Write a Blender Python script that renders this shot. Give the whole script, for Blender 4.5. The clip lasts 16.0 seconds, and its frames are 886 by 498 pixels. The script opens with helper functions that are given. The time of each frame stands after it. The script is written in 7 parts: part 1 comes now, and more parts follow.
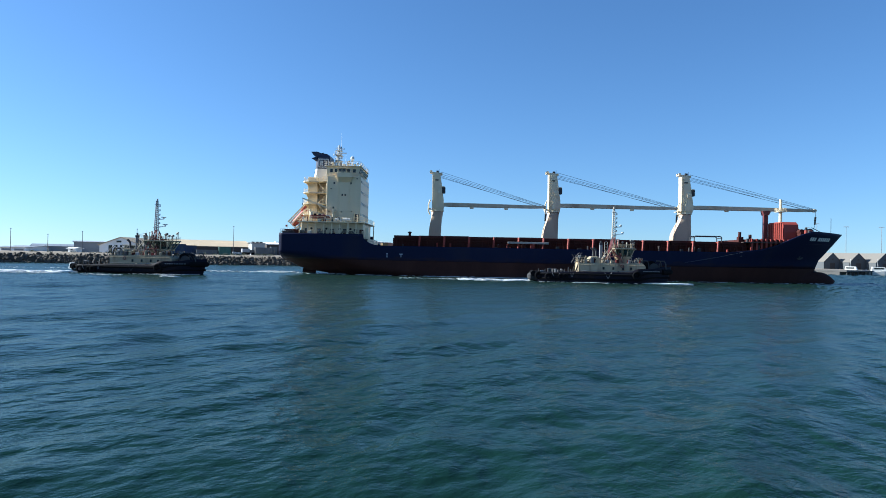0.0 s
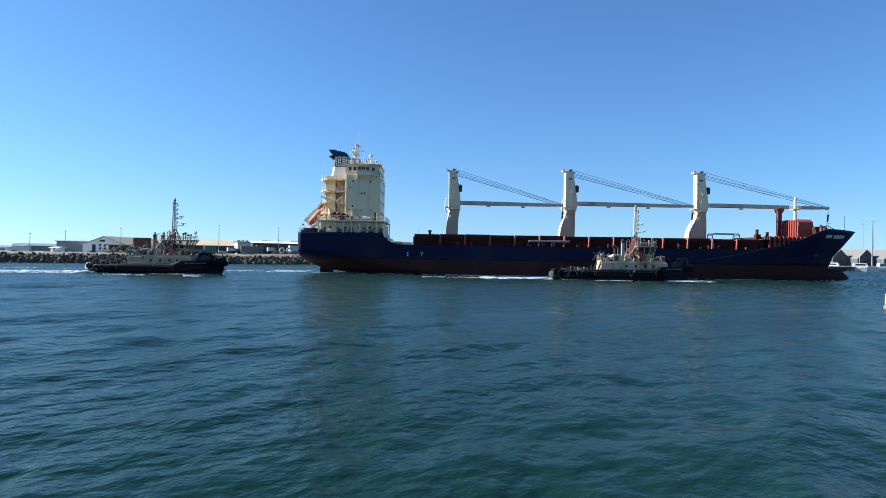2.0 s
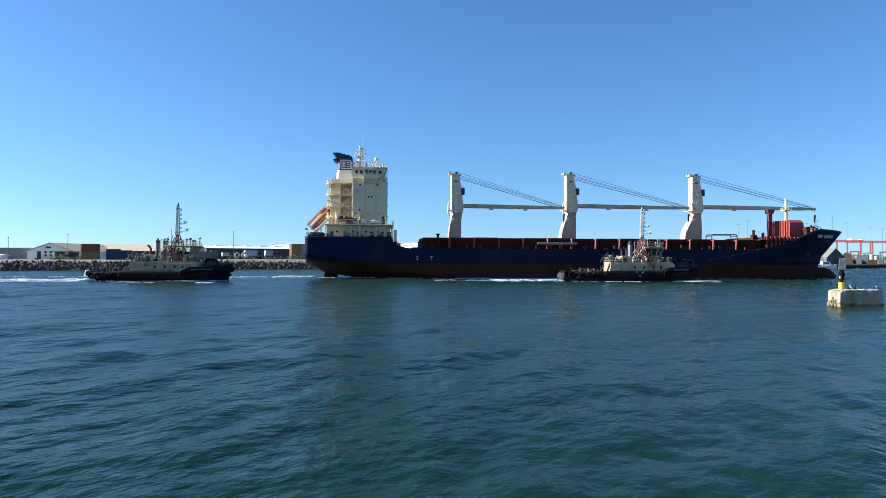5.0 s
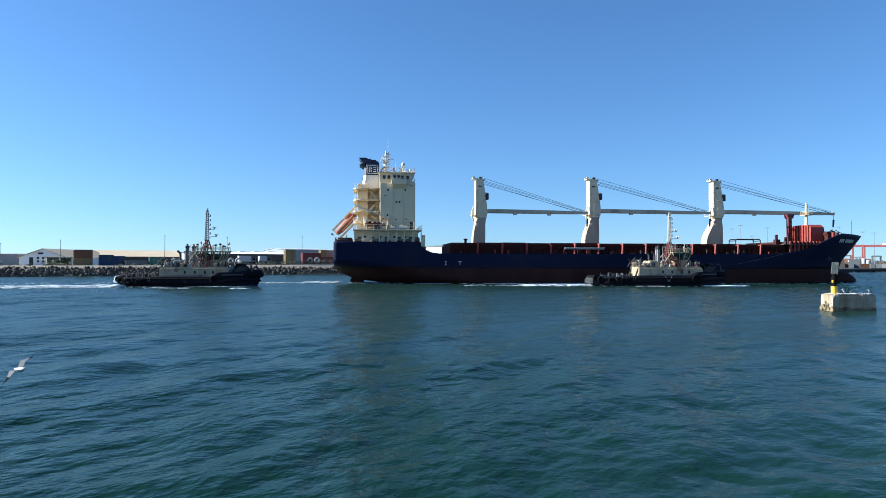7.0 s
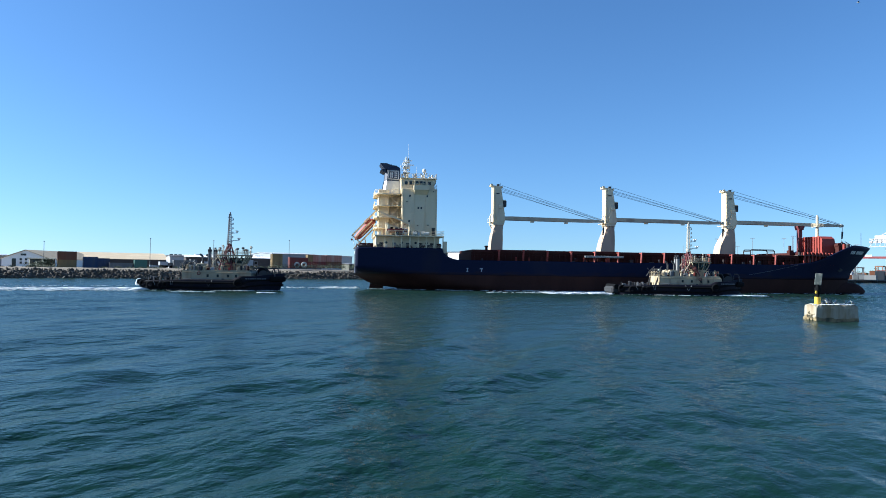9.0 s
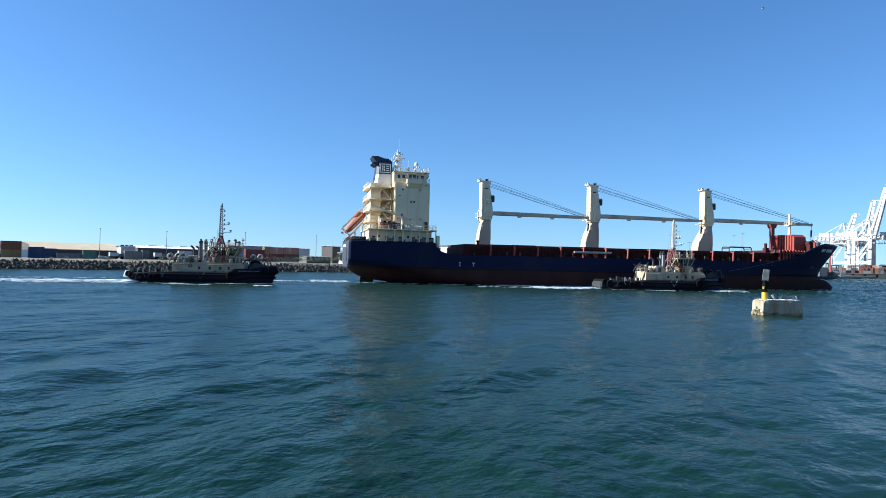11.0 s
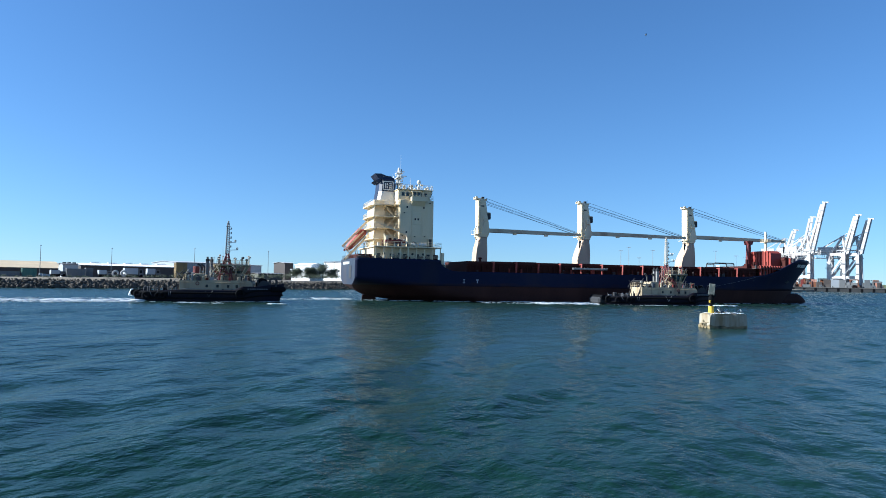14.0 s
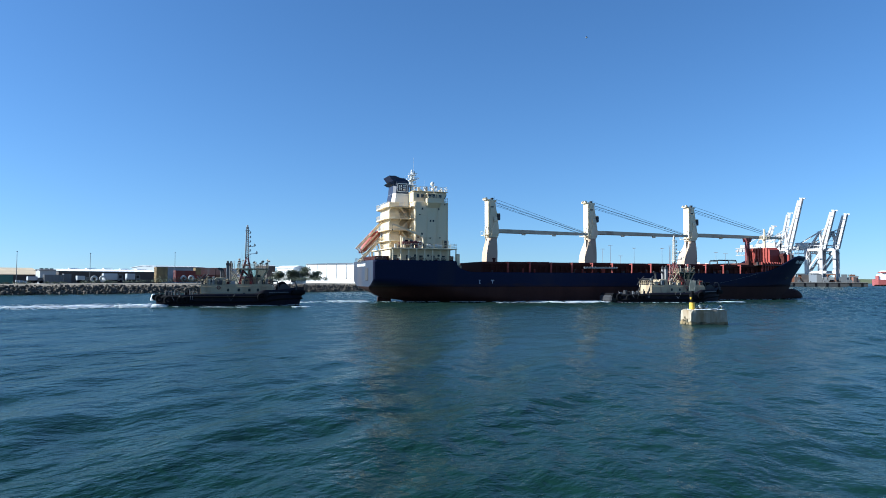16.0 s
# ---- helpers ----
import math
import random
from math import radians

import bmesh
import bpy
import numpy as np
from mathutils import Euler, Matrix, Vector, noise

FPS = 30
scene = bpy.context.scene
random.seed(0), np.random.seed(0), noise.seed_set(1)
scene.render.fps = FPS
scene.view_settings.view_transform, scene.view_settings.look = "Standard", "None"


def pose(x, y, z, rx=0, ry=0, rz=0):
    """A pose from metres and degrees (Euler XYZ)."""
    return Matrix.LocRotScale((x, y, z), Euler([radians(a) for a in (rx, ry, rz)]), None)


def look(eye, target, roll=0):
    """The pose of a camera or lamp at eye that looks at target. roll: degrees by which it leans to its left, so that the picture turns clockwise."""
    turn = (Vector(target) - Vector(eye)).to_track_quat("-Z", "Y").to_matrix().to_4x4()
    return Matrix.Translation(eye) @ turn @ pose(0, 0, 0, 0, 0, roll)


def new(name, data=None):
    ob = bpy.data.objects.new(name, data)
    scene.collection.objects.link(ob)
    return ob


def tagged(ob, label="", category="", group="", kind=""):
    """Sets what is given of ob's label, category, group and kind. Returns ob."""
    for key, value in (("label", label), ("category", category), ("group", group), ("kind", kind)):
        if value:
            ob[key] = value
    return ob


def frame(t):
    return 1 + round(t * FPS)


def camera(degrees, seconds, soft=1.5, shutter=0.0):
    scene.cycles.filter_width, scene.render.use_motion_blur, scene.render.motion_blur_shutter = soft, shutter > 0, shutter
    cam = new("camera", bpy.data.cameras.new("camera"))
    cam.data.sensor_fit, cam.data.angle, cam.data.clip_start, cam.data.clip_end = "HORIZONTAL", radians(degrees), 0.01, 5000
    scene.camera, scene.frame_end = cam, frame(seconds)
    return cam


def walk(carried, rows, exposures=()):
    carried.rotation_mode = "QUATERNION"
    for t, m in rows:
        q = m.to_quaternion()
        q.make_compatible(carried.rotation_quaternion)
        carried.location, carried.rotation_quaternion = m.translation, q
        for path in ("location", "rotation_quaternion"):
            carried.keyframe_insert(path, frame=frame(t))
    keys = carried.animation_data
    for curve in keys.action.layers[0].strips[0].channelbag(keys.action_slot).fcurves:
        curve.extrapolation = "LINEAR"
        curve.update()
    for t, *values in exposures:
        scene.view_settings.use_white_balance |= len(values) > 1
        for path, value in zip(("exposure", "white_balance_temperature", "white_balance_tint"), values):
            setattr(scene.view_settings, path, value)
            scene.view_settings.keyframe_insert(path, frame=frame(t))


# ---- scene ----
# The camera stands on the near bank and pans to the right.
cam = camera(66.57, 16.0, 0.9)
CAMERA_ROWS = [
    (0, pose(0, 0, 5.01, 90.560, -1.193, -0.003)),
    (0.5, pose(0, 0, 5.01, 90.303, -1.158, -0.256)),
    (1, pose(0, 0, 5.01, 90.222, -1.005, -0.533)),
    (1.5, pose(0, 0, 5.01, 90.272, -0.939, -0.770)),
    (2, pose(0, 0, 5.01, 90.408, -0.955, -1.120)),
    (2.5, pose(0, 0, 5.01, 90.486, -0.633, -1.464)),
    (3, pose(0, 0, 5.01, 90.505, -0.371, -2.160)),
    (3.5, pose(0, 0, 5.01, 90.530, -0.291, -2.946)),
    (4, pose(0, 0, 5.01, 90.617, -0.294, -3.676)),
    (6.5, pose(0, 0, 5.01, 90.799, -0.248, -5.174)),
    (7, pose(0, 0, 5.01, 91.123, -0.172, -5.145)),
    (7.5, pose(0, 0, 5.01, 91.469, -0.318, -5.270)),
    (8, pose(0, 0, 5.01, 91.730, -0.543, -5.511)),
    (8.5, pose(0, 0, 5.01, 91.778, -0.706, -5.762)),
    (9, pose(0, 0, 5.01, 91.668, -0.865, -6.211)),
    (11.5, pose(0, 0, 5.01, 91.170, -1.365, -10.607)),
    (12, pose(0, 0, 5.01, 91.487, -1.300, -11.400)),
    (12.5, pose(0, 0, 5.01, 91.794, -1.118, -12.248)),
    (13, pose(0, 0, 5.01, 92.110, -0.977, -13.054)),
    (13.5, pose(0, 0, 5.01, 92.367, -1.017, -13.488)),
    (14, pose(0, 0, 5.01, 92.627, -1.024, -13.588)),
    (14.5, pose(0, 0, 5.01, 92.668, -0.921, -13.611)),
    (15, pose(0, 0, 5.01, 92.640, -0.647, -13.792)),
    (15.5, pose(0, 0, 5.01, 92.613, -0.179, -14.200)),
    (16, pose(0, 0, 5.01, 92.691, -0.171, -15.014)),
]
walk(cam, CAMERA_ROWS, [(0, 1.36, 4880, 5), (3, 1.40, 4880, 5), (8, 1.40, 4860, 5), (12.5, 1.38, 4800, 5), (16, 1.24, 4760, 5)])

# ---- light ----
SUN_BEARING = radians(171)      # direction towards the sun, counted from +x
SUN_HEIGHT = radians(28)
world = bpy.data.worlds.new("sky")
scene.world = world
world.use_nodes = True
wn = world.node_tree.nodes
sky = wn.new("ShaderNodeTexSky")
sky.sky_type = "NISHITA"
sky.sun_disc = False
sky.sun_elevation = SUN_HEIGHT
sky.sun_rotation = radians(90) - SUN_BEARING
sky.air_density, sky.dust_density, sky.ozone_density = 1.0, 0.3, 3.2
wn["Background"].inputs["Strength"].default_value = 0.051
world.node_tree.links.new(sky.outputs["Color"], wn["Background"].inputs["Color"])
# clear air over the harbour: the pale band at the horizon is thin
where = wn.new("ShaderNodeTexCoord")
raise_by = wn.new("ShaderNodeVectorMath")
raise_by.operation = "ADD"
raise_by.inputs[1].default_value = (0, 0, 0.035)
unit = wn.new("ShaderNodeVectorMath")
unit.operation = "NORMALIZE"
world.node_tree.links.new(where.outputs["Generated"], raise_by.inputs[0])
world.node_tree.links.new(raise_by.outputs[0], unit.inputs[0])
world.node_tree.links.new(unit.outputs[0], sky.inputs["Vector"])
sun = new("sun", bpy.data.lights.new("sun", "SUN"))
sun.data.energy, sun.data.angle, sun.data.color = 5.0, radians(0.53), (1.0, 0.85, 0.64)
toward = Vector((math.cos(SUN_BEARING) * math.cos(SUN_HEIGHT), math.sin(SUN_BEARING) * math.cos(SUN_HEIGHT), math.sin(SUN_HEIGHT)))
sun.matrix_world = look(toward * 900, (0, 0, 0))


# ---- materials ----
def material(name, base, rough=0.5, metal=0.0, tone=0.25, size=1.0, grain=8.0, bump=0.02, stain=None, amount=0.3, streak=False, spec=0.5):
    """Paint, metal, stone or earth: a base colour with large and fine variation, stains and relief. size: metres of a large patch."""
    m = bpy.data.materials.new(name)
    m.use_nodes = True
    nt = m.node_tree
    n, l = nt.nodes, nt.links
    b = n["Principled BSDF"]
    co = n.new("ShaderNodeTexCoord")
    mp = n.new("ShaderNodeMapping")
    mp.inputs["Scale"].default_value = (1.0, 1.0, 0.18) if streak else (1, 1, 1)
    l.new(co.outputs["Object"], mp.inputs["Vector"])
    big = n.new("ShaderNodeTexNoise")
    big.inputs["Scale"].default_value = 1.0 / size
    big.inputs["Detail"].default_value = 5
    fine = n.new("ShaderNodeTexNoise")
    fine.inputs["Scale"].default_value = grain / size
    fine.inputs["Detail"].default_value = 4
    l.new(mp.outputs[0], big.inputs["Vector"])
    l.new(co.outputs["Object"], fine.inputs["Vector"])
    tonemix = n.new("ShaderNodeMix")
    tonemix.data_type = "RGBA"
    lo = tuple(c * (1 - tone) for c in base)
    hi = tuple(min(1, c * (1 + tone)) for c in base)
    tonemix.inputs[6].default_value = (*lo, 1)
    tonemix.inputs[7].default_value = (*hi, 1)
    add = n.new("ShaderNodeMath")
    add.operation = "MULTIPLY_ADD"
    add.inputs[1].default_value = 0.5
    l.new(fine.outputs["Fac"], add.inputs[0])
    half = n.new("ShaderNodeMath")
    half.operation = "MULTIPLY_ADD"
    half.inputs[1].default_value = 0.4
    half.inputs[2].default_value = 0.05
    l.new(big.outputs["Fac"], half.inputs[0])
    l.new(half.outputs[0], add.inputs[2])
    l.new(add.outputs[0], tonemix.inputs[0])
    out = tonemix.outputs[2]
    if stain:
        ramp = n.new("ShaderNodeValToRGB")
        ramp.color_ramp.elements[0].position = 0.62 - 0.3 * amount
        ramp.color_ramp.elements[1].position = 0.78 - 0.2 * amount
        l.new(big.outputs["Fac"], ramp.inputs[0])
        mix = n.new("ShaderNodeMix")
        mix.data_type = "RGBA"
        mix.inputs[7].default_value = (*stain, 1)
        l.new(ramp.outputs["Color"], mix.inputs[0])
        l.new(out, mix.inputs[6])
        out = mix.outputs[2]
    l.new(out, b.inputs["Base Color"])
    b.inputs["Roughness"].default_value = rough
    b.inputs["Metallic"].default_value = metal
    b.inputs["Specular IOR Level"].default_value = spec
    if bump:
        bp = n.new("ShaderNodeBump")
        bp.inputs["Strength"].default_value = 0.5
        bp.inputs["Distance"].default_value = bump
        l.new(fine.outputs["Fac"], bp.inputs["Height"])
        l.new(bp.outputs[0], b.inputs["Normal"])
    return m


def water_material():
    m = bpy.data.materials.new("harbour_water")
    m.use_nodes = True
    nt = m.node_tree
    n, l = nt.nodes, nt.links
    n.remove(n["Principled BSDF"])
    co = n.new("ShaderNodeTexCoord")
    body = n.new("ShaderNodeBsdfDiffuse")
    body.inputs["Color"].default_value = (0.007, 0.0225, 0.0165, 1)
    gloss = n.new("ShaderNodeBsdfGlossy")
    gloss.inputs["Roughness"].default_value = 0.19
    gloss.inputs["Color"].default_value = (0.82, 0.85, 0.85, 1)
    # the ripples' crests run with the swell
    along = n.new("ShaderNodeMapping")
    along.inputs["Rotation"].default_value = (0, 0, radians(-46))
    l.new(co.outputs["Object"], along.inputs["Vector"])

    def noise(scale, stretch, detail):
        mp = n.new("ShaderNodeMapping")
        mp.inputs["Scale"].default_value = (scale / stretch, scale, scale)
        tex = n.new("ShaderNodeTexNoise")
        tex.inputs["Scale"].default_value = 1.0
        tex.inputs["Detail"].default_value = detail
        l.new(along.outputs[0], mp.inputs["Vector"])
        l.new(mp.outputs[0], tex.inputs["Vector"])
        return tex

    # cat's-paws: patches and streaks where the wind roughens the surface more
    gust = noise(0.06, 3.0, 4)
    wind = n.new("ShaderNodeMapRange")
    wind.inputs["From Min"].default_value, wind.inputs["From Max"].default_value = 0.35, 0.65
    wind.inputs["To Min"].default_value, wind.inputs["To Max"].default_value = 0.35, 1.0
    l.new(gust.outputs["Fac"], wind.inputs["Value"])
    chain = None
    for scale, dist, stretch in ((0.3, 0.45, 1.6), (1.0, 0.22, 1.3), (2.6, 0.07, 1.2), (7.0, 0.024, 1.2)):
        tex = noise(scale, stretch, 3)
        bp = n.new("ShaderNodeBump")
        l.new(wind.outputs[0], bp.inputs["Strength"])
        bp.inputs["Distance"].default_value = dist
        l.new(tex.outputs["Fac"], bp.inputs["Height"])
        if chain:
            l.new(chain.outputs[0], bp.inputs["Normal"])
        chain = bp
    # short waves turn their faces to the eye, so the mirror never grows full at a flat angle
    fres = n.new("ShaderNodeFresnel")
    fres.inputs["IOR"].default_value = 1.333
    steeper = n.new("ShaderNodeMath")
    steeper.operation = "POWER"
    steeper.inputs[1].default_value = 1.4
    gain = n.new("ShaderNodeMath")
    gain.operation = "MULTIPLY"
    gain.inputs[1].default_value = 1.12
    most = n.new("ShaderNodeMath")
    most.operation = "MINIMUM"
    most.inputs[1].default_value = 0.355
    mix = n.new("ShaderNodeMixShader")
    for node in (fres, body, gloss):
        l.new(chain.outputs[0], node.inputs["Normal"])
    l.new(fres.outputs[0], steeper.inputs[0])
    l.new(steeper.outputs[0], gain.inputs[0])
    l.new(gain.outputs[0], most.inputs[0])
    l.new(most.outputs[0], mix.inputs[0])
    l.new(body.outputs[0], mix.inputs[1])
    l.new(gloss.outputs[0], mix.inputs[2])
    l.new(mix.outputs[0], n["Material Output"].inputs["Surface"])
    return m


WATER = water_material()
BOOT_EDGE = 3.6
NAVY = material("navy_hull_paint", (0.0098, 0.0122, 0.035), 0.6, tone=0.3, size=6, grain=10, bump=0.01, stain=(0.018, 0.017, 0.032), amount=0.3, streak=True, spec=0.08)
def scuffed(m, edge, colour):
    """Paint worn through to an older coat in a ragged belt above the given height."""
    n, l = m.node_tree.nodes, m.node_tree.links
    bsdf = n["Principled BSDF"]
    paint = bsdf.inputs["Base Color"].links[0].from_socket
    co = n.new("ShaderNodeTexCoord")
    split = n.new("ShaderNodeSeparateXYZ")
    l.new(co.outputs["Object"], split.inputs[0])
    stretch = n.new("ShaderNodeMapping")
    stretch.inputs["Scale"].default_value = (0.35, 0.35, 1.6)
    tex = n.new("ShaderNodeTexNoise")
    tex.inputs["Scale"].default_value = 1.0
    tex.inputs["Detail"].default_value = 6
    l.new(co.outputs["Object"], stretch.inputs["Vector"])
    l.new(stretch.outputs[0], tex.inputs["Vector"])
    lift = n.new("ShaderNodeMath")
    lift.operation = "MULTIPLY_ADD"
    lift.inputs[1].default_value = -3.2
    l.new(tex.outputs["Fac"], lift.inputs[0])
    l.new(split.outputs["Z"], lift.inputs[2])
    band = n.new("ShaderNodeMapRange")
    band.inputs["From Min"].default_value, band.inputs["From Max"].default_value = edge - 1.9, edge - 0.7
    band.inputs["To Min"].default_value, band.inputs["To Max"].default_value = 0.85, 0.0
    l.new(lift.outputs[0], band.inputs["Value"])
    mix = n.new("ShaderNodeMix")
    mix.data_type = "RGBA"
    mix.inputs[7].default_value = (*colour, 1)
    l.new(band.outputs[0], mix.inputs[0])
    l.new(paint, mix.inputs[6])
    l.new(mix.outputs[2], bsdf.inputs["Base Color"])


scuffed(NAVY, BOOT_EDGE, (0.03, 0.017, 0.018))
ANTIFOUL = material("red_brown_antifouling", (0.035, 0.013, 0.0095), 0.8, tone=0.5, size=4, grain=8, bump=0.01, stain=(0.048, 0.019, 0.013), amount=0.35, streak=True, spec=0.2)
OXIDE = material("oxide_red_paint", (0.05, 0.012, 0.009), 0.85, tone=0.35, size=3, grain=8, bump=0.01, stain=(0.05, 0.016, 0.012), amount=0.5, streak=True, spec=0.25)
SIGNALRED = material("bright_red_paint", (0.25, 0.034, 0.02), 0.65, tone=0.2, size=2, grain=8, bump=0.01, stain=(0.22, 0.035, 0.02), amount=0.3, streak=True)
CREAM = material("cream_ship_paint", (0.66, 0.545, 0.35), 0.45, tone=0.08, size=3, grain=8, bump=0.004, stain=(0.64, 0.51, 0.29), amount=0.25, streak=True)
CRANEPAINT = material("ivory_crane_paint", (0.72, 0.6, 0.39), 0.45, tone=0.1, size=3, grain=8, bump=0.004, stain=(0.62, 0.48, 0.32), amount=0.25, streak=True)
# Jib ivory: darker than the crane house, with more streaky stains.
JIBPAINT = material("darker_stained_ivory_jib_paint", (0.5, 0.42, 0.29), 0.55, tone=0.14, size=2.5, grain=8, bump=0.004, stain=(0.33, 0.24, 0.16), amount=0.4, streak=True)
# Ivory crane paint browned for the shade and red deck bounce on the pedestals.
PEDESTALPAINT = material("shaded_ivory_pedestal_paint", (0.46, 0.335, 0.225), 0.6, tone=0.14, size=3, grain=8, bump=0.004, stain=(0.3, 0.2, 0.135), amount=0.35, streak=True)
# Hull navy lightened on the transom for the sun and sheen it catches.
TRANSOMPAINT = material("sunlit_navy_transom_paint", (0.03, 0.036, 0.055), 0.45, tone=0.25, size=3, grain=8, bump=0.005, stain=(0.055, 0.048, 0.052), amount=0.4, streak=True, spec=0.3)
LETTERING = material("faded_white_lettering", (0.42, 0.43, 0.46), 0.6, tone=0.2, size=0.5, bump=0)
MAROON = material("maroon_paint", (0.12, 0.02, 0.022), 0.6, tone=0.2, size=2, grain=8, bump=0.01, stain=(0.1, 0.02, 0.02), amount=0.4, streak=True)
WHITE = material("white_paint", (0.62, 0.61, 0.57), 0.45, tone=0.06, size=2, grain=8, bump=0.004, stain=(0.66, 0.62, 0.54), amount=0.2, streak=True)
ORANGE = material("orange_lifeboat_gelcoat", (0.26, 0.05, 0.028), 0.6, tone=0.12, size=1.5, grain=8, bump=0.003)
NAVYBAND = material("dark_navy_paint", (0.012, 0.016, 0.04), 0.45, tone=0.2, size=2, bump=0.004)
DECKGREEN = material("dark_deck_paint", (0.06, 0.045, 0.04), 0.7, tone=0.3, size=2, bump=0.01)
STEELROPE = material("steel_wire_rope", (0.05, 0.05, 0.055), 0.6, metal=0.3, tone=0.2, size=0.5, bump=0)
DARKMETAL = material("dark_weathered_metal", (0.035, 0.034, 0.036), 0.6, metal=0.2, tone=0.3, size=1, bump=0.005)
RUBBER = material("black_rubber", (0.008, 0.008, 0.009), 0.95, tone=0.3, size=0.5, bump=0.01, spec=0.05)
GLASS = material("dark_window_glass", (0.012, 0.016, 0.018), 0.08, tone=0.1, size=2, bump=0)
CLEARGLASS = bpy.data.materials.new("clear_window_glass")
CLEARGLASS.use_nodes = True
_n, _l = CLEARGLASS.node_tree.nodes, CLEARGLASS.node_tree.links
_t, _g, _m = _n.new("ShaderNodeBsdfTransparent"), _n.new("ShaderNodeBsdfGlossy"), _n.new("ShaderNodeMixShader")
_t.inputs["Color"].default_value = (0.72, 0.78, 0.76, 1)
_g.inputs["Roughness"].default_value = 0.05
_m.inputs[0].default_value = 0.12
_l.new(_t.outputs[0], _m.inputs[1])
_l.new(_g.outputs[0], _m.inputs[2])
_l.new(_m.outputs[0], _n["Material Output"].inputs["Surface"])
TUGHULL = material("blue_black_tug_paint", (0.009, 0.009, 0.017), 0.65, tone=0.4, size=2, bump=0.012, stain=(0.018, 0.014, 0.015), amount=0.4, streak=True, spec=0.09)
TUGCREAM = material("buff_tug_paint", (0.42, 0.34, 0.215), 0.65, tone=0.25, size=1.3, bump=0.005, stain=(0.2, 0.14, 0.08), amount=0.5, streak=True)
TUGDULL = material("dull_olive_buff_tug_paint", (0.33, 0.275, 0.175), 0.65, tone=0.22, size=1.6, bump=0.005, stain=(0.22, 0.16, 0.09), amount=0.5, streak=True)
MASTGREY = material("grey_mast_paint", (0.24, 0.23, 0.22), 0.5, tone=0.15, size=1, bump=0.003)
ROCK = material("grey_brown_armour_rock", (0.075, 0.06, 0.042), 0.95, tone=0.75, size=1.6, grain=7, bump=0.08, stain=(0.07, 0.06, 0.05), amount=0.5)
EARTH = material("dry_earth_and_gravel", (0.22, 0.18, 0.13), 0.95, tone=0.3, size=8, grain=20, bump=0.05)
CONCRETE = material("weathered_concrete", (0.35, 0.305, 0.225), 0.9, tone=0.3, size=0.9, grain=10, bump=0.04, stain=(0.22, 0.16, 0.085), amount=0.75, streak=True)
QUAYFACE = material("wet_black_quay_face", (0.022, 0.022, 0.023), 0.8, tone=0.4, size=4, bump=0.03)
QUAYSTONE = material("dark_quay_wall", (0.09, 0.085, 0.08), 0.85, tone=0.3, size=3, bump=0.03)
FOAM = material("white_foam", (0.68, 0.7, 0.71), 0.8, tone=0.12, size=0.6, bump=0.03)
YELLOW = material("yellow_paint", (0.55, 0.36, 0.03), 0.5, tone=0.12, size=0.5, bump=0.004)
BIRDWHITE = material("white_feathers", (0.42, 0.42, 0.4), 0.8, tone=0.05, size=0.2, bump=0)
BIRDSLATE = material("slate_grey_feathers", (0.075, 0.08, 0.09), 0.8, tone=0.3, size=0.15, bump=0.004)
BIRDGREY = material("grey_feathers", (0.11, 0.11, 0.12), 0.8, tone=0.1, size=0.2, bump=0)


# ---- mesh helpers ----
def part(name, bm, mat, parent=None, label="", smooth=False):
    me = bpy.data.meshes.new(name)
    bmesh.ops.recalc_face_normals(bm, faces=bm.faces)
    for f in bm.faces:
        f.smooth = smooth
    bm.to_mesh(me)
    bm.free()
    me.materials.append(mat)
    ob = new(name, me)
    if parent is not None:
        ob.parent = parent
    if label:
        ob["label"] = label
    return ob


def box(bm, lo, hi, bevel=0.0, turn=None):
    r = bmesh.ops.create_cube(bm, size=1.0)
    v = r["verts"]
    c = [(a + b) / 2 for a, b in zip(lo, hi)]
    s = [b - a for a, b in zip(lo, hi)]
    bmesh.ops.scale(bm, vec=s, verts=v)
    if bevel:
        e = list({e for q in v for e in q.link_edges})
        rr = bmesh.ops.bevel(bm, geom=e, offset=bevel, segments=1, affect="EDGES")
        v = list({q for f in rr["faces"] for q in f.verts} | {q for q in v if q.is_valid})
    if turn is not None:
        bmesh.ops.transform(bm, matrix=turn, verts=v)
    bmesh.ops.translate(bm, vec=c, verts=v)
    return v


def rod(bm, a, b, r0, r1=None, n=8):
    """A tapered round bar from a to b."""
    a, b = Vector(a), Vector(b)
    r1 = r0 if r1 is None else r1
    d = b - a
    r = bmesh.ops.create_cone(bm, cap_ends=True, segments=n, radius1=r0, radius2=r1, depth=d.length)
    m = Matrix.Translation((a + b) / 2) @ d.to_track_quat("Z", "Y").to_matrix().to_4x4()
    bmesh.ops.transform(bm, matrix=m, verts=r["verts"])
    return r["verts"]


def tube(bm, pts, r, n=8):
    """A round bar that follows the points without a break."""
    pts = [Vector(p) for p in pts]
    rings = []
    for i, p in enumerate(pts):
        d = (pts[min(i + 1, len(pts) - 1)] - pts[max(i - 1, 0)]).normalized()
        u = d.cross(Vector((0.03, 0.02, 1)) if abs(d.z) < 0.9 else Vector((1, 0, 0))).normalized()
        w = d.cross(u)
        rings.append([tuple(p + u * r * math.cos(a) + w * r * math.sin(a)) for a in [2 * math.pi * k / n for k in range(n)]])
    loft(bm, rings)


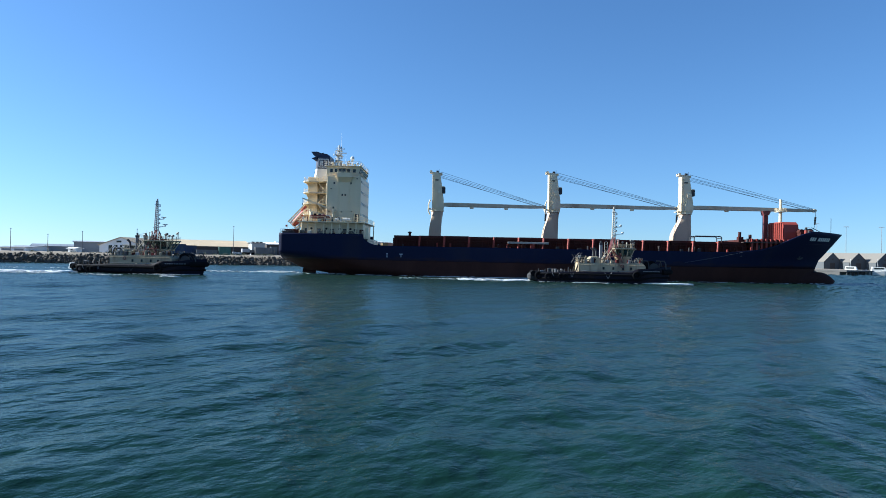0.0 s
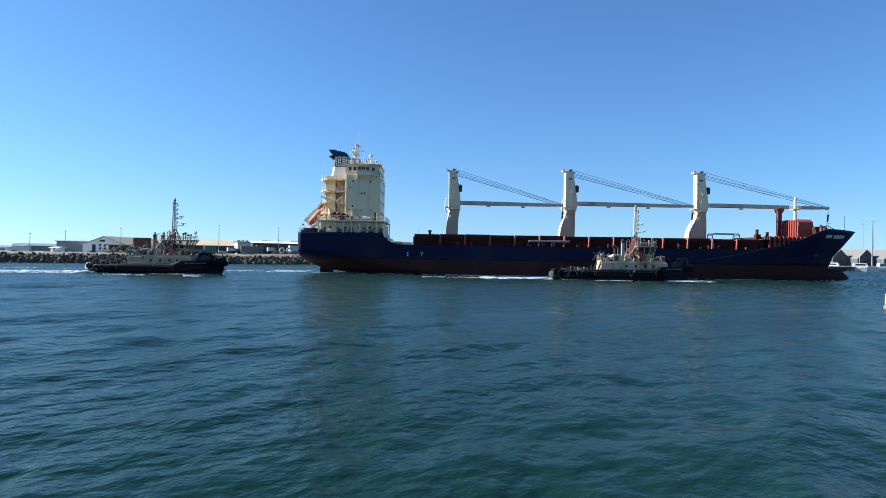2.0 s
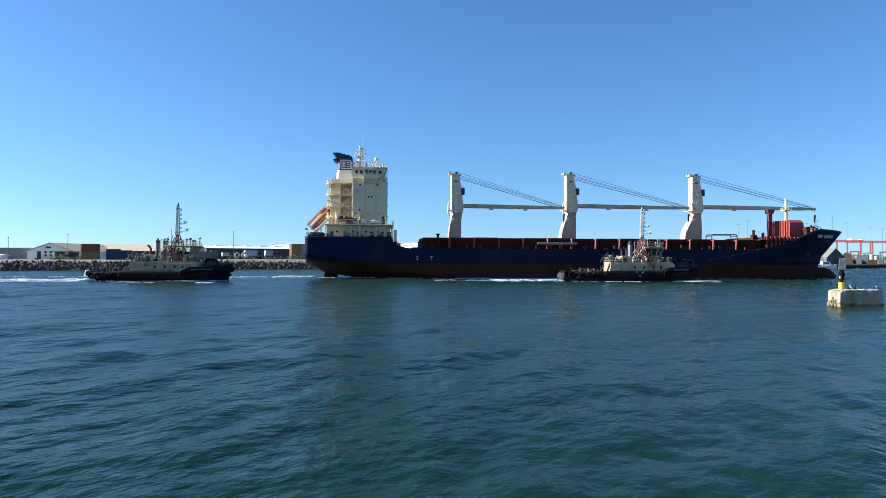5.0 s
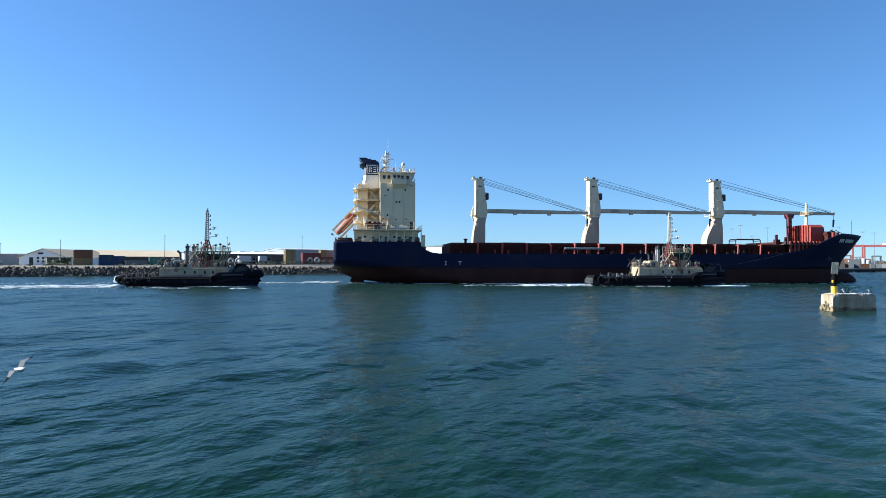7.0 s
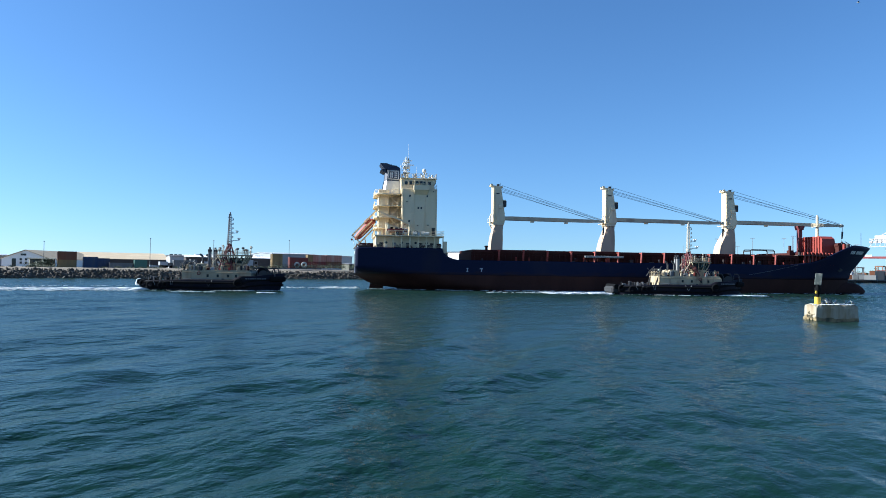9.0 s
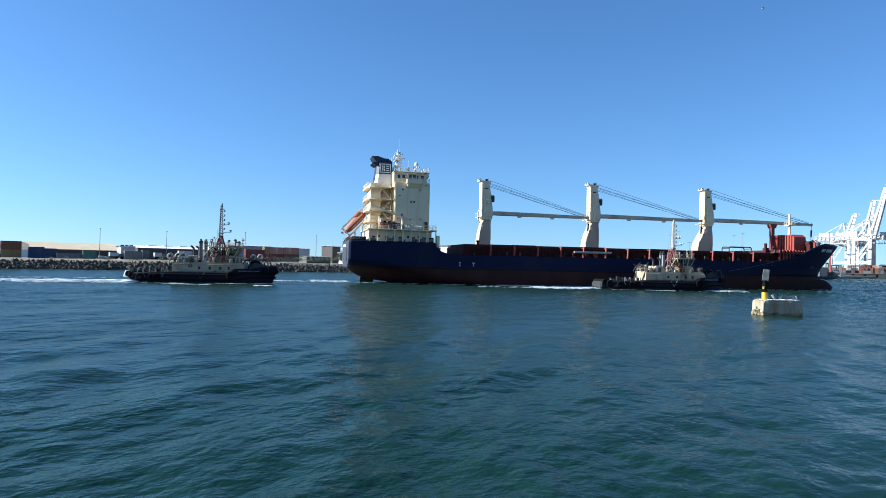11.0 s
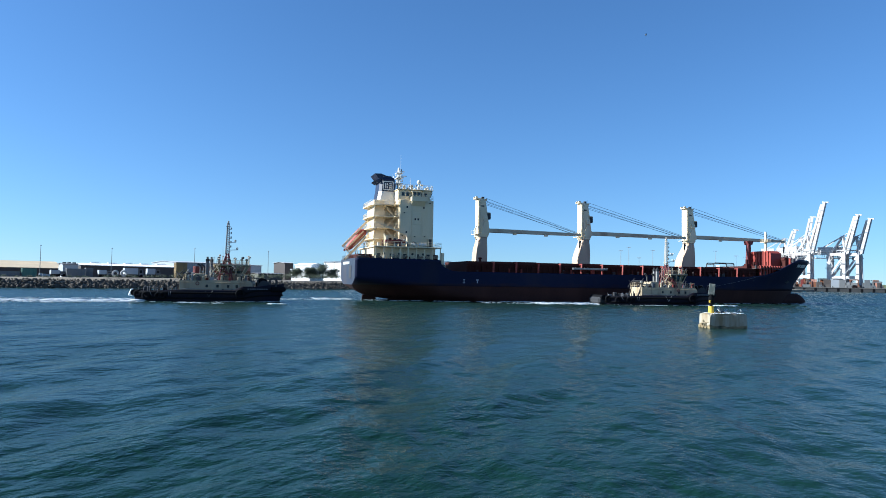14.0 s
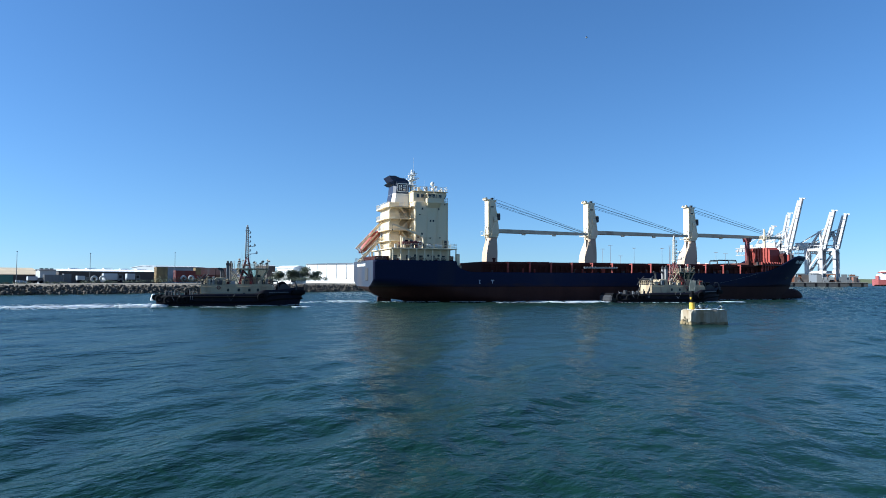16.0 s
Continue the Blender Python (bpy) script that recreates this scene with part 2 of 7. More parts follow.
def beam(bm, a, b, w, h):
    """A square bar from a to b, w wide and h high."""
    a, b = Vector(a), Vector(b)
    d = b - a
    r = bmesh.ops.create_cube(bm, size=1.0)
    bmesh.ops.scale(bm, vec=(w, h, d.length), verts=r["verts"])
    m = Matrix.Translation((a + b) / 2) @ d.to_track_quat("Z", "Y").to_matrix().to_4x4()
    bmesh.ops.transform(bm, matrix=m, verts=r["verts"])
    return r["verts"]


def loft(bm, rings, closed=True, caps=True):
    """Skin over rings of equally many points."""
    vs = [[bm.verts.new(p) for p in ring] for ring in rings]
    n = len(vs[0])
    for a, b in zip(vs, vs[1:]):
        for i in range(n if closed else n - 1):
            j = (i + 1) % n
            bm.faces.new((a[i], a[j], b[j], b[i]))
    if caps and closed:
        bm.faces.new(vs[0])
        bm.faces.new(vs[-1])
    return vs


def extrude_xz(bm, pts, y0, y1):
    """A prism: an outline in x and z, from y0 to y1."""
    loft(bm, [[(x, y0, z) for x, z in pts], [(x, y1, z) for x, z in pts]])


def ball(bm, c, r, sub=2, scale=(1, 1, 1)):
    q = bmesh.ops.create_icosphere(bm, subdivisions=sub, radius=r)
    bmesh.ops.scale(bm, vec=scale, verts=q["verts"])
    bmesh.ops.translate(bm, vec=c, verts=q["verts"])
    return q["verts"]


def ring_tyre(bm, c, R, r, axis="Y", n=14, k=6):
    rings = []
    for i in range(n):
        a = 2 * math.pi * i / n
        row = []
        for j in range(k):
            b = 2 * math.pi * j / k
            u, w = (R + r * math.cos(b)), r * math.sin(b)
            p = (u * math.cos(a), w, u * math.sin(a)) if axis == "Y" else (w, u * math.cos(a), u * math.sin(a))
            row.append((c[0] + p[0], c[1] + p[1], c[2] + p[2]))
        rings.append(row)
    rings.append(rings[0])
    loft(bm, rings, closed=True, caps=False)
    bmesh.ops.remove_doubles(bm, verts=bm.verts, dist=1e-5)


seed_ball = bmesh.new()
bmesh.ops.create_icosphere(seed_ball, subdivisions=1, radius=1.0)
ICO_POINTS = [tuple(v.co) for v in seed_ball.verts]
ICO_FACES = [[v.index for v in f.verts] for f in seed_ball.faces]
seed_ball.free()


def smoothstep(a, b, x):
    t = min(1, max(0, (x - a) / (b - a)))
    return t * t * (3 - 2 * t)


def empty(name, x=0, y=0, z=0, rz=0):
    ob = new(name)
    ob.matrix_world = pose(x, y, z, 0, 0, rz)
    return ob


# ---- water ----
def water_sheet():
    az = np.concatenate([np.arange(-42, 58, 0.2), np.arange(58, 318, 4.0)])
    az = np.radians(90 - az)
    r = [0.5, 3.0]
    while r[-1] < 900:
        r.append(r[-1] * 1.0085)
    r += [1000, 1200, 1500, 2500, 4900]
    r = np.array(r)
    R, A = np.meshgrid(r, az, indexing="ij")
    X, Y = R * np.cos(A), R * np.sin(A)
    Z = np.zeros_like(X)
    step = np.gradient(r)[:, None]
    rng = np.random.RandomState(7)
    # short wind waves, and a longer swell that crosses the harbour
    for k in range(84):
        swell = k < 14
        length = 6.0 * (13.0 / 6.0) ** rng.rand() if swell else 0.5 * (6.0 / 0.5) ** rng.rand()
        way = radians(-30) + rng.normal(0, 0.3 if swell else (0.7 if length < 2.5 else 0.45))
        steep = 0.0054 if swell else 0.006
        fade = np.clip((length / step - 2.5) / 3.0, 0, 1)
        Z += fade * steep * length / 2.4 * np.sin(2 * math.pi / length * (X * math.cos(way) + Y * math.sin(way)) + rng.rand() * 6.28)
    gust = 0.8 + 0.35 * np.sin(X * 0.045 + 1.3 * np.sin(Y * 0.03)) * np.sin(Y * 0.06 + 0.02 * X)
    # the wind is stronger in the open basin
    Z *= gust + 0.15 * np.clip((X - 15) / 45, 0, 1)
    # far off only the steep faces of the short chop show
    chop = np.clip((r - 45) / 90, 0, 1)[:, None] * np.clip((1000 - r) / 100, 0, 1)[:, None]
    Z += chop * (1 + 0.9 * np.clip((X - 20) / 70, 0, 1)) * rng.normal(0, 0.043, Z.shape) * np.minimum(step, 4.5)
    nr, na = X.shape
    co = np.stack([X, Y, Z], -1).reshape(-1, 3)
    i = np.arange(nr - 1)[:, None] * na
    j = np.arange(na)[None, :]
    jn = (j + 1) % na
    quads = np.stack([i + j, i + na + j, i + na + jn, i + jn], -1).reshape(-1, 4)
    faces = quads[:, ::-1].tolist()
    faces.append(list(range(na))[::-1])
    me = bpy.data.meshes.new("water")
    me.from_pydata(co.tolist(), [], faces)
    me.polygons.foreach_set("use_smooth", [True] * len(me.polygons))
    me.materials.append(WATER)
    me.update()
    ob = new("water", me)
    return tagged(ob, "blue-green harbour water with small wind waves", "water", kind="structure")


water = water_sheet()


# ---- cargo ship ----
BEAM = 10.7
SHEER, BOOT = 7.05, BOOT_EDGE


def ship_stem(z):
    if z >= 5.7:
        return 32.2 + 5.6 * ((z - 5.7) / 6.3) ** 0.95
    return 32.2 - 0.4 * (5.7 - z)


def ship_aft(z):
    if z >= 3.6:
        return -100.3
    if z >= 0.95:
        return -100.3 + 4.3 * ((3.6 - z) / 2.65) ** 1.2
    return -96.0 + 5.6 * min(1.0, (0.95 - z) / 0.5) + 1.0 * max(0.0, 0.45 - z)


def ship_top(x):
    if x < -80.2:
        return 9.66
    if x < -74.8:
        s = (x + 80.2) / 5.4
        return 9.66 - 2.61 * math.sqrt(1 - (1 - s) ** 2)
    return float(np.interp(x, (-74.8, 9.0, 12.5, 16.0, 18.0, 19.8, 21.8, 23.3, 24.6, 26.0, 37.5), (SHEER, 7.2, 7.5, 7.9, 8.5, 9.35, 10.6, 11.55, 12.15, 12.5, 12.2)))


def ship_half(x, z):
    """Half the hull's breadth."""
    xs, xa = ship_stem(z), ship_aft(z)
    up = min(1, max(0, z / 12.0))
    entry = 40 - 13 * up
    s = min(1, max(0, (x - (xs - entry)) / entry))
    fore = 1 - s ** (1.7 + 0.9 * up)
    bt = 10.3 * math.sqrt(min(1, max(0.012, (z - 2.7) / 2.3)))
    run = 30 - 21 * min(1, max(0, z / 6))
    s = min(1, max(0, (x - xa) / run))
    aft = bt + (BEAM - bt) * (1 - (1 - s) ** 2.2)
    return max(0.02, min(BEAM * fore, aft))


def ship_stations():
    xs = list(np.linspace(-100.3, -81, 22)) + list(np.linspace(-80.2, -74.8, 15)) + list(np.linspace(-72, 4, 21)) + list(np.linspace(6, 37.5, 34))
    return [(x + 100.3) / 137.8 for x in xs]


def hull_skin(z_low, z_high, levels):
    bm = bmesh.new()
    us = ship_stations()
    for side in (-1, 1):
        rows = []
        for u in us:
            xn = -100.3 + 137.8 * u
            zt = min(z_high, ship_top(xn)) if z_high > 6 else z_high
            row = []
            for k in range(levels + 1):
                z = z_low + (zt - z_low) * k / levels
                x = ship_aft(z) + u * (ship_stem(z) - ship_aft(z))
                row.append((x, side * ship_half(x, z), z))
            rows.append(row)
        loft(bm, rows, closed=False)
    bmesh.ops.remove_doubles(bm, verts=bm.verts, dist=0.03)
    return bm


def transom(z_low, z_high, levels):
    bm = bmesh.new()
    zs = [z_low + (z_high - z_low) * k / levels for k in range(levels + 1)]
    loft(bm, [[(ship_aft(z), s * ship_half(ship_aft(z), z), z) for z in zs] for s in (-1, 1)], closed=False)
    return bm


def ship_hull(ship):
    part("transom", transom(BOOT, 9.66, 12), TRANSOMPAINT, ship, "navy transom, its paint lightened for the sun on it")
    part("transom_foot", transom(-2.5, BOOT, 9), ANTIFOUL, ship)
    top = part("hull", hull_skin(BOOT, 14, 12), NAVY, ship, "navy blue painted hull plating", True)
    md = top.modifiers.new("plate", "SOLIDIFY")
    md.thickness, md.offset = 0.22, -1
    part("boot_topping", hull_skin(-2.5, BOOT, 9), ANTIFOUL, ship, "faded red-brown underwater paint", True)
    # bulb
    bm = bmesh.new()
    rings = []
    for k in range(13):
        x = 23 + 13.4 * k / 12
        g = 1 - max(0, (x - 32) / 4.4) ** 2.2 if x > 32 else 1
        g = max(0.04, g)
        rings.append([(x, 1.75 * g * math.cos(a), 0.6 + 2.3 * g * math.sin(a)) for a in [2 * math.pi * i / 14 for i in range(14)]])
    loft(bm, rings)
    part("bulbous_bow", bm, ANTIFOUL, ship, "", True)
    # rudder, just clear of the water
    bm = bmesh.new()
    extrude_xz(bm, [(-97.0, -2), (-93.4, -2), (-93.4, 0.9), (-96.6, 1.2)], -0.3, 0.3)
    part("rudder", bm, ANTIFOUL, ship)
    # rubbing strakes and weld seams
    for z in (8.9,):
        for side in (-1, 1):
            bm = bmesh.new()
            beam(bm, (-99.5, side * (ship_half(-99.5, z) + 0.05), z), (-80.4, side * (BEAM + 0.05), z), 0.12, 0.16)
            part("rubbing_strake", bm, NAVY, ship)
    # decks
    for name, x0, x1, z in (("poop_deck", -100.0, -79.2, 8.55), ("main_deck", -79.2, 10.0, 6.2), ("forecastle_deck", 9.0, 35.4, 9.7)):
        bm = bmesh.new()
        rows = []
        for k in range(25):
            x = x0 + (x1 - x0) * k / 24
            b = max(0.05, ship_half(x, z) - 0.1)
            rows.append([(x, -b, z), (x, b, z), (x, b, z - 0.15), (x, -b, z - 0.15)])
        loft(bm, rows)
        part(name, bm, DECKGREEN, ship, "dark painted steel deck")
    for x, w, z in ((-79.25, 10.5, 8.6), (9.0, 8.8, 9.7)):
        bm = bmesh.new()
        box(bm, (x - 0.1, -w, 6.2), (x + 0.1, w, z))
        part("deck_bulkhead", bm, CREAM if x < 0 else OXIDE, ship)


def hull_marks(ship):
    def bars(name, rects, mat, proud=0.05):
        for x0, x1, z0, z1 in rects:
            bm = bmesh.new()
            pts = [(x, -(ship_half(x, z) + proud), z) for x, z in ((x0, z0), (x1, z0), (x1, z1), (x0, z1))]
            back = [(x, y + 0.03, z) for x, y, z in pts]
            loft(bm, [pts, back])
            part(name, bm, mat, ship)
    bars("tug_mark", [(-74.66, -74.5, 4.4, 5.2), (-74.8, -74.36, 5.1, 5.25), (-74.8, -74.36, 4.35, 4.5)], LETTERING)
    bars("tug_mark", [(-71.36, -71.2, 4.4, 5.15), (-71.65, -70.9, 5.05, 5.25)], LETTERING)
    rects = []
    x = 26.2
    for k, w in enumerate((0.55, 0.55, 0.55, 0, 0.75, 0.5, 0.55, 0.6, 0.6, 0.6)):
        if w:
            rects.append((x, x + w, 10.35, 11.15))
        x += (w or 0.45) + 0.14
    bars("bow_name_bar", rects, WHITE, 0.07)
    # transom: name bars and mooring opening
    for k in range(7):
        y = 5.6 - 1.35 * k
        bm = bmesh.new()
        box(bm, (-100.4, y - 0.55, 8.35), (-100.32, y + 0.4, 9.0))
        part("stern_name_bar", bm, WHITE, ship)
    bm = bmesh.new()
    box(bm, (-100.42, -5.6, 5.0), (-100.28, -2.6, 8.0), 0.05)
    part("stern_door", bm, DARKMETAL, ship, "dark recessed stern door")
    # anchor
    bm = bmesh.new()
    y = -(ship_half(25, 6.6) + 0.1)
    beam(bm, (25, y, 7.6), (25, y + 0.2, 6.0), 0.25, 0.25)
    beam(bm, (24.2, y + 0.3, 6.3), (25, y + 0.25, 5.9), 0.3, 0.3)
    beam(bm, (25.8, y + 0.3, 6.3), (25, y + 0.25, 5.9), 0.3, 0.3)
    part("anchor", bm, DARKMETAL, ship, "dark stockless anchor")


def hatches(ship):
    # coaming walls with stays, hatch covers in panels
    bm = bmesh.new()
    box(bm, (-73.4, -8.9, 6.2), (10.5, 8.9, 9.0), 0.05)
    part("hatch_coaming", bm, OXIDE, ship, "oxide red hatch coaming")
    bm = bmesh.new()
    rows = []
    for x in (10.9, 13.0, 15.0, 17.0, 19.0, 21.0, 22.4):
        b = ship_half(x, 7.3) - 0.45
        rows.append([(x, -b, 7.4), (x, b, 7.4), (x, b, 10.4), (x, -b, 10.4)])
    loft(bm, rows)
    part("forward_store", bm, OXIDE, ship, "oxide red deck store before the forecastle")
    for k in range(9):
        x = 11.2 + 1.25 * k
        y = -(ship_half(x, 7.3) - 0.3)
        bm = bmesh.new()
        beam(bm, (x, y, 7.3), (x + 0.15, y, 10.5), 0.5, 0.42)
        part("bulwark_post", bm, SIGNALRED, ship)
        bm = bmesh.new()
        rod(bm, (x + 0.6, y + 0.1, 7.6), (x + 0.6, y - 0.05, 8.5 + 0.5 * math.sin(k * 2.1)), 0.22, n=8)
        part("deck_gear", bm, DARKMETAL if k % 3 else OXIDE, ship)
    # slack line along the side
    bm = bmesh.new()
    tube(bm, [(-4.6 + 13.2 * u, -10.95, 4.6 + 2.65 * u - 0.5 * u * (1 - u)) for u in [i / 10 for i in range(11)]], 0.018, 5)
    part("tow_line", bm, MASTGREY, ship, "thin pale tow line")
    n = 14
    for k in range(n):
        x0 = -73.2 + 83.5 * k / n
        bm = bmesh.new()
        box(bm, (x0 + 0.06, -9.25, 9.0), (x0 + 83.5 / n - 0.06, 9.25, 9.62 + 0.05 * (k % 3)), 0.06)
        part("hatch_cover", bm, OXIDE, ship, "oxide red folding hatch cover panel")
    bm = bmesh.new()
    x = -72.6
    while x < 10:
        extrude_xz(bm, [(x, 6.2), (x + 0.14, 6.2), (x + 0.14, 8.8), (x, 8.8)], -9.5, -8.9)
        extrude_xz(bm, [(x, 6.2), (x + 0.14, 6.2), (x + 0.14, 8.8), (x, 8.8)], 8.9, 9.5)
        x += 1.46
    box(bm, (-73.4, -9.55, 8.45), (10.5, -8.9, 8.6))
    part("coaming_stay", bm, OXIDE, ship)["kind"] = "stuff"
    rng = random.Random(5)
    for k in range(13):
        x = -67.2 + 5.85 * k
        bm = bmesh.new()
        beam(bm, (x, -10.35, 6.2), (x + 0.25, -10.2, 9.6), 0.3, 0.36)
        beam(bm, (x + 0.1, -9.2, 9.4), (x + 0.22, -10.2, 9.4), 0.2, 0.2)
        part("side_stanchion", bm, SIGNALRED, ship, "red side stanchion")
    # loose gear, vents and lockers along the side deck
    for k in range(44):
        x = -71 + 80 * rng.random()
        w, hgt = 0.3 + 0.7 * rng.random(), 0.7 + 1.1 * rng.random()
        bm = bmesh.new()
        if rng.random() < 0.5:
            rod(bm, (x, -9.85, 6.2), (x, -9.85, 6.4 + hgt), 0.16 + 0.1 * rng.random(), n=10)
            ball(bm, (x, -9.85, 6.4 + hgt), 0.28, 1, (1, 1, 0.6))
        else:
            box(bm, (x, -10.1, 6.2), (x + w, -9.6, 6.3 + hgt), 0.04)
        part("deck_gear", bm, rng.choice([DARKMETAL, OXIDE, OXIDE, SIGNALRED, DECKGREEN, DARKMETAL]), ship)
    # side rail
    bm = bmesh.new()
    for x in np.arange(-73, 8, 1.9):
        rod(bm, (x, -10.55, 6.9), (x, -10.55, 8.0), 0.025, n=5)
    for z in (7.4, 7.7, 8.0):
        rod(bm, (-73, -10.55, z), (8, -10.55, z), 0.02, n=5)
    part("side_rail", bm, OXIDE, ship)
    # stowed gangway
    bm = bmesh.new()
    box(bm, (-46.2, -10.75, 8.15), (-36.6, -10.15, 8.6), 0.05)
    for x in np.arange(-45.8, -36.8, 0.8):
        beam(bm, (x, -10.78, 8.1), (x + 0.4, -10.78, 8.65), 0.05, 0.05)
    part("gangway", bm, MASTGREY, ship, "stowed grey aluminium gangway")
    # pipe frame on the hatch
    bm = bmesh.new()
    for y in (-6, -3):
        pts = [(-0.9, y, 9.7), (-0.9, y, 10.7), (-0.6, y, 11.0), (5.4, y, 11.0), (5.7, y, 10.7), (5.7, y, 9.7)]
        for a, b in zip(pts, pts[1:]):
            rod(bm, a, b, 0.13)
    for x in (-0.9, 5.7):
        rod(bm, (x, -6, 10.6), (x, -3, 10.6), 0.1)
    part("pipe_frame", bm, DARKMETAL, ship, "dark pipe frame on the hatch")
    for x, z in ((-69.5, 10.4),):
        bm = bmesh.new()
        rod(bm, (x, -7.5, 9.5), (x, -7.5, 10.3), 0.3, n=12)
        ball(bm, (x, -7.5, 10.4), 0.5, 2, (1, 1, 0.5))
        part("mushroom_vent", bm, OXIDE, ship)


def deck_crane(ship, cx, reach, lift, base_w):
    cy = 8.3
    # pedestal: upright in front, its foot curving out aft
    bm = bmesh.new()
    foot = base_w - 3.5
    # a square welded foot whose four faces close into a round column under the slewing ring
    rings = []
    for aft, fwd, z, hy, rnd in ((1.75 + foot, 1.05, 6.2, 1.65, 0.0), (1.75 + foot, 1.1, 9.0, 1.65, 0.0), (1.75 + foot * 0.94, 1.12, 10.4, 1.65, 0.0), (1.72 + foot * 0.8, 1.15, 11.6, 1.65, 0.0),
                                 (1.68 + foot * 0.55, 1.2, 12.8, 1.64, 0.06), (1.62 + foot * 0.28, 1.26, 13.9, 1.62, 0.2), (1.54 + foot * 0.08, 1.38, 14.9, 1.6, 0.45), (1.5, 1.52, 15.8, 1.57, 0.8), (1.48, 1.6, 16.7, 1.55, 1.0)):
        ring = []
        for i in range(32):
            side, f = divmod(i, 8)
            a = math.pi / 4 + math.pi / 2 * (side + f / 8)
            c, d = math.cos(a), math.sin(a)
            g = 1 / max(abs(c), abs(d)) * (1 - rnd) + rnd
            ring.append((cx + (fwd - aft) / 2 + c * g * (fwd + aft) / 2, cy + d * g * hy, z + lift))
        rings.append(ring)
    skin = loft(bm, rings)
    for k in range(len(skin) - 2):
        for i in (0, 8, 16, 24):
            e = bm.edges.get((skin[k][i], skin[k + 1][i]))
            e.smooth = False
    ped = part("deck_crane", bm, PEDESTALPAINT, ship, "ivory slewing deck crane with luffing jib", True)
    bm = bmesh.new()
    rod(bm, (cx + 0.05, cy, 16.62 + lift), (cx + 0.05, cy, 17.0 + lift), 1.75, n=28)
    part("slewing_ring", bm, CRANEPAINT, ped)
    bm = bmesh.new()
    z0 = 17.0 + lift
    front = [(cx - 1.35, z0), (cx + 1.7, z0), (cx + 1.7, z0 + 2.6), (cx + 1.4, z0 + 4.6), (cx + 1.15, z0 + 6.5), (cx + 0.7, z0 + 9.4), (cx - 0.9, z0 + 9.9), (cx - 1.4, z0 + 9.9), (cx - 1.35, z0 + 6)]
    extrude_xz(bm, front, cy - 1.2, cy + 1.2)
    bmesh.ops.bevel(bm, geom=list(bm.edges), offset=0.1, segments=2, affect="EDGES")
    part("crane_house", bm, CRANEPAINT, ped)
    bm = bmesh.new()
    for y in (cy - 0.7, cy + 0.7):
        rod(bm, (cx - 1.75, y - 0.15, z0 + 10.0), (cx - 1.75, y + 0.15, z0 + 10.0), 0.38, n=14)
        rod(bm, (cx + 0.9, y - 0.15, z0 + 9.5), (cx + 0.9, y + 0.15, z0 + 9.5), 0.32, n=14)
    beam(bm, (cx - 2.0, cy, z0 + 9.8), (cx + 1.1, cy, z0 + 9.6), 2.2, 0.22)
    part("head_sheaves", bm, CRANEPAINT, ped)
    bm = bmesh.new()
    box(bm, (cx + 1.2, cy - 1.5, z0 + 4.3), (cx + 2.1, cy - 0.2, z0 + 6.0), 0.12)
    part("crane_cab", bm, DARKMETAL, ped, "dark glazed crane cab")
    bm = bmesh.new()
    box(bm, (cx - 0.6, cy - 1.27, z0 + 7.65), (cx + 0.25, cy - 1.19, z0 + 7.95))
    part("crane_plate", bm, DARKMETAL, ped)
    # hoods, hand rails, a ladder and winch boxes that break up the house
    bm = bmesh.new()
    for q in (-0.25, 0.25):
        rod(bm, (cx - 1.0 + q, cy - 1.26, z0 + 0.3), (cx - 1.0 + q, cy - 1.26, z0 + 9.4), 0.03, n=5)
    for k in range(30):
        rod(bm, (cx - 1.25, cy - 1.26, z0 + 0.4 + 0.3 * k), (cx - 0.75, cy - 1.26, z0 + 0.4 + 0.3 * k), 0.018, n=4)
    part("house_ladder", bm, CRANEPAINT, ped)
    bm = bmesh.new()
    loft(bm, [[(cx + 0.1, cy - 1.2, z0 + z), (cx + 1.2, cy - 1.2, z0 + z), (cx + 1.2, cy - 1.2 - d, z0 + z), (cx + 0.1, cy - 1.2 - d, z0 + z)] for z, d in ((5.3, 0.02), (4.6, 0.35), (3.9, 0.35))])
    part("vent_hood", bm, CRANEPAINT, ped)
    bm = bmesh.new()
    box(bm, (cx + 1.1, cy - 1.6, z0 + 5.9), (cx + 1.9, cy - 0.1, z0 + 6.15), 0.05)
    part("cab_visor", bm, CRANEPAINT, ped)
    bm = bmesh.new()
    rod(bm, (cx + 0.5, cy - 0.9, z0 + 9.6), (cx + 0.5, cy - 0.9, z0 + 10.6), 0.04, n=6)
    box(bm, (cx - 0.4, cy - 1.0, z0 + 9.8), (cx + 0.3, cy - 0.4, z0 + 10.3), 0.05)
    part("head_fitting", bm, DARKMETAL, ped)
    for y in (cy - 1.35, cy + 1.35):
        bm = bmesh.new()
        extrude_xz(bm, [(cx - 0.6, z0 + 0.3), (cx + 1.75, z0 + 0.6), (cx + 1.75, z0 + 1.9), (cx + 0.3, z0 + 3.6), (cx - 0.3, z0 + 2.2)], y - 0.14, y + 0.14)
        part("jib_foot_bracket", bm, CRANEPAINT, ped)
    bm = bmesh.new()
    pts = [(cx - 1.75, cy - 1.1, z0 + 2.6), (cx - 2.2, cy - 1.2, z0 + 1.6), (cx - 2.25, cy - 1.2, z0 - 0.4), (cx - 1.8, cy - 1.2, z0 - 1.3)]
    tube(bm, pts, 0.16, 8)
    part("hydraulic_hose", bm, CRANEPAINT, ped)
    # ladder and platform
    bm = bmesh.new()
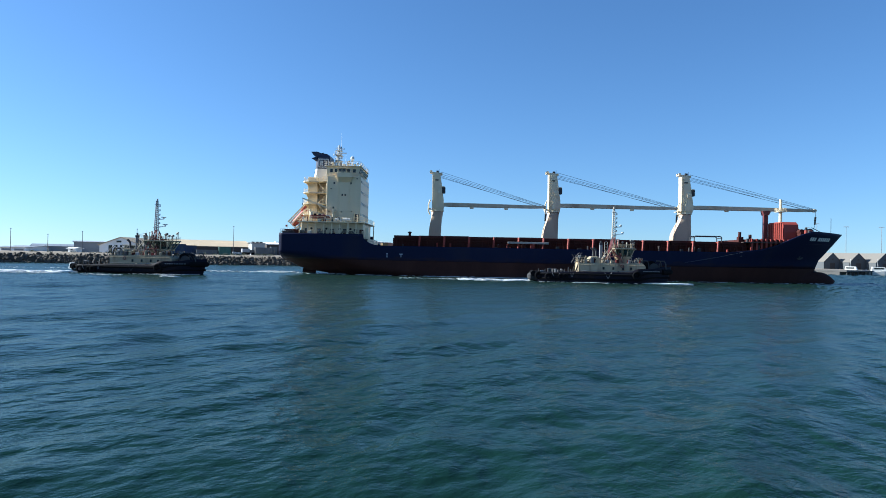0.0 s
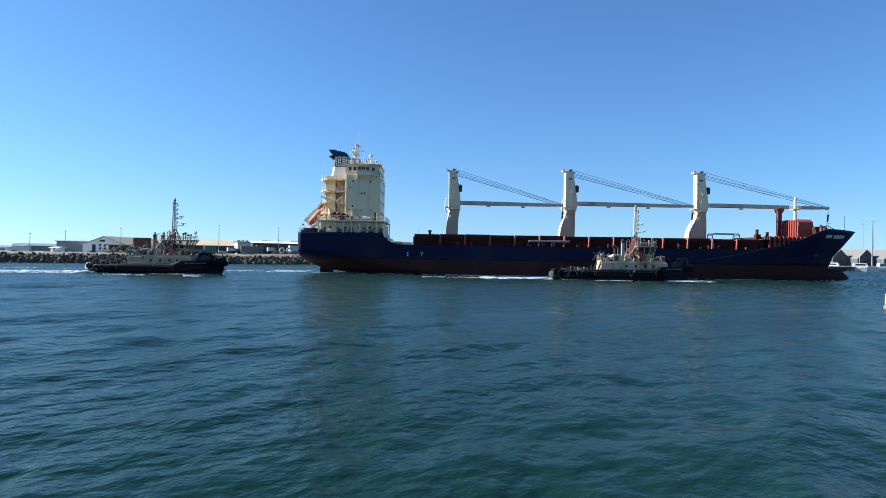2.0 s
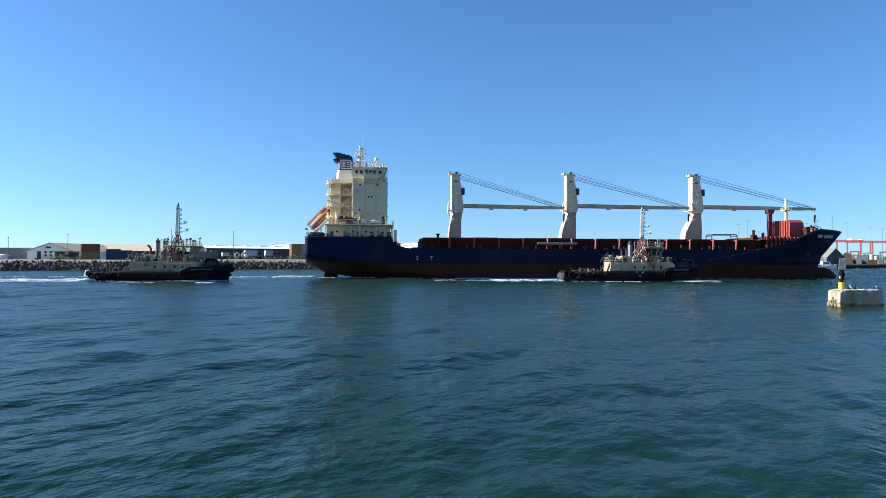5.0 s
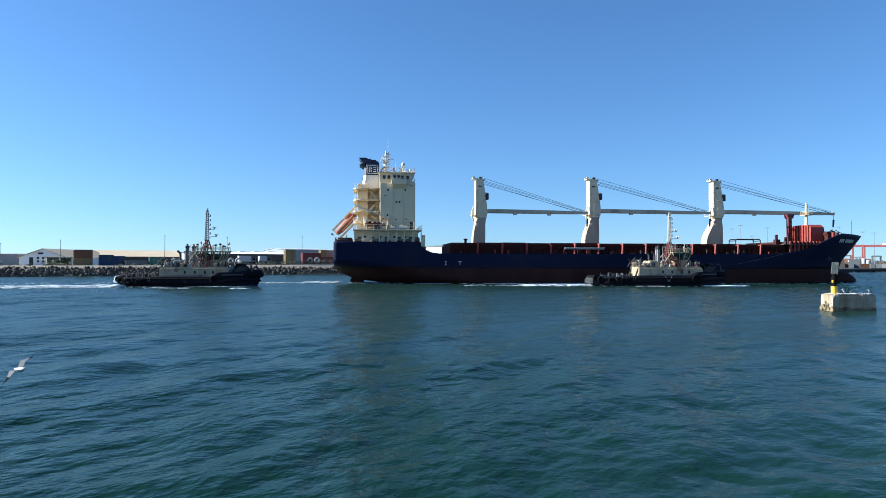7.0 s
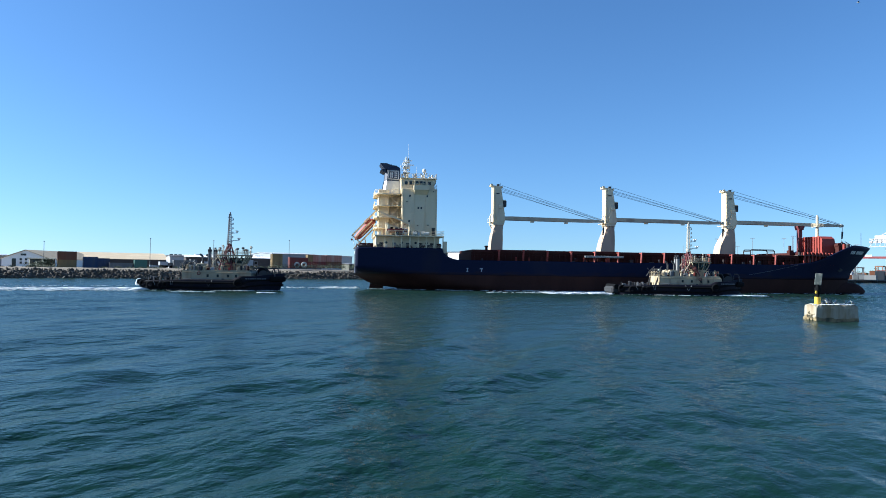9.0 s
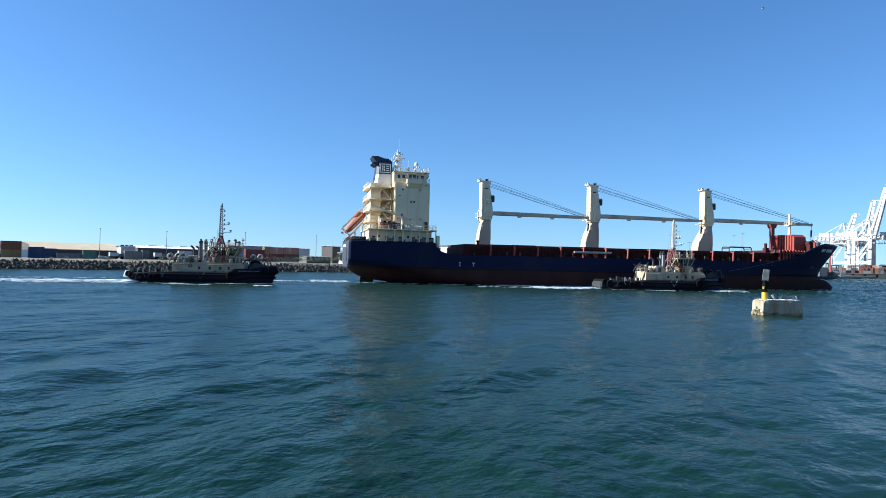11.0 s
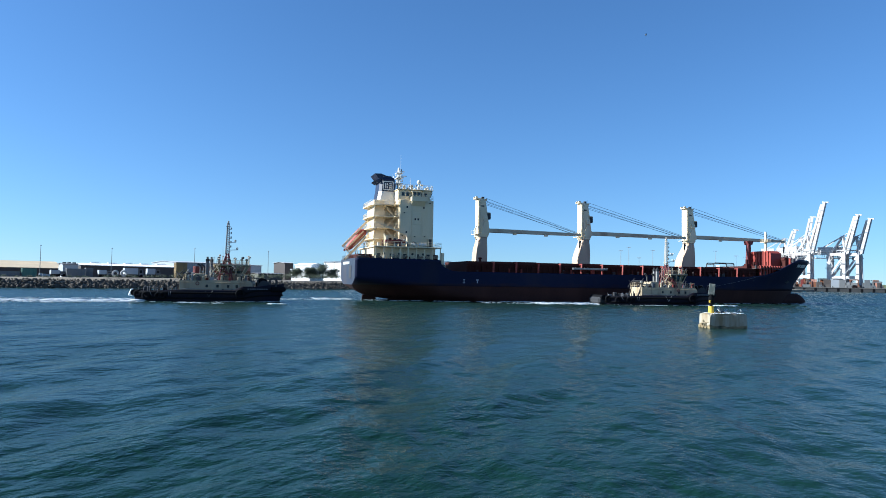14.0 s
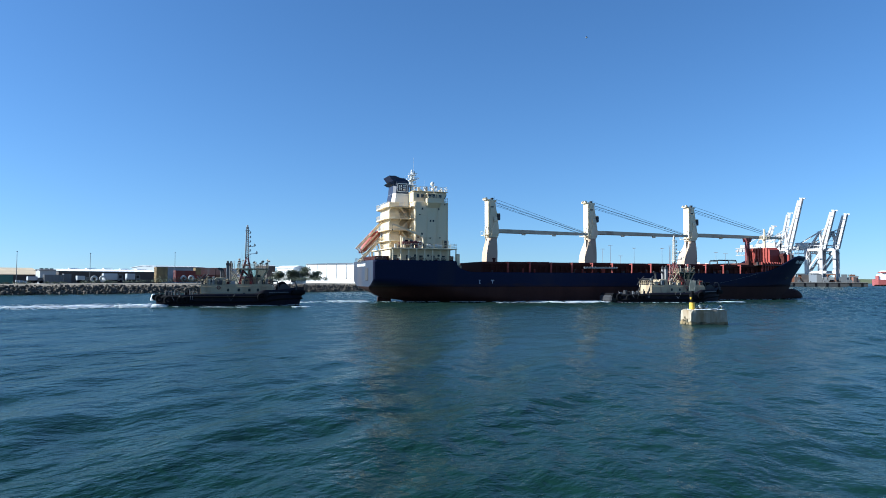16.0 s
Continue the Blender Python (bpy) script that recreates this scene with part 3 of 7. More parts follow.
    box(bm, (cx - 2.2, cy - 1.9, z0 + 0.2), (cx - 1.5, cy + 1.9, z0 + 0.32))
    for y in (-1.9, 0, 1.9):
        rod(bm, (cx - 2.2, cy + y, z0 + 0.3), (cx - 2.2, cy + y, z0 + 1.3), 0.03, n=5)
    rod(bm, (cx - 2.2, cy - 1.9, z0 + 1.3), (cx - 2.2, cy + 1.9, z0 + 1.3), 0.03, n=5)
    part("service_platform", bm, CRANEPAINT, ped)
    # jib: two box girders that meet at the head
    hx, hz = cx + 1.7, z0 + 1.25 + 0.2
    ex, ez = cx + reach, hz - 0.35
    bm = bmesh.new()
    for s in (-1, 1):
        rings = []
        for u, hh, ww in ((0, 0.8, 0.45), (0.06, 0.95, 0.5), (0.5, 0.9, 0.5), (0.9, 0.75, 0.45), (1, 0.5, 0.4)):
            x, z = hx + (ex - hx) * u, hz + (ez - hz) * u
            y = cy + s * (1.15 - 0.75 * u) - 2.0 * u
            rings.append([(x, y - ww / 2, z - hh / 2), (x, y + ww / 2, z - hh / 2), (x, y + ww / 2, z + hh / 2), (x, y - ww / 2, z + hh / 2)])
        loft(bm, rings)
    for u in (0.1, 0.35, 0.6, 0.85):
        x, z = hx + (ex - hx) * u, hz + (ez - hz) * u
        beam(bm, (x, cy - 2 * u - 1.1 + 0.7 * u, z), (x, cy - 2 * u + 1.1 - 0.7 * u, z), 0.3, 0.3)
    part("jib", bm, JIBPAINT, ped)
    for u in (0.28, 0.62):
        bm = bmesh.new()
        x, z = hx + (ex - hx) * u, hz + (ez - hz) * u
        box(bm, (x - 0.5, cy - 2 * u - 1.0, z - 0.95), (x + 0.5, cy - 2 * u - 0.4, z - 0.5), 0.08)
        part("jib_floodlight", bm, CRANEPAINT, ped)
    bm = bmesh.new()
    rod(bm, (ex, cy - 2.5, ez), (ex, cy - 1.5, ez), 0.42, n=14)
    rod(bm, (ex + 0.05, cy - 2.3, ez - 0.35), (ex + 0.05, cy - 2.3, ez + 0.1), 0.3, n=8)
    part("jib_head", bm, CRANEPAINT, ped)
    for y0, z_top, u_end in ((-0.9, 9.95, 1.0), (0.9, 9.6, 1.0), (-0.9, 8.95, 0.96), (0.9, 8.6, 0.93), (0.0, 8.75, 0.9)):
        bm = bmesh.new()
        x, z = hx + (ex - hx) * u_end, hz + (ez - hz) * u_end + 0.35
        rod(bm, (cx + 0.9, cy + y0, z0 + z_top), (x, cy - 2 * u_end + y0 * 0.4, z), 0.042, n=5)
        part("luffing_rope", bm, STEELROPE, ped)
    bm = bmesh.new()
    rod(bm, (ex + 0.35, cy - 2, ez), (ex + 0.35, cy - 2, ez - 1.6), 0.05, n=5)
    rod(bm, (ex + 0.35, cy - 2, ez - 1.6), (ex + 0.2, cy - 2, ez - 3.6), 0.26, 0.2, n=8)
    rod(bm, (ex + 0.2, cy - 2, ez - 3.6), (ex - 0.5, cy - 2, ez - 7.4), 0.04, n=5)
    part("hook_block", bm, DARKMETAL, ped)
    return ped


def rail(bm, pts, h=1.05, gap=1.6):
    """A guard rail over the given floor points."""
    for a, b in zip(pts, pts[1:]):
        a, b = Vector(a), Vector(b)
        n = max(1, round((b - a).length / gap))
        for i in range(n + 1):
            p = a.lerp(b, i / n)
            rod(bm, p, p + Vector((0, 0, h)), 0.035, n=5)
        for z in (h / 3, 2 * h / 3, h):
            rod(bm, a + Vector((0, 0, z)), b + Vector((0, 0, z)), 0.028, n=5)


def ship_house(ship):
    # deck house on the poop with an open arcade
    bm = bmesh.new()
    box(bm, (-95.6, -7.6, 8.55), (-80.8, 7.6, 12.3), 0.05)
    house = part("poop_house", bm, CREAM, ship, "cream poop house behind pillars")
    bm = bmesh.new()
    box(bm, (-96.0, -10.1, 12.3), (-80.0, 10.1, 12.55), 0.04)
    part("boat_deck", bm, CREAM, ship)
    for k in range(9):
        x = -95.6 + 1.92 * k
        for y in (-9.8, 9.8):
            bm = bmesh.new()
            beam(bm, (x, y, 8.55), (x, y, 12.3), 0.22, 0.22)
            part("pillar", bm, CREAM, ship)
    for x in (-94.4, -91.4, -88.2, -85.2, -82.6):
        bm = bmesh.new()
        box(bm, (x - 0.4, -7.68, 8.9), (x + 0.4, -7.57, 10.9))
        part("house_door", bm, DARKMETAL, house)
    bm = bmesh.new()
    rail(bm, [(-96, -10, 12.55), (-80.1, -10, 12.55), (-80.1, 10, 12.55)])
    rail(bm, [(-96, -10, 12.55), (-96, 10, 12.55)])
    part("boat_deck_rail", bm, CREAM, ship)
    # accommodation tower
    bm = bmesh.new()
    box(bm, (-89.8, -7.8, 12.55), (-81.5, 7.8, 23.6), 0.06)
    tower = part("accommodation_tower", bm, CREAM, ship, "tall cream accommodation tower")
    for x, z in ((-87.9, 21.9), (-83.9, 21.9), (-85.9, 19.1), (-85.2, 19.1), (-88.0, 16.0)):
        bm = bmesh.new()
        box(bm, (x - 0.19, -7.87, z - 0.24), (x + 0.19, -7.78, z + 0.24), 0.02)
        part("side_window", bm, GLASS, tower)
    for z in (14.5, 17.2, 19.9, 22.4):
        for y in np.arange(-6.6, 6.7, 2.2):
            bm = bmesh.new()
            box(bm, (-81.55, y - 0.26, z - 0.3), (-81.43, y + 0.26, z + 0.3), 0.02)
            part("front_window", bm, GLASS, tower)
    bm = bmesh.new()
    box(bm, (-82.75, -7.9, 12.7), (-81.85, -7.76, 14.5))
    part("tower_door", bm, DARKMETAL, tower)
    bm = bmesh.new()
    box(bm, (-82.9, -8.7, 12.65), (-82.8, -7.8, 14.6), 0.02)
    part("open_door_leaf", bm, CREAM, tower)
    # pipes, a ladder, cable runs and lamps on the tower's side
    for x, z0, z1, r in ((-89.55, 12.6, 23.6, 0.07), (-86.75, 12.6, 23.3, 0.05), (-81.75, 14.8, 23.5, 0.06)):
        bm = bmesh.new()
        rod(bm, (x, -7.9, z0), (x, -7.9, z1), r, n=6)
        part("downpipe", bm, CREAM, tower)
    bm = bmesh.new()
    for x in (-84.5, -84.05):
        rod(bm, (x, -7.98, 12.6), (x, -7.98, 23.3), 0.025, n=5)
    for k in range(35):
        rod(bm, (-84.5, -7.98, 12.8 + 0.3 * k), (-84.05, -7.98, 12.8 + 0.3 * k), 0.018, n=4)
    part("side_ladder", bm, CREAM, tower)
    for z in (15.2, 17.9, 20.6):
        bm = bmesh.new()
        box(bm, (-89.7, -7.83, z - 0.04), (-81.6, -7.77, z + 0.04), 0.01)
        part("plating_seam", bm, CREAM, tower)
    for x, z in ((-89.0, 15.0), (-86.0, 14.9), (-83.6, 15.0), (-88.6, 20.4), (-82.4, 22.9)):
        bm = bmesh.new()
        box(bm, (x - 0.14, -8.1, z), (x + 0.14, -7.76, z + 0.22), 0.03)
        part("bulkhead_lamp", bm, DARKMETAL, tower)
    # bridge
    bm = bmesh.new()
    outline = [(-89.9, 23.6), (-81.9, 23.6), (-82.3, 24.4), (-81.6, 25.7), (-82.0, 26.0), (-89.9, 26.0)]
    extrude_xz(bm, outline, -7.0, 7.0)
    bridge = part("bridge", bm, CREAM, ship, "cream navigating bridge")
    bm = bmesh.new()
    box(bm, (-87.0, -8.9, 23.35), (-83.2, 8.9, 23.5))
    for s in (-1, 1):
        box(bm, (-87.0, s * 8.9 - 0.06, 23.25), (-83.6, s * 8.9 + 0.06, 24.3))
        box(bm, (-87.08, min(s * 7.0, s * 8.9), 23.25), (-86.95, max(s * 7.0, s * 8.9), 24.3))
        beam(bm, (-84.0, s * 8.7, 24.3), (-84.0, s * 7.1, 26.0), 0.12, 0.12)
        beam(bm, (-86.6, s * 8.7, 24.3), (-86.6, s * 7.1, 26.0), 0.12, 0.12)
        beam(bm, (-85.3, s * 8.7, 24.3), (-85.3, s * 8.7, 25.6), 0.14, 0.14)
    wing = part("bridge_wing", bm, CREAM, ship)
    # the wing's wheel stand behind glass, under a small canopy
    for s in (-1, 1):
        bm = bmesh.new()
        box(bm, (-87.1, min(s * 7.1, s * 9.0), 25.35), (-84.9, max(s * 7.1, s * 9.0), 25.5), 0.03)
        part("wing_canopy", bm, CREAM, wing)
        for x in (-86.9, -85.95, -85.0):
            bm = bmesh.new()
            beam(bm, (x, s * 8.85, 24.3), (x, s * 8.85, 25.4), 0.14, 0.14)
            part("wing_post", bm, CREAM, wing)
        for x in (-86.4, -85.45):
            bm = bmesh.new()
            box(bm, (x - 0.34, s * 8.85 - 0.03, 24.5), (x + 0.34, s * 8.85 + 0.03, 25.25))
            part("wing_window", bm, GLASS, wing)
        bm = bmesh.new()
        loft(bm, [[(-86.9, s * 7.8, z), (-83.7, s * 7.8, z), (-83.7, s * y1, z), (-86.9, s * y1, z)] for z, y1 in ((22.2, 7.85), (23.3, 8.8))])
        part("wing_bracket", bm, CREAM, wing)
    for x0, x1 in ((-89.1, -88.45), (-88.0, -87.35), (-86.5, -85.8), (-85.0, -84.2), (-83.6, -82.9)):
        bm = bmesh.new()
        box(bm, (x0, -7.08, 24.6), (x1, -6.97, 25.4), 0.02)
        part("bridge_window", bm, GLASS, bridge)
    for y in np.arange(-6.5, 6.6, 1.3):
        bm = bmesh.new()
        loft(bm, [[(-82.15, y - 0.55, 24.55), (-81.72, y - 0.55, 25.45), (-81.72, y + 0.55, 25.45), (-82.15, y + 0.55, 24.55)],
                  [(-82.05, y - 0.55, 24.5), (-81.6, y - 0.55, 25.5), (-81.6, y + 0.55, 25.5), (-82.05, y + 0.55, 24.5)]])
        part("bridge_window", bm, GLASS, bridge)
    bm = bmesh.new()
    box(bm, (-90.1, -7.6, 26.0), (-81.5, 7.6, 26.15), 0.03)
    part("bridge_roof", bm, CREAM, ship)
    bm = bmesh.new()
    rail(bm, [(-90, -7.5, 26.15), (-81.7, -7.5, 26.15), (-81.7, 7.5, 26.15), (-90, 7.5, 26.15)])
    rail(bm, [(-87, -8.9, 24.2), (-83.6, -8.9, 24.2)], 0.5)
    rail(bm, [(-83.0, -7.7, 23.6), (-81.6, -7.7, 23.6), (-81.6, 7.7, 23.6)])
    part("bridge_rail", bm, CREAM, ship)
    # stair galleries behind the tower
    bm = bmesh.new()
    box(bm, (-95.0, -4.2, 12.55), (-92.6, 4.2, 23.6), 0.05)
    box(bm, (-92.6, -2.2, 12.55), (-89.8, 2.2, 23.6), 0.05)
    part("engine_casing", bm, CREAM, ship)
    for z in (14.4, 16.95, 19.65, 22.4):
        bm = bmesh.new()
        # rounded after corners, a turned-up edge and brackets below
        edge = [(-89.85, -6.4), (-94.2, -6.4), (-95.4, -5.9), (-96.0, -4.7), (-96.0, 4.7), (-95.4, 5.9), (-94.2, 6.4), (-89.85, 6.4)]
        loft(bm, [[(x, y, q) for x, y in edge] for q in (z - 0.16, z)])
        for (xa, ya), (xb, yb) in zip(edge, edge[1:]):
            beam(bm, (xa, ya, z + 0.0), (xb, yb, z + 0.0), 0.06, 0.2)
        for x in (-95.0, -92.6, -90.2):
            loft(bm, [[(x + q, -6.3, z - 0.15), (x + q, -4.2, z - 0.15), (x + q, -4.2, z - 1.0)] for q in (-0.05, 0.05)])
        box(bm, (-90.7, -7.75, z - 0.16), (-89.86, -6.3, z), 0.02)
        gal = part("gallery", bm, CREAM, ship)
        bm = bmesh.new()
        rail(bm, [(-89.9, -7.7, z), (-90.65, -7.7, z), (-90.65, -6.3, z), (-94.2, -6.3, z), (-95.35, -5.85, z), (-95.9, -4.7, z), (-95.9, 4.7, z), (-94.2, 6.3, z), (-89.9, 6.3, z)], gap=1.2)
        part("gallery_rail", bm, CREAM, gal)
    for z, s in ((12.55, 1), (14.4, -1), (16.95, 1), (19.65, -1)):
        bm = bmesh.new()
        a, b = (-92.4, -90.2) if s > 0 else (-90.2, -92.4)
        for y in (-5.0, -4.2):
            beam(bm, (a, y, z), (b, y, z + 2.55), 0.12, 0.2)
        for i in range(9):
            u = (i + 0.5) / 9
            box(bm, (a + (b - a) * u - 0.12, -5.0, z + 2.55 * u - 0.02), (a + (b - a) * u + 0.12, -4.2, z + 2.55 * u + 0.02))
        part("stair", bm, CREAM, ship)
    # funnel
    bm = bmesh.new()
    rings = []
    for x0, x1, hy, z in ((-94.2, -89.9, 3.1, 22.4), (-93.6, -89.9, 3.0, 25.9)):
        rings.append([(x0, -hy + 0.8, z), (x0 + 0.6, -hy, z), (x1, -hy, z), (x1, hy, z), (x0 + 0.6, hy, z), (x0, hy - 0.8, z)])
    loft(bm, rings)
    fun = part("funnel", bm, WHITE, ship, "white funnel with dark navy top")
    bm = bmesh.new()
    rings = []
    for x0, x1, hy, z in ((-93.62, -89.88, 3.03, 25.9), (-93.4, -89.9, 3.0, 28.8), (-93.2, -90.2, 2.8, 29.3)):
        rings.append([(x0, -hy + 0.8, z), (x0 + 0.6, -hy, z), (x1, -hy, z), (x1, hy, z), (x0 + 0.6, hy, z), (x0, hy - 0.8, z)])
    loft(bm, rings)
    part("funnel_band", bm, NAVYBAND, fun)
    bm = bmesh.new()
    extrude_xz(bm, [(-94.7, 30.1), (-93.2, 30.15), (-92.0, 29.7), (-90.7, 29.6), (-90.2, 28.9), (-93.5, 28.7), (-94.1, 29.3)], -2.8, 2.8)
    extrude_xz(bm, [(-94.6, 28.5), (-93.4, 28.9), (-93.2, 28.0), (-93.8, 28.0)], -2.7, 2.7)
    for y in (-1.2, 0, 1.2):
        rod(bm, (-91.5, y, 29), (-92.2, y, 30.0), 0.3, n=10)
    part("exhaust_cowl", bm, NAVYBAND, fun)
    bm = bmesh.new()
    loft(bm, [[(-94.26, y, 22.8), (-93.76, y, 25.8), (-93.66, y, 25.8), (-94.16, y, 22.8)] for y in (-1.9, 1.9)])
    part("funnel_louvre", bm, NAVYBAND, fun, "dark louvred panel")
    bm = bmesh.new()
    x0, x1, z0, z1, y = -92.75, -90.2, 26.2, 28.35, -3.1
    w = 0.2
    for r in ((x0, x1, z0, z0 + w), (x0, x1, z1 - w, z1), (x0, x0 + w, z0, z1), (x1 - w, x1, z0, z1)):
        box(bm, (r[0], y, r[2]), (r[1], y + 0.1, r[3]))
    part("funnel_mark_frame", bm, WHITE, fun)
    bm = bmesh.new()
    for r in ((-92.3, -92.0, 26.65, 27.9), (-91.85, -91.6, 26.65, 27.2), (-91.85, -91.6, 27.35, 27.9), (-91.3, -90.6, 27.65, 27.9), (-91.3, -90.6, 27.15, 27.4), (-91.3, -90.6, 26.65, 26.9)):
        box(bm, (r[0], y, r[2]), (r[1], y + 0.1, r[3]))
    part("funnel_mark_bar", bm, WHITE, fun)
    # radar mast
    bm = bmesh.new()
    rod(bm, (-88.4, 0, 26.1), (-88.2, 0, 32.3), 0.42, 0.16, n=10)
    for z, w in ((28.2, 1.3), (29.6, 1.9), (30.8, 1.0)):
        box(bm, (-89.0, -w, z), (-87.4, w, z + 0.12))
        rod(bm, (-88.3, -w, z), (-88.3, -w, z + 0.7), 0.08, n=6)
        rod(bm, (-88.3, w, z), (-88.3, w, z + 0.7), 0.08, n=6)
    rod(bm, (-89.6, -1, 26.1), (-88.5, -0.2, 29.5), 0.12, n=6)
    rod(bm, (-89.6, 1, 26.1), (-88.5, 0.2, 29.5), 0.12, n=6)
    mast = part("radar_mast", bm, WHITE, ship, "white radar mast with scanners")
    for z, l in ((29.9, 2.6), (30.95, 1.6)):
        bm = bmesh.new()
        rod(bm, (-87.6, 0, z), (-87.6, 0, z + 0.3), 0.15, n=8)
        box(bm, (-87.6 - l / 2, -0.12, z + 0.3), (-87.6 + l / 2, 0.12, z + 0.5), 0.03)
        part("radar_scanner", bm, WHITE, mast)
    for x, y, z in ((-87.7, 0.4, 35.4), (-86.0, -3, 29.5), (-89.4, 2, 31.0)):
        bm = bmesh.new()
        rod(bm, (x, y, 26.1), (x, y, z), 0.05, 0.02, n=5)
        part("whip_aerial", bm, WHITE, ship)
    rf = random.Random(41)
    for k in range(16):
        x, y = -89.4 + 7.4 * rf.random(), rf.choice([-7.2, -6.6, -5.0, -2.0, 2.5])
        hgt = 0.5 + 0.9 * rf.random()
        bm = bmesh.new()
        if k % 2:
            rod(bm, (x, y, 26.15), (x, y, 26.2 + hgt), 0.05, n=6)
            box(bm, (x - 0.2, y - 0.15, 26.2 + hgt), (x + 0.2, y + 0.15, 26.55 + hgt), 0.05)
        else:
            box(bm, (x - 0.25, y - 0.25, 26.12), (x + 0.25, y + 0.25, 26.3 + hgt * 0.7), 0.05)
        part("roof_fitting", bm, rf.choice([WHITE, CREAM, CREAM, MASTGREY]), ship)
    bm = bmesh.new()
    for q in (-0.9, 0.9):
        for z0, z1, w0, w1 in ((26.1, 28.2, 1.0, 0.6), (28.2, 29.6, 0.6, 0.9), (29.6, 30.8, 0.9, 0.35), (30.8, 32.0, 0.35, 0.1)):
            rod(bm, (-88.3 + q * 0.5, q * w0, z0), (-88.3 + q * 0.3, q * w1, z1), 0.04, n=5)
            rod(bm, (-88.3 + q * 0.5, -q * w0, z0), (-88.3 - q * 0.3, q * w1, z1), 0.03, n=5)
    for z in (27.2, 28.9, 30.2, 31.4):
        rod(bm, (-89.6 + 0.12 * (z - 27), 0, z), (-87.2 - 0.1 * (z - 27), 0, z), 0.06, n=5)
    part("mast_bracing", bm, WHITE, mast)
    for z, dx in ((27.4, -1.0), (28.9, 0.9), (30.2, -0.8), (31.4, 0.6), (29.6, -1.2)):
        bm = bmesh.new()
        rod(bm, (-88.3 + dx, -0.2, z), (-88.3 + dx, -0.2, z + 0.5), 0.13, n=8)
        part("signal_lamp", bm, rf.choice([WHITE, DARKMETAL]), mast)
    for x, y, z, r in ((-84.2, -4.0, 28.4, 0.5), (-84.8, -5.6, 26.9, 0.3), (-82.6, -6.2, 26.9, 0.26), (-83.2, 3.5, 27.4, 0.5)):
        bm = bmesh.new()
        ball(bm, (x, y, z), r, 2, (1, 1, 1.15))
        rod(bm, (x, y, 26.15), (x, y, z - r * 0.7), 0.12, n=8)
        part("aerial_dome", bm, WHITE, ship, "", True)
    # free-fall lifeboat on its ramp
    lean = pose(-97.9, 3.0, 14.4, 0, -47, 0)
    bm = bmesh.new()
    rings = []
    for u, g in ((-3.5, 0.15), (-3.1, 0.55), (-2.2, 0.85), (0, 0.95), (2.2, 0.92), (3.0, 0.75), (3.3, 0.45)):
        rings.append([tuple(lean @ Vector((u, 1.05 * g * math.cos(a), 1.0 * g * math.sin(a)))) for a in [2 * math.pi * i / 14 for i in range(14)]])
    loft(bm, rings)
    rings = []
    for u, g in ((0.8, 0.4), (1.2, 0.9), (2.4, 0.9), (2.8, 0.4)):
        rings.append([tuple(lean @ Vector((u, 0.8 * g * math.cos(a), 0.9 + 0.75 * g * math.sin(a)))) for a in [2 * math.pi * i / 10 for i in range(10)]])
    loft(bm, rings)
    part("lifeboat", bm, ORANGE, ship, "orange free-fall lifeboat on its ramp", True)
    bm = bmesh.new()
    for y in (-1.3, 1.3):
        beam(bm, lean @ Vector((-5.4, y, -1.35)), lean @ Vector((5.6, y, -1.35)), 0.22, 0.35)
        beam(bm, lean @ Vector((-3.4, y, 1.25)), lean @ Vector((5.6, y, 1.25)), 0.22, 0.34)
        for u in (-4.4, -1.5, 1.5, 4.6):
            q = lean @ Vector((u, y, -1.35))
            beam(bm, q, (q.x + 0.6, q.y, 8.6 if q.z < 13 or q.x < -96.2 else 12.5), 0.18, 0.18)
        beam(bm, lean @ Vector((5.3, y, -1.35)), lean @ Vector((5.3, y, 1.5)), 0.2, 0.2)
        beam(bm, lean @ Vector((-3.2, y, -1.35)), lean @ Vector((-3.2, y, 1.3)), 0.2, 0.2)
    for u in (-4.5, -2, 0.5, 3, 5.3):
        beam(bm, lean @ Vector((u, -1.3, -1.4)), lean @ Vector((u, 1.3, -1.4)), 0.16, 0.16)
    part("lifeboat_ramp", bm, CREAM, ship)
    bm = bmesh.new()
    for y in (-0.95, 0.95):
        beam(bm, lean @ Vector((-2.9, y, 0.25)), lean @ Vector((2.7, y, 0.25)), 0.12, 0.3)
    beam(bm, lean @ Vector((-1.8, -0.97, -0.5)), lean @ Vector((2.2, -0.97, -0.5)), 0.1, 0.14)
    part("lifeboat_fender", bm, CREAM, ship)
    # rescue boat and davit
    bm = bmesh.new()
    rings = []
    for x, g in ((-93.2, 0.55), (-92.6, 0.85), (-90.5, 0.95), (-89.3, 0.7), (-88.5, 0.15)):
        rings.append([(x, -9.0 - 0.9 * g, 14.0), (x, -9.0 - 0.75 * g, 13.4), (x, -9.0, 13.1 + 0.5 * (1 - g)), (x, -9.0 + 0.75 * g, 13.4), (x, -9.0 + 0.9 * g, 14.0)])
    loft(bm, rings)
    part("rescue_boat", bm, MAROON, ship, "small dark red rescue boat under a davit")
    for x, z0, z1, m in ((-92.9, 14.0, 14.9, CREAM), (-92.1, 13.9, 14.4, RUBBER), (-91.0, 13.9, 14.35, DARKMETAL), (-90.0, 13.9, 14.25, MAROON)):
        bm = bmesh.new()
        box(bm, (x - 0.3, -9.35, z0 - 0.1), (x + 0.3, -8.65, z1), 0.08)
        part("rescue_boat_gear", bm, m, ship)
    # stowed stores crane: a stout post and a long jib that slopes up aft
    bm = bmesh.new()
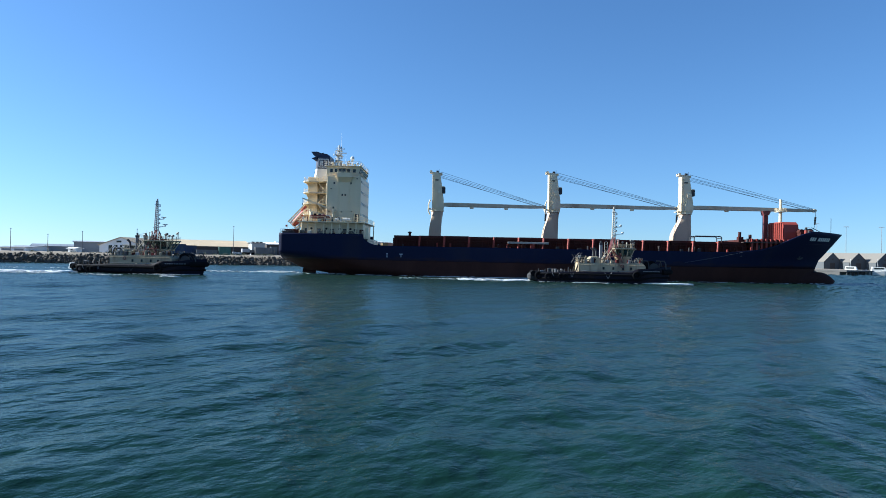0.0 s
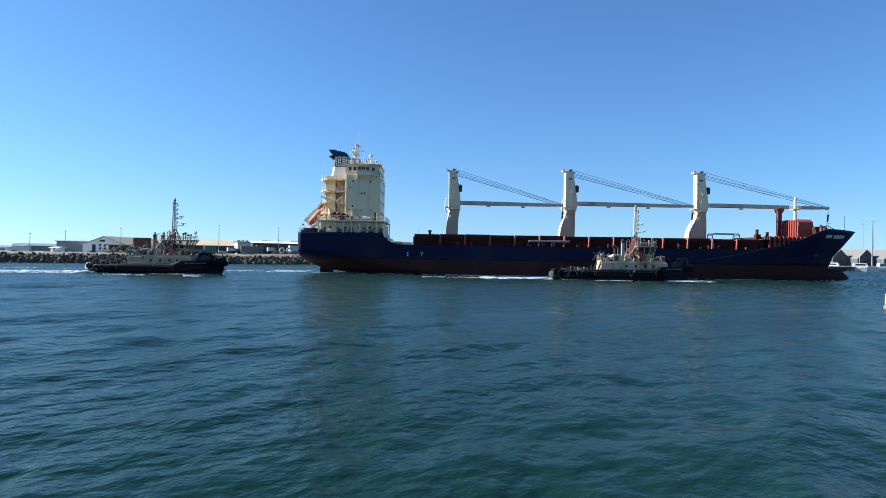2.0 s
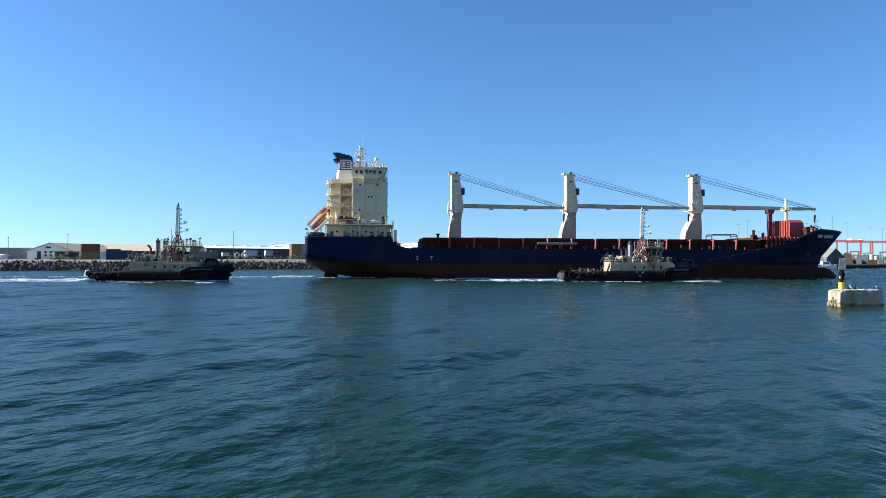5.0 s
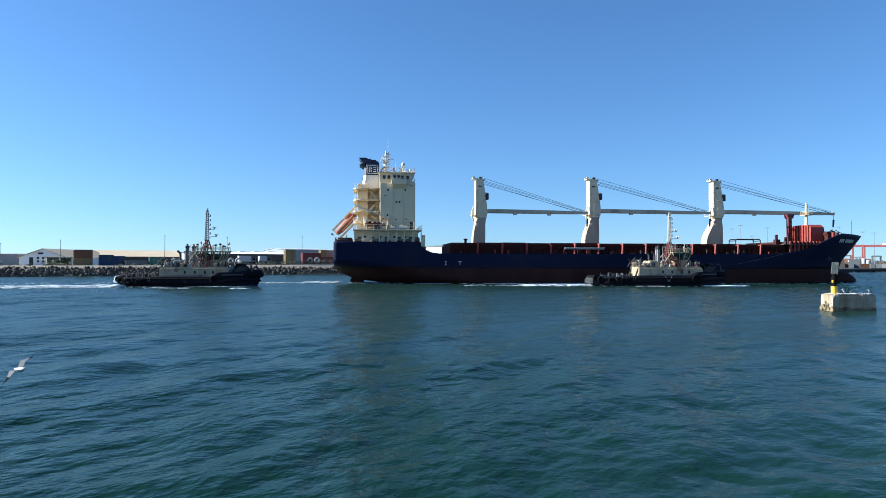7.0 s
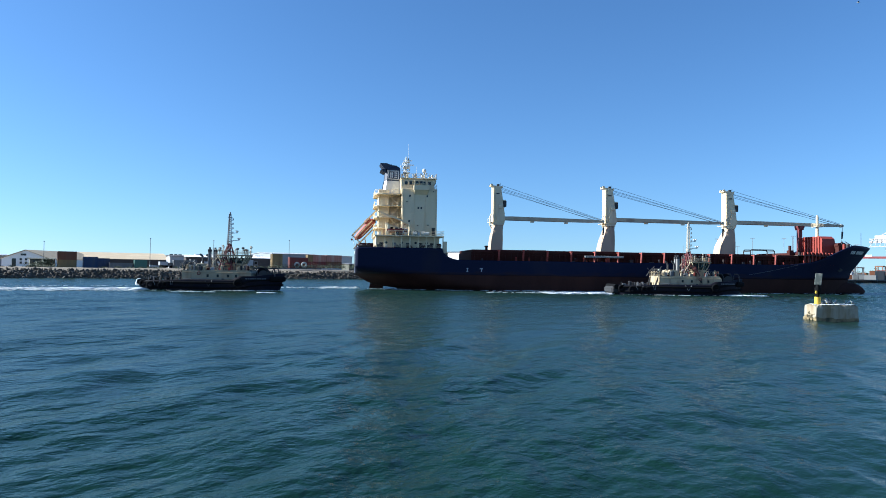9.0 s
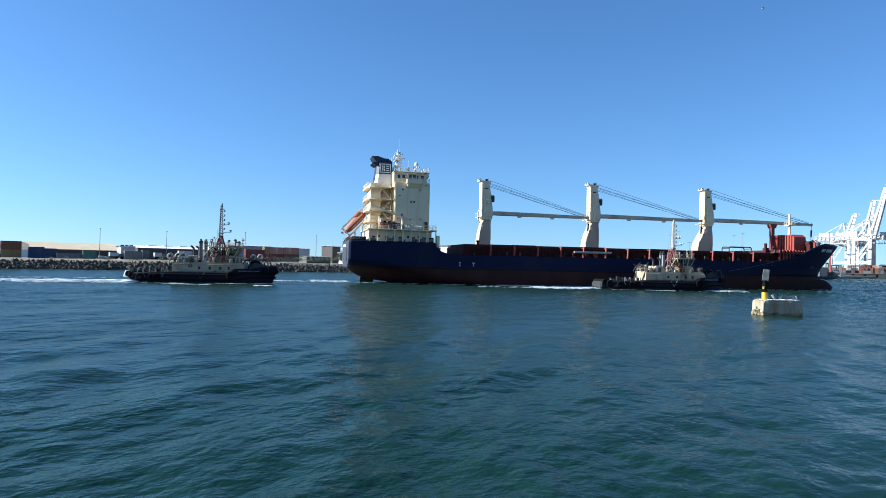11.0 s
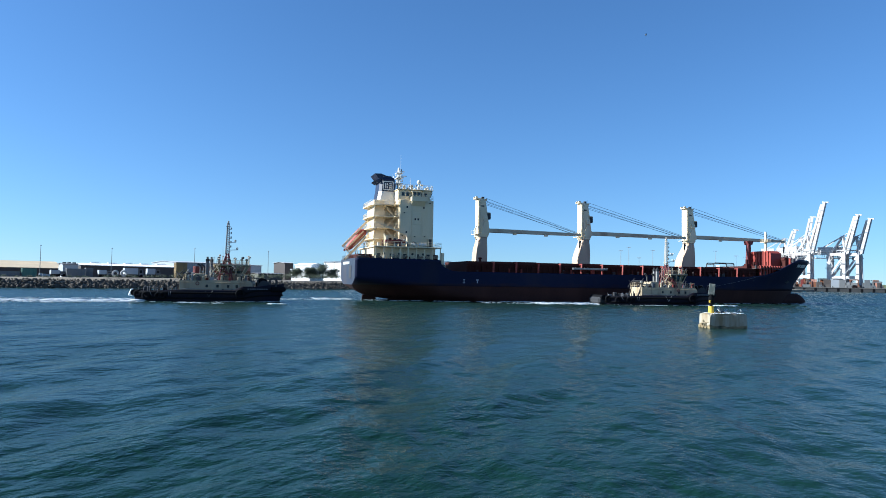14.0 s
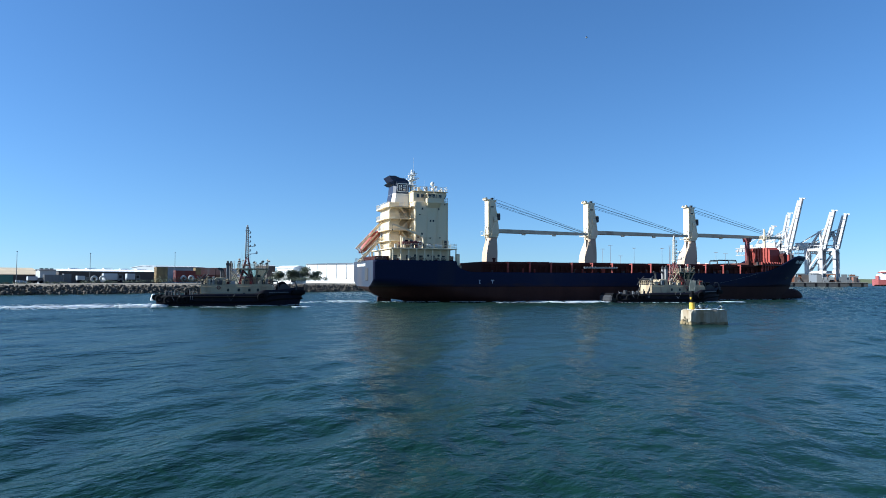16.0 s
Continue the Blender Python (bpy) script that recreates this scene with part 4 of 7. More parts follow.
    rod(bm, (-87.9, -8.3, 12.5), (-87.9, -8.3, 15.1), 0.3, 0.24, n=12)
    rod(bm, (-87.9, -8.3, 15.0), (-87.9, -8.3, 15.5), 0.42, n=12)
    part("stores_crane_post", bm, CREAM, ship)
    bm = bmesh.new()
    loft(bm, [[(x, -8.3 + sy * w, z + sz * w) for sy, sz in ((-1, -1), (1, -1), (1, 1), (-1, 1))] for x, z, w in ((-87.4, 15.1, 0.24), (-91.0, 16.5, 0.2), (-95.4, 18.1, 0.13))])
    part("stores_crane_jib", bm, CREAM, ship)
    bm = bmesh.new()
    rod(bm, (-95.3, -8.3, 18.05), (-95.3, -8.3, 16.9), 0.03, n=5)
    rod(bm, (-95.3, -8.3, 16.9), (-95.3, -8.3, 16.5), 0.13, n=8)
    part("stores_crane_hook", bm, DARKMETAL, ship)
    for x, r in ((-88.9, 0.55), (-86.6, 0.45)):
        bm = bmesh.new()
        ring_tyre(bm, (x, -9.5, 13.5 if r > 0.5 else 13.2), r, 0.1)
        rod(bm, (x, -9.5, 12.55), (x, -9.5, 13.3), 0.06, n=6)
        part("hose_reel", bm, WHITE if r > 0.5 else DARKMETAL, ship)
    # lockers, vents and posts along the boat deck and inside the arcade
    lock = random.Random(23)
    for k in range(15):
        x, w, hgt = -95.3 + 14.4 * lock.random(), 0.3 + 0.5 * lock.random(), 0.5 + 0.8 * lock.random()
        bm = bmesh.new()
        if k % 3 == 0:
            rod(bm, (x, -9.2, 12.55), (x, -9.2, 12.9 + hgt), 0.1, n=8)
            ball(bm, (x, -9.2, 12.95 + hgt), 0.24, 1, (1, 1, 0.7))
        else:
            box(bm, (x, -9.5, 12.55), (x + w, -9.0, 12.6 + hgt), 0.04)
        part("boat_deck_locker", bm, lock.choice([CREAM, CREAM, WHITE, DARKMETAL, MAROON, MASTGREY]), ship)
    for k in range(16):
        x, w, hgt = -95.0 + 14.2 * lock.random(), 0.3 + 0.7 * lock.random(), 0.9 + 1.3 * lock.random()
        bm = bmesh.new()
        box(bm, (x, -9.3 + 1.0 * lock.random(), 8.55), (x + w, -8.2, 8.6 + hgt), 0.05)
        part("arcade_locker", bm, lock.choice([CREAM, DARKMETAL, OXIDE, MASTGREY, WHITE, DARKMETAL]), ship)
    for x in (-93.2, -89.6, -86.4, -83.8):
        bm = bmesh.new()
        rod(bm, (x, -7.56, 10.9), (x, -7.68, 10.9), 0.28, n=14)
        part("arcade_port", bm, GLASS, house)
    bm = bmesh.new()
    rail(bm, [(-95.6, -9.95, 9.66), (-80.6, -9.95, 9.66)], 0.75, 1.9)
    part("arcade_rail", bm, CREAM, ship)
    # fore end of the poop: a box beside the break, with a ladder
    bm = bmesh.new()
    box(bm, (-80.0, -9.9, 8.55), (-79.3, -8.6, 11.3), 0.06)
    part("ladder_house", bm, CREAM, ship)
    bm = bmesh.new()
    beam(bm, (-93.2, -8.6, 12.5), (-93.4, -8.8, 15.4), 0.3, 0.3)
    beam(bm, (-93.6, -8.8, 15.2), (-88.2, -8.8, 13.6), 0.2, 0.2)
    beam(bm, (-87.9, -8.6, 12.5), (-88.0, -8.8, 15.0), 0.25, 0.25)
    box(bm, (-92.6, -8.2, 12.55), (-92.0, -7.6, 14.6))
    part("rescue_davit", bm, CREAM, ship)
    # deck gear
    for x, z, r in ((-87.2, 12.55, 0.4), (-85.4, 12.55, 0.45), (-84.6, 12.55, 0.35)):
        bm = bmesh.new()
        rod(bm, (x, -9.4, z + 0.5), (x + 1.0, -9.4, z + 0.5), r, n=12)
        part("life_raft", bm, WHITE, ship)
    rng = random.Random(3)
    for k in range(16):
        x = -99.6 + 20 * rng.random() if k > 6 else -99.8 + 5 * rng.random()
        bm = bmesh.new()
        if k % 2:
            ring_tyre(bm, (x, -9.4 + 0.3 * rng.random(), 9.7), 0.5, 0.18)
        else:
            box(bm, (x, -9.6, 8.55), (x + 0.5 + rng.random(), -8.9, 9.9 + 0.7 * rng.random()), 0.05)
        part("mooring_gear", bm, rng.choice([DARKMETAL, OXIDE, DARKMETAL]), ship)
    bm = bmesh.new()
    rail(bm, [(-100, -10, 9.66), (-100, 10, 9.66)], 0.9)
    rail(bm, [(-100, -10, 9.66), (-96.4, -10.3, 9.66)], 0.9)
    part("stern_rail", bm, OXIDE, ship)
    bm = bmesh.new()
    box(bm, (-99.4, -8.8, 8.55), (-96.2, 6.5, 10.6), 0.06)
    part("mooring_winch", bm, OXIDE, ship, "red-brown mooring winches")
    bm = bmesh.new()
    rod(bm, (-100.2, 0, 9.6), (-101.0, 0, 12.2), 0.05, n=6)
    part("flag_staff", bm, WHITE, ship)
    bm = bmesh.new()
    box(bm, (-101.35, 0.03, 11.5), (-100.9, 0.06, 11.95))
    part("ensign", bm, SIGNALRED, ship)


def ship_forecastle(ship):
    bm = bmesh.new()
    outline = [(6.6, 9.7), (6.6, 15.2), (0.2, 15.2), (-0.9, 14.5), (-1.3, 12.6), (-1.4, 9.7)]
    loft(bm, [[(x, y, z) for y, z in outline] for x in (22.9, 26.6)])
    brk = part("forecastle_house", bm, SIGNALRED, ship, "red ribbed forecastle house")
    for k in range(8):
        y = 6.35 - 1.06 * k
        top = 15.0 if y > -0.3 else 13.6
        bm = bmesh.new()
        beam(bm, (22.72, y, 9.9), (22.72, y, top), 0.16, 0.4)
        part("rib", bm, SIGNALRED, brk)
    for y in (4.0, 0.9):
        bm = bmesh.new()
        box(bm, (22.84, y - 0.35, 10.0), (22.94, y + 0.35, 12.0))
        part("house_door", bm, OXIDE, brk)
    bm = bmesh.new()
    beam(bm, (22.1, 7.0, 9.7), (22.1, 7.0, 17.6), 1.0, 1.0)
    loft(bm, [[(22.1 + sx * g, 7.0 + sy * 1.1, z) for sx, sy in ((-1, -1), (1, -1), (1, 1), (-1, 1))] for g, z in ((0.5, 17.2), (0.75, 18.0), (0.75, 18.35))])
    part("jib_rest", bm, MAROON, ship, "red steel jib rest post")
    bm = bmesh.new()
    rod(bm, (23.3, 1.4, 14.8), (23.3, 1.4, 20.9), 0.42, 0.3, n=12)
    box(bm, (22.3, 0.4, 17.7), (24.3, 2.4, 17.85))
    rail(bm, [(22.3, 0.4, 17.8), (24.3, 0.4, 17.8), (24.3, 2.4, 17.8), (22.3, 2.4, 17.8), (22.3, 0.4, 17.8)], 0.9, 1)
    part("foremast", bm, CRANEPAINT, ship, "ivory foremast with platform")
    rng = random.Random(9)
    for k in range(14):
        if k in (0, 2, 3, 5, 6):
            continue
        x = 8.5 + 6.5 * rng.random() if k < 8 else 26.5 + 6 * rng.random()
        y = -max(0.5, ship_half(x, 10) - 1.0 - 2 * rng.random())
        zb = 9.7
        bm = bmesh.new()
        rod(bm, (x, y, zb), (x, y, zb + (0.3 if k < 8 else 2.6) + 0.9 * rng.random()), 0.25 + 0.15 * rng.random(), n=10)
        part("bollard", bm, rng.choice([OXIDE, SIGNALRED, DARKMETAL]), ship)
    for x, z in ((9.5, 11.6), (12.0, 11.0)):
        bm = bmesh.new()
        box(bm, (x, -6.6, 8.0), (x + 1.2, -5.4, z - 0.6), 0.06)
        rod(bm, (x + 0.5, -6, z - 0.7), (x + 0.5, -6, z + 0.6), 0.35, n=12)
        part("vent_house", bm, OXIDE, ship)
    # anchor windlass, mooring drums and vents behind the bulwark
    fw = random.Random(13)
    for k in range(12):
        x, y = fw.uniform(26.4, 31.5), fw.uniform(-3.0, 3.0)
        top = fw.uniform(12.4, 13.8)
        bm = bmesh.new()
        if k % 2:
            rod(bm, (x, y - 0.7, top - 0.7), (x, y + 0.7, top - 0.7), 0.65, n=14)
            box(bm, (x - 0.5, y - 0.9, 9.7), (x + 0.5, y + 0.9, top - 0.7), 0.06)
        else:
            rod(bm, (x, y, 9.7), (x, y, top), 0.16, n=8)
            ball(bm, (x, y, top), 0.34, 1, (1, 1, 0.7))
        part("windlass_gear", bm, fw.choice([OXIDE, DARKMETAL, MAROON, DARKMETAL]), ship)
    bm = bmesh.new()
    rod(bm, (34.4, 0, 11.9), (30.4, 0, 13.9), 0.09, n=6)
    rod(bm, (35.2, 0, 11.9), (35.2, 0, 16.3), 0.05, n=6)
    part("bow_staff", bm, DARKMETAL, ship)


def cargo_ship():
    ship = empty("cargo_ship")
    tagged(ship, "navy blue general cargo ship with three ivory deck cranes under way", "ship")
    ship_hull(ship)
    hull_marks(ship)
    hatches(ship)
    deck_crane(ship, -63.4, 28.0, 0.0, 3.8)
    deck_crane(ship, -32.9, 31.5, 0.35, 4.5)
    deck_crane(ship, 1.65, 32.7, 0.5, 5.3)
    ship_house(ship)
    ship_forecastle(ship)
    return ship


ship = cargo_ship()


# ---- tugs ----
LATTICE = material("pale_grey_mast_paint", (0.42, 0.38, 0.31), 0.5, tone=0.2, size=1, bump=0.003)
FUNNELGREY = material("dark_grey_funnel_paint", (0.11, 0.11, 0.115), 0.6, tone=0.2, size=1, bump=0.004)
def shifted(bm, dx):
    bmesh.ops.translate(bm, vec=(dx, 0, 0), verts=bm.verts)
    return bm


def tug_half(x, z):
    xs = 11.0 + 0.9 * min(1, max(0, z / 3.2))
    s = min(1, max(0, (x - (xs - 8.5)) / 8.5))
    fore = 1 - s ** 2.3
    s = min(1, max(0, (-12.0 - x) / 5.2))
    aft = 1 - 0.45 * s ** 3
    return max(0.03, 4.75 * min(fore, aft) * (0.93 + 0.07 * min(1, max(0, z / 2))))


def tug_top(x):
    return 2.0 + 0.35 * smoothstep(-14, -6, x) + 0.75 * smoothstep(2.2, 4.4, x) + 0.55 * smoothstep(6, 12, x)


def tug(label, dull, aft, wheel, mast_at):
    t = empty("tugboat")
    tagged(t, label, "tugboat", "tugs beside the cargo ship")
    cream = TUGDULL if dull else TUGCREAM
    xs = list(np.linspace(-17.2, 1, 22)) + list(np.linspace(1.6, 11.95, 24))
    bm = bmesh.new()
    for side in (-1, 1):
        rows = []
        for x in xs:
            row = []
            for k in range(8):
                z = -1.2 + (tug_top(x) + 1.2) * k / 7
                xx = min(x, 11.0 + 0.95 * min(1, max(0, z / 3.2)))
                row.append((xx, side * tug_half(xx, z), z))
            rows.append(row)
        loft(bm, rows, closed=False)
    lo = [(-17.2, -tug_half(-17.2, z), z) for z in (-1.2, 0.5, 2.0)]
    hi = [(-17.2, tug_half(-17.2, z), z) for z in (-1.2, 0.5, 2.0)]
    loft(bm, [lo, hi], closed=False)
    bmesh.ops.remove_doubles(bm, verts=bm.verts, dist=0.03)
    hull = part("hull", bm, TUGHULL, t, "blue-black hull", True)
    md = hull.modifiers.new("plate", "SOLIDIFY")
    md.thickness, md.offset = 0.16, -1
    bm = bmesh.new()
    rows = []
    for x in np.linspace(-17, 11.3, 26):
        b = max(0.05, tug_half(x, 1.4) - 0.1)
        z = 1.35 + 0.8 * smoothstep(2.5, 5, x)
        rows.append([(x, -b, z), (x, b, z), (x, b, z - 0.1), (x, -b, z - 0.1)])
    loft(bm, rows)
    part("deck", bm, DECKGREEN, t)
    # rubber fenders
    for z0 in (1.75, 0.75):
        for side in (-1, 1):
            bm = bmesh.new()
            pts = [(x, side * (tug_half(x, z0) + 0.1), z0 + (0.6 if x > 5 else 0) * smoothstep(3, 8, x)) for x in np.linspace(-16.8, 11.6, 30)]
            tube(bm, pts, 0.2, 8)
            part("rubbing_strake", bm, RUBBER, t)
    bm = bmesh.new()
    pts = [(11.7 - 2.2 * (abs(k) / 6) ** 2, tug_half(8.5, 2.5) * k / 6 * 0.75, 2.55) for k in range(-6, 7)]
    tube(bm, pts, 0.55, 12)
    part("bow_fender", bm, RUBBER, t, "black cylindrical bow fender")
    bm = bmesh.new()
    rod(bm, (-17.3, -3.6, 1.7), (-17.3, 3.6, 1.7), 0.55, n=12)
    part("stern_fender", bm, RUBBER, t)
    for x, z, r in ((-14.2, 1.2, 0.55), (-11.6, 1.15, 0.5), (-10.7, 1.2, 0.5), (3.9, 1.7, 0.72), (-16.2, 1.4, 0.6)):
        for s in (-1, 1):
            bm = bmesh.new()
            ring_tyre(bm, (x, s * (tug_half(x, z) + 0.32), z), r, 0.22)
            part("tyre_fender", bm, RUBBER, t, "", True)
    # hanging chains drawn in a V along the side
    for x in (-2.6, -1.2):
        bm = bmesh.new()
        rod(bm, (x, -4.86, 2.2), (x + (0.7 if x < -2 else -0.7), -4.9, 1.0), 0.05, n=5)
        part("fender_chain", bm, DARKMETAL if dull else MASTGREY, t)
    # deck house
    bm = bmesh.new()
    extrude_xz(bm, [(-7.7, 1.3), (6.0, 1.3), (6.0, 3.6), (5.4, 4.25), (-7.7, 4.15)], -3.3, 3.3)
    bmesh.ops.bevel(bm, geom=list(bm.edges), offset=0.08, segments=2, affect="EDGES")
    dh = part("deckhouse", bm, cream, t, "buff painted deckhouse")
    for x in (-2.6, -0.6, 1.4, 3.0):
        bm = bmesh.new()
        box(bm, (x - 0.22, -3.38, 2.8), (x + 0.22, -3.27, 3.35), 0.06)
        part("cabin_window", bm, GLASS, dh, "small square cabin window")
    bm = bmesh.new()
    box(bm, (-6.6, -3.36, 1.6), (-5.8, -3.28, 3.5))
    part("cabin_door", bm, cream, dh)
    bm = bmesh.new()
    rail(bm, [(-5.4, -3.2, 4.15), (-7.6, -3.2, 4.15), (-7.6, 3.2, 4.15)], 1.0, 1.0)
    part("upper_deck_rail", bm, cream, t)
    bm = bmesh.new()
    rail(bm, [(4.4, -3.2, 4.2), (5.3, -3.2, 4.2), (5.3, 3.2, 4.2)], 1.0, 1.0)
    part("upper_deck_rail", bm, cream, t)
    # pipes, bits and marks along the house and bulwark
    for z in (2.5, 3.75):
        bm = bmesh.new()
        rod(bm, (-7.4, -3.42, z), (5.6, -3.42, z), 0.045, n=6)
        part("grab_rail", bm, MASTGREY if z < 3 else cream, dh)
    for x in (-6.9, -4.9, -1.6, 0.4, 2.2, 4.4):
        bm = bmesh.new()
        box(bm, (x - 0.16, -3.62, 1.35), (x + 0.2, -3.3, 2.3 + 0.25 * math.sin(x * 3)), 0.04)
        part("vent_box", bm, cream if x < 0 else DARKMETAL, dh)
    for x in np.arange(-16.2, -7.9, 1.35):
        bm = bmesh.new()
        rod(bm, (x, -tug_half(x, 2) + 0.25, 2.1), (x, -tug_half(x, 2) + 0.25, 2.75), 0.09, n=6)
        part("bulwark_post", bm, DARKMETAL, t)
    for k in range(9):
        x = 5.2 + 0.42 * k
        bm = bmesh.new()
        box(bm, (x, -(tug_half(x, 2.6) + 0.06), 2.5), (x + 0.3, -(tug_half(x, 2.6) - 0.1), 2.72))
        part("name_bar", bm, FUNNELGREY, t)
    for x, w in ((-13.4, 1.6), (-9.5, 0.5)):
        for q in (0, w):
            bm = bmesh.new()
            rod(bm, (x + q, -4.95, 1.95), (x + q * 0.5 + w * 0.25, -5.0, 1.2), 0.05, n=6)
            part("fender_chain", bm, FUNNELGREY, t)
    # engine-room skylight with vents
    bm = bmesh.new()
    extrude_xz(bm, [(-5.9, 4.1), (-3.0, 4.1), (-3.2, 5.1), (-3.7, 5.5), (-5.0, 5.5)], -2.4, 2.4)
    bmesh.ops.bevel(bm, geom=list(bm.edges), offset=0.06, segments=1, affect="EDGES")
    sk = part("engine_skylight", bm, cream, t)
    bm = bmesh.new()
    rod(bm, (-4.3, -2.42, 4.85), (-4.3, -2.5, 4.85), 0.26, n=12)
    part("porthole", bm, GLASS, sk)
    for s in (-1, 1):
        bm = bmesh.new()
        pts = [(-4.0, s * 2.0, 5.2), (-4.0, s * 2.0, 6.6), (-4.15, s * 2.0, 7.0), (-4.6, s * 2.0, 7.35)]
        tube(bm, pts, 0.22, 10)
        part("vent_cowl", bm, DARKMETAL, t)
        bm = bmesh.new()
        box(bm, (-3.0 + 0.2 * s, s * 1.2 - 0.3, 4.1), (-2.4 + 0.2 * s, s * 1.2 + 0.3, 8.2), 0.08)
        fs = part("funnel", bm, FUNNELGREY if dull else MASTGREY, t, "square funnel with black top")
        bm = bmesh.new()
        box(bm, (-3.04 + 0.2 * s, s * 1.2 - 0.34, 7.9), (-2.36 + 0.2 * s, s * 1.2 + 0.34, 8.4), 0.06)
        rod(bm, (-2.7 + 0.2 * s, s * 1.2, 8.4), (-2.75 + 0.2 * s, s * 1.2, 8.8), 0.2, n=8)
        part("funnel_top", bm, DARKMETAL, fs)
    # wheelhouse: a narrow trunk, then a glazed band flaring out to the roof
    bm = bmesh.new()
    box(bm, (0.3, -1.5, 4.2), (3.3, 1.5, 5.4), 0.08)
    wh = part("wheelhouse", bm, cream, t, "flared buff wheelhouse with dark windows")
    lo = ((0.0, -1.7), (3.6, -1.7), (3.6, 1.7), (0.0, 1.7))
    hi = ((-0.7, -2.2), (4.4, -2.2), (4.4, 2.2), (-0.7, 2.2))
    bm = bmesh.new()
    loft(bm, [[(1.8 + (x - 1.8) * 0.93, y * 0.93, 5.35) for x, y in lo], [(1.8 + (x - 1.8) * 0.95, y * 0.95, 7.1) for x, y in hi]])
    part("wheelhouse_glazing", bm, CLEARGLASS, wh, "clear wheelhouse glass")
    bm = bmesh.new()
    loft(bm, [[(x, y, 5.2) for x, y in lo], [(1.8 + (x - 1.8) * 1.07, y * 1.05, 5.6) for x, y in lo]])
    part("sill_band", bm, cream, wh)
    for k in range(4):
        (xa, ya), (xb, yb) = lo[k], lo[(k + 1) % 4]
        (xc, yc), (xd, yd) = hi[k], hi[(k + 1) % 4]
        for u in (0.0, 0.36, 0.68):
            bm = bmesh.new()
            beam(bm, (xa + (xb - xa) * u, ya + (yb - ya) * u, 5.5), (xc + (xd - xc) * u, yc + (yd - yc) * u, 7.15), 0.2, 0.2)
            part("window_mullion", bm, cream, wh)
    bm = bmesh.new()
    box(bm, (-0.9, -2.4, 7.1), (4.6, 2.4, 7.36), 0.06)
    part("wheelhouse_roof", bm, cream, wh)
    bm = bmesh.new()
    rail(bm, [(-0.7, -2.25, 7.36), (4.4, -2.25, 7.36), (4.4, 2.25, 7.36), (-0.7, 2.25, 7.36), (-0.7, -2.25, 7.36)], 0.8, 1.7)
    part("roof_rail", bm, cream, wh)
    for x, y, z, r in ((3.6, -1.5, 8.7, 0.26), (4.2, -0.6, 8.3, 0.2), (2.0, 1.2, 8.6, 0.26), (4.3, 1.6, 9.1, 0.18), (2.4, -1.9, 8.4, 0.2), (-0.4, -1.9, 8.6, 0.26), (-0.6, 0.8, 9.2, 0.2), (0.2, -1.6, 8.9, 0.16)):
        bm = bmesh.new()
        rod(bm, (x, y, 7.3), (x, y, z), 0.07, n=6)
        ball(bm, (x, y, z), r, 1, (1.2, 1, 1))
        part("searchlight", bm, DARKMETAL if r > 0.22 else LATTICE, wh)
    # boxes, lockers and pipes on the upper deck
    rng = random.Random(17)
    for k in range(12):
        x = rng.choice([-6.9, -6.3, -2.9, -1.6, 3.2, 3.9, 4.6, 5.0]) + rng.uniform(-0.2, 0.2)
        y = rng.choice([-2.7, -2.2, 2.3])
        bm = bmesh.new()
        if k % 3 == 0:
            rod(bm, (x, y, 4.15), (x, y, 4.7 + 0.7 * rng.random()), 0.16, n=8)
            ball(bm, (x, y, 4.9 + 0.3 * rng.random()), 0.26, 1, (1, 1, 0.7))
            nm = "deck_vent"
        else:
            w = 0.35 + 0.5 * rng.random()
            box(bm, (x - w / 2, y - 0.3, 4.12), (x + w / 2, y + 0.3, 4.5 + 0.6 * rng.random()), 0.05)
            nm = "deck_locker"
        part(nm, bm, rng.choice([cream, cream, MASTGREY, DARKMETAL]), t)
    bm = bmesh.new()
    for s in (-1, 1):
        for a, b in (((-0.9, s * 2.9, 4.2), (0.2, s * 1.0, 9.0)), ((1.9, s * 2.6, 4.2), (0.6, s * 0.6, 9.4)), ((-0.6, s * 2.5, 5.4), (1.5, s * 2.1, 5.6)), ((0.0, s * 1.5, 8.0), (1.0, s * 1.3, 8.0)), ((1.7, s * 2.4, 4.9), (-0.3, s * 2.0, 7.0))):
            rod(bm, a, b, 0.1, n=6)
    part("mast_brace", shifted(bm, mast_at), MAROON, t, "rusty red tubular mast braces")
    # mast: red braced trunk below, grey lattice above
    bm = bmesh.new()
    for y in (-0.9, 0.9):
        rod(bm, (-1.0, y, 4.2), (0.3, y * 0.3, 9.6), 0.13, n=6)
        rod(bm, (1.3, y * 2.2, 4.2), (0.7, y * 0.3, 9.6), 0.11, n=6)
    for z in (5.4, 6.6, 7.8, 9.0):
        u = (z - 4.2) / 5.4
        rod(bm, (-1.0 + 1.3 * u, -0.9 + 0.63 * u, z), (-1.0 + 1.3 * u, 0.9 - 0.63 * u, z), 0.08, n=6)
        rod(bm, (-1.0 + 1.3 * u, -0.9 + 0.63 * u, z), (1.3 - 0.6 * u, -2.0 + 1.7 * u, z + 0.6), 0.07, n=6)
    mast = part("mast", shifted(bm, mast_at), MAROON, t, "tall lattice mast with a red braced foot")
    bm = bmesh.new()
    for x, y in ((0.1, -0.4), (0.1, 0.4), (0.8, 0)):
        rod(bm, (x, y, 9.4), (0.45 + (x - 0.45) * 0.45, y * 0.5, 15.7), 0.085, n=6)
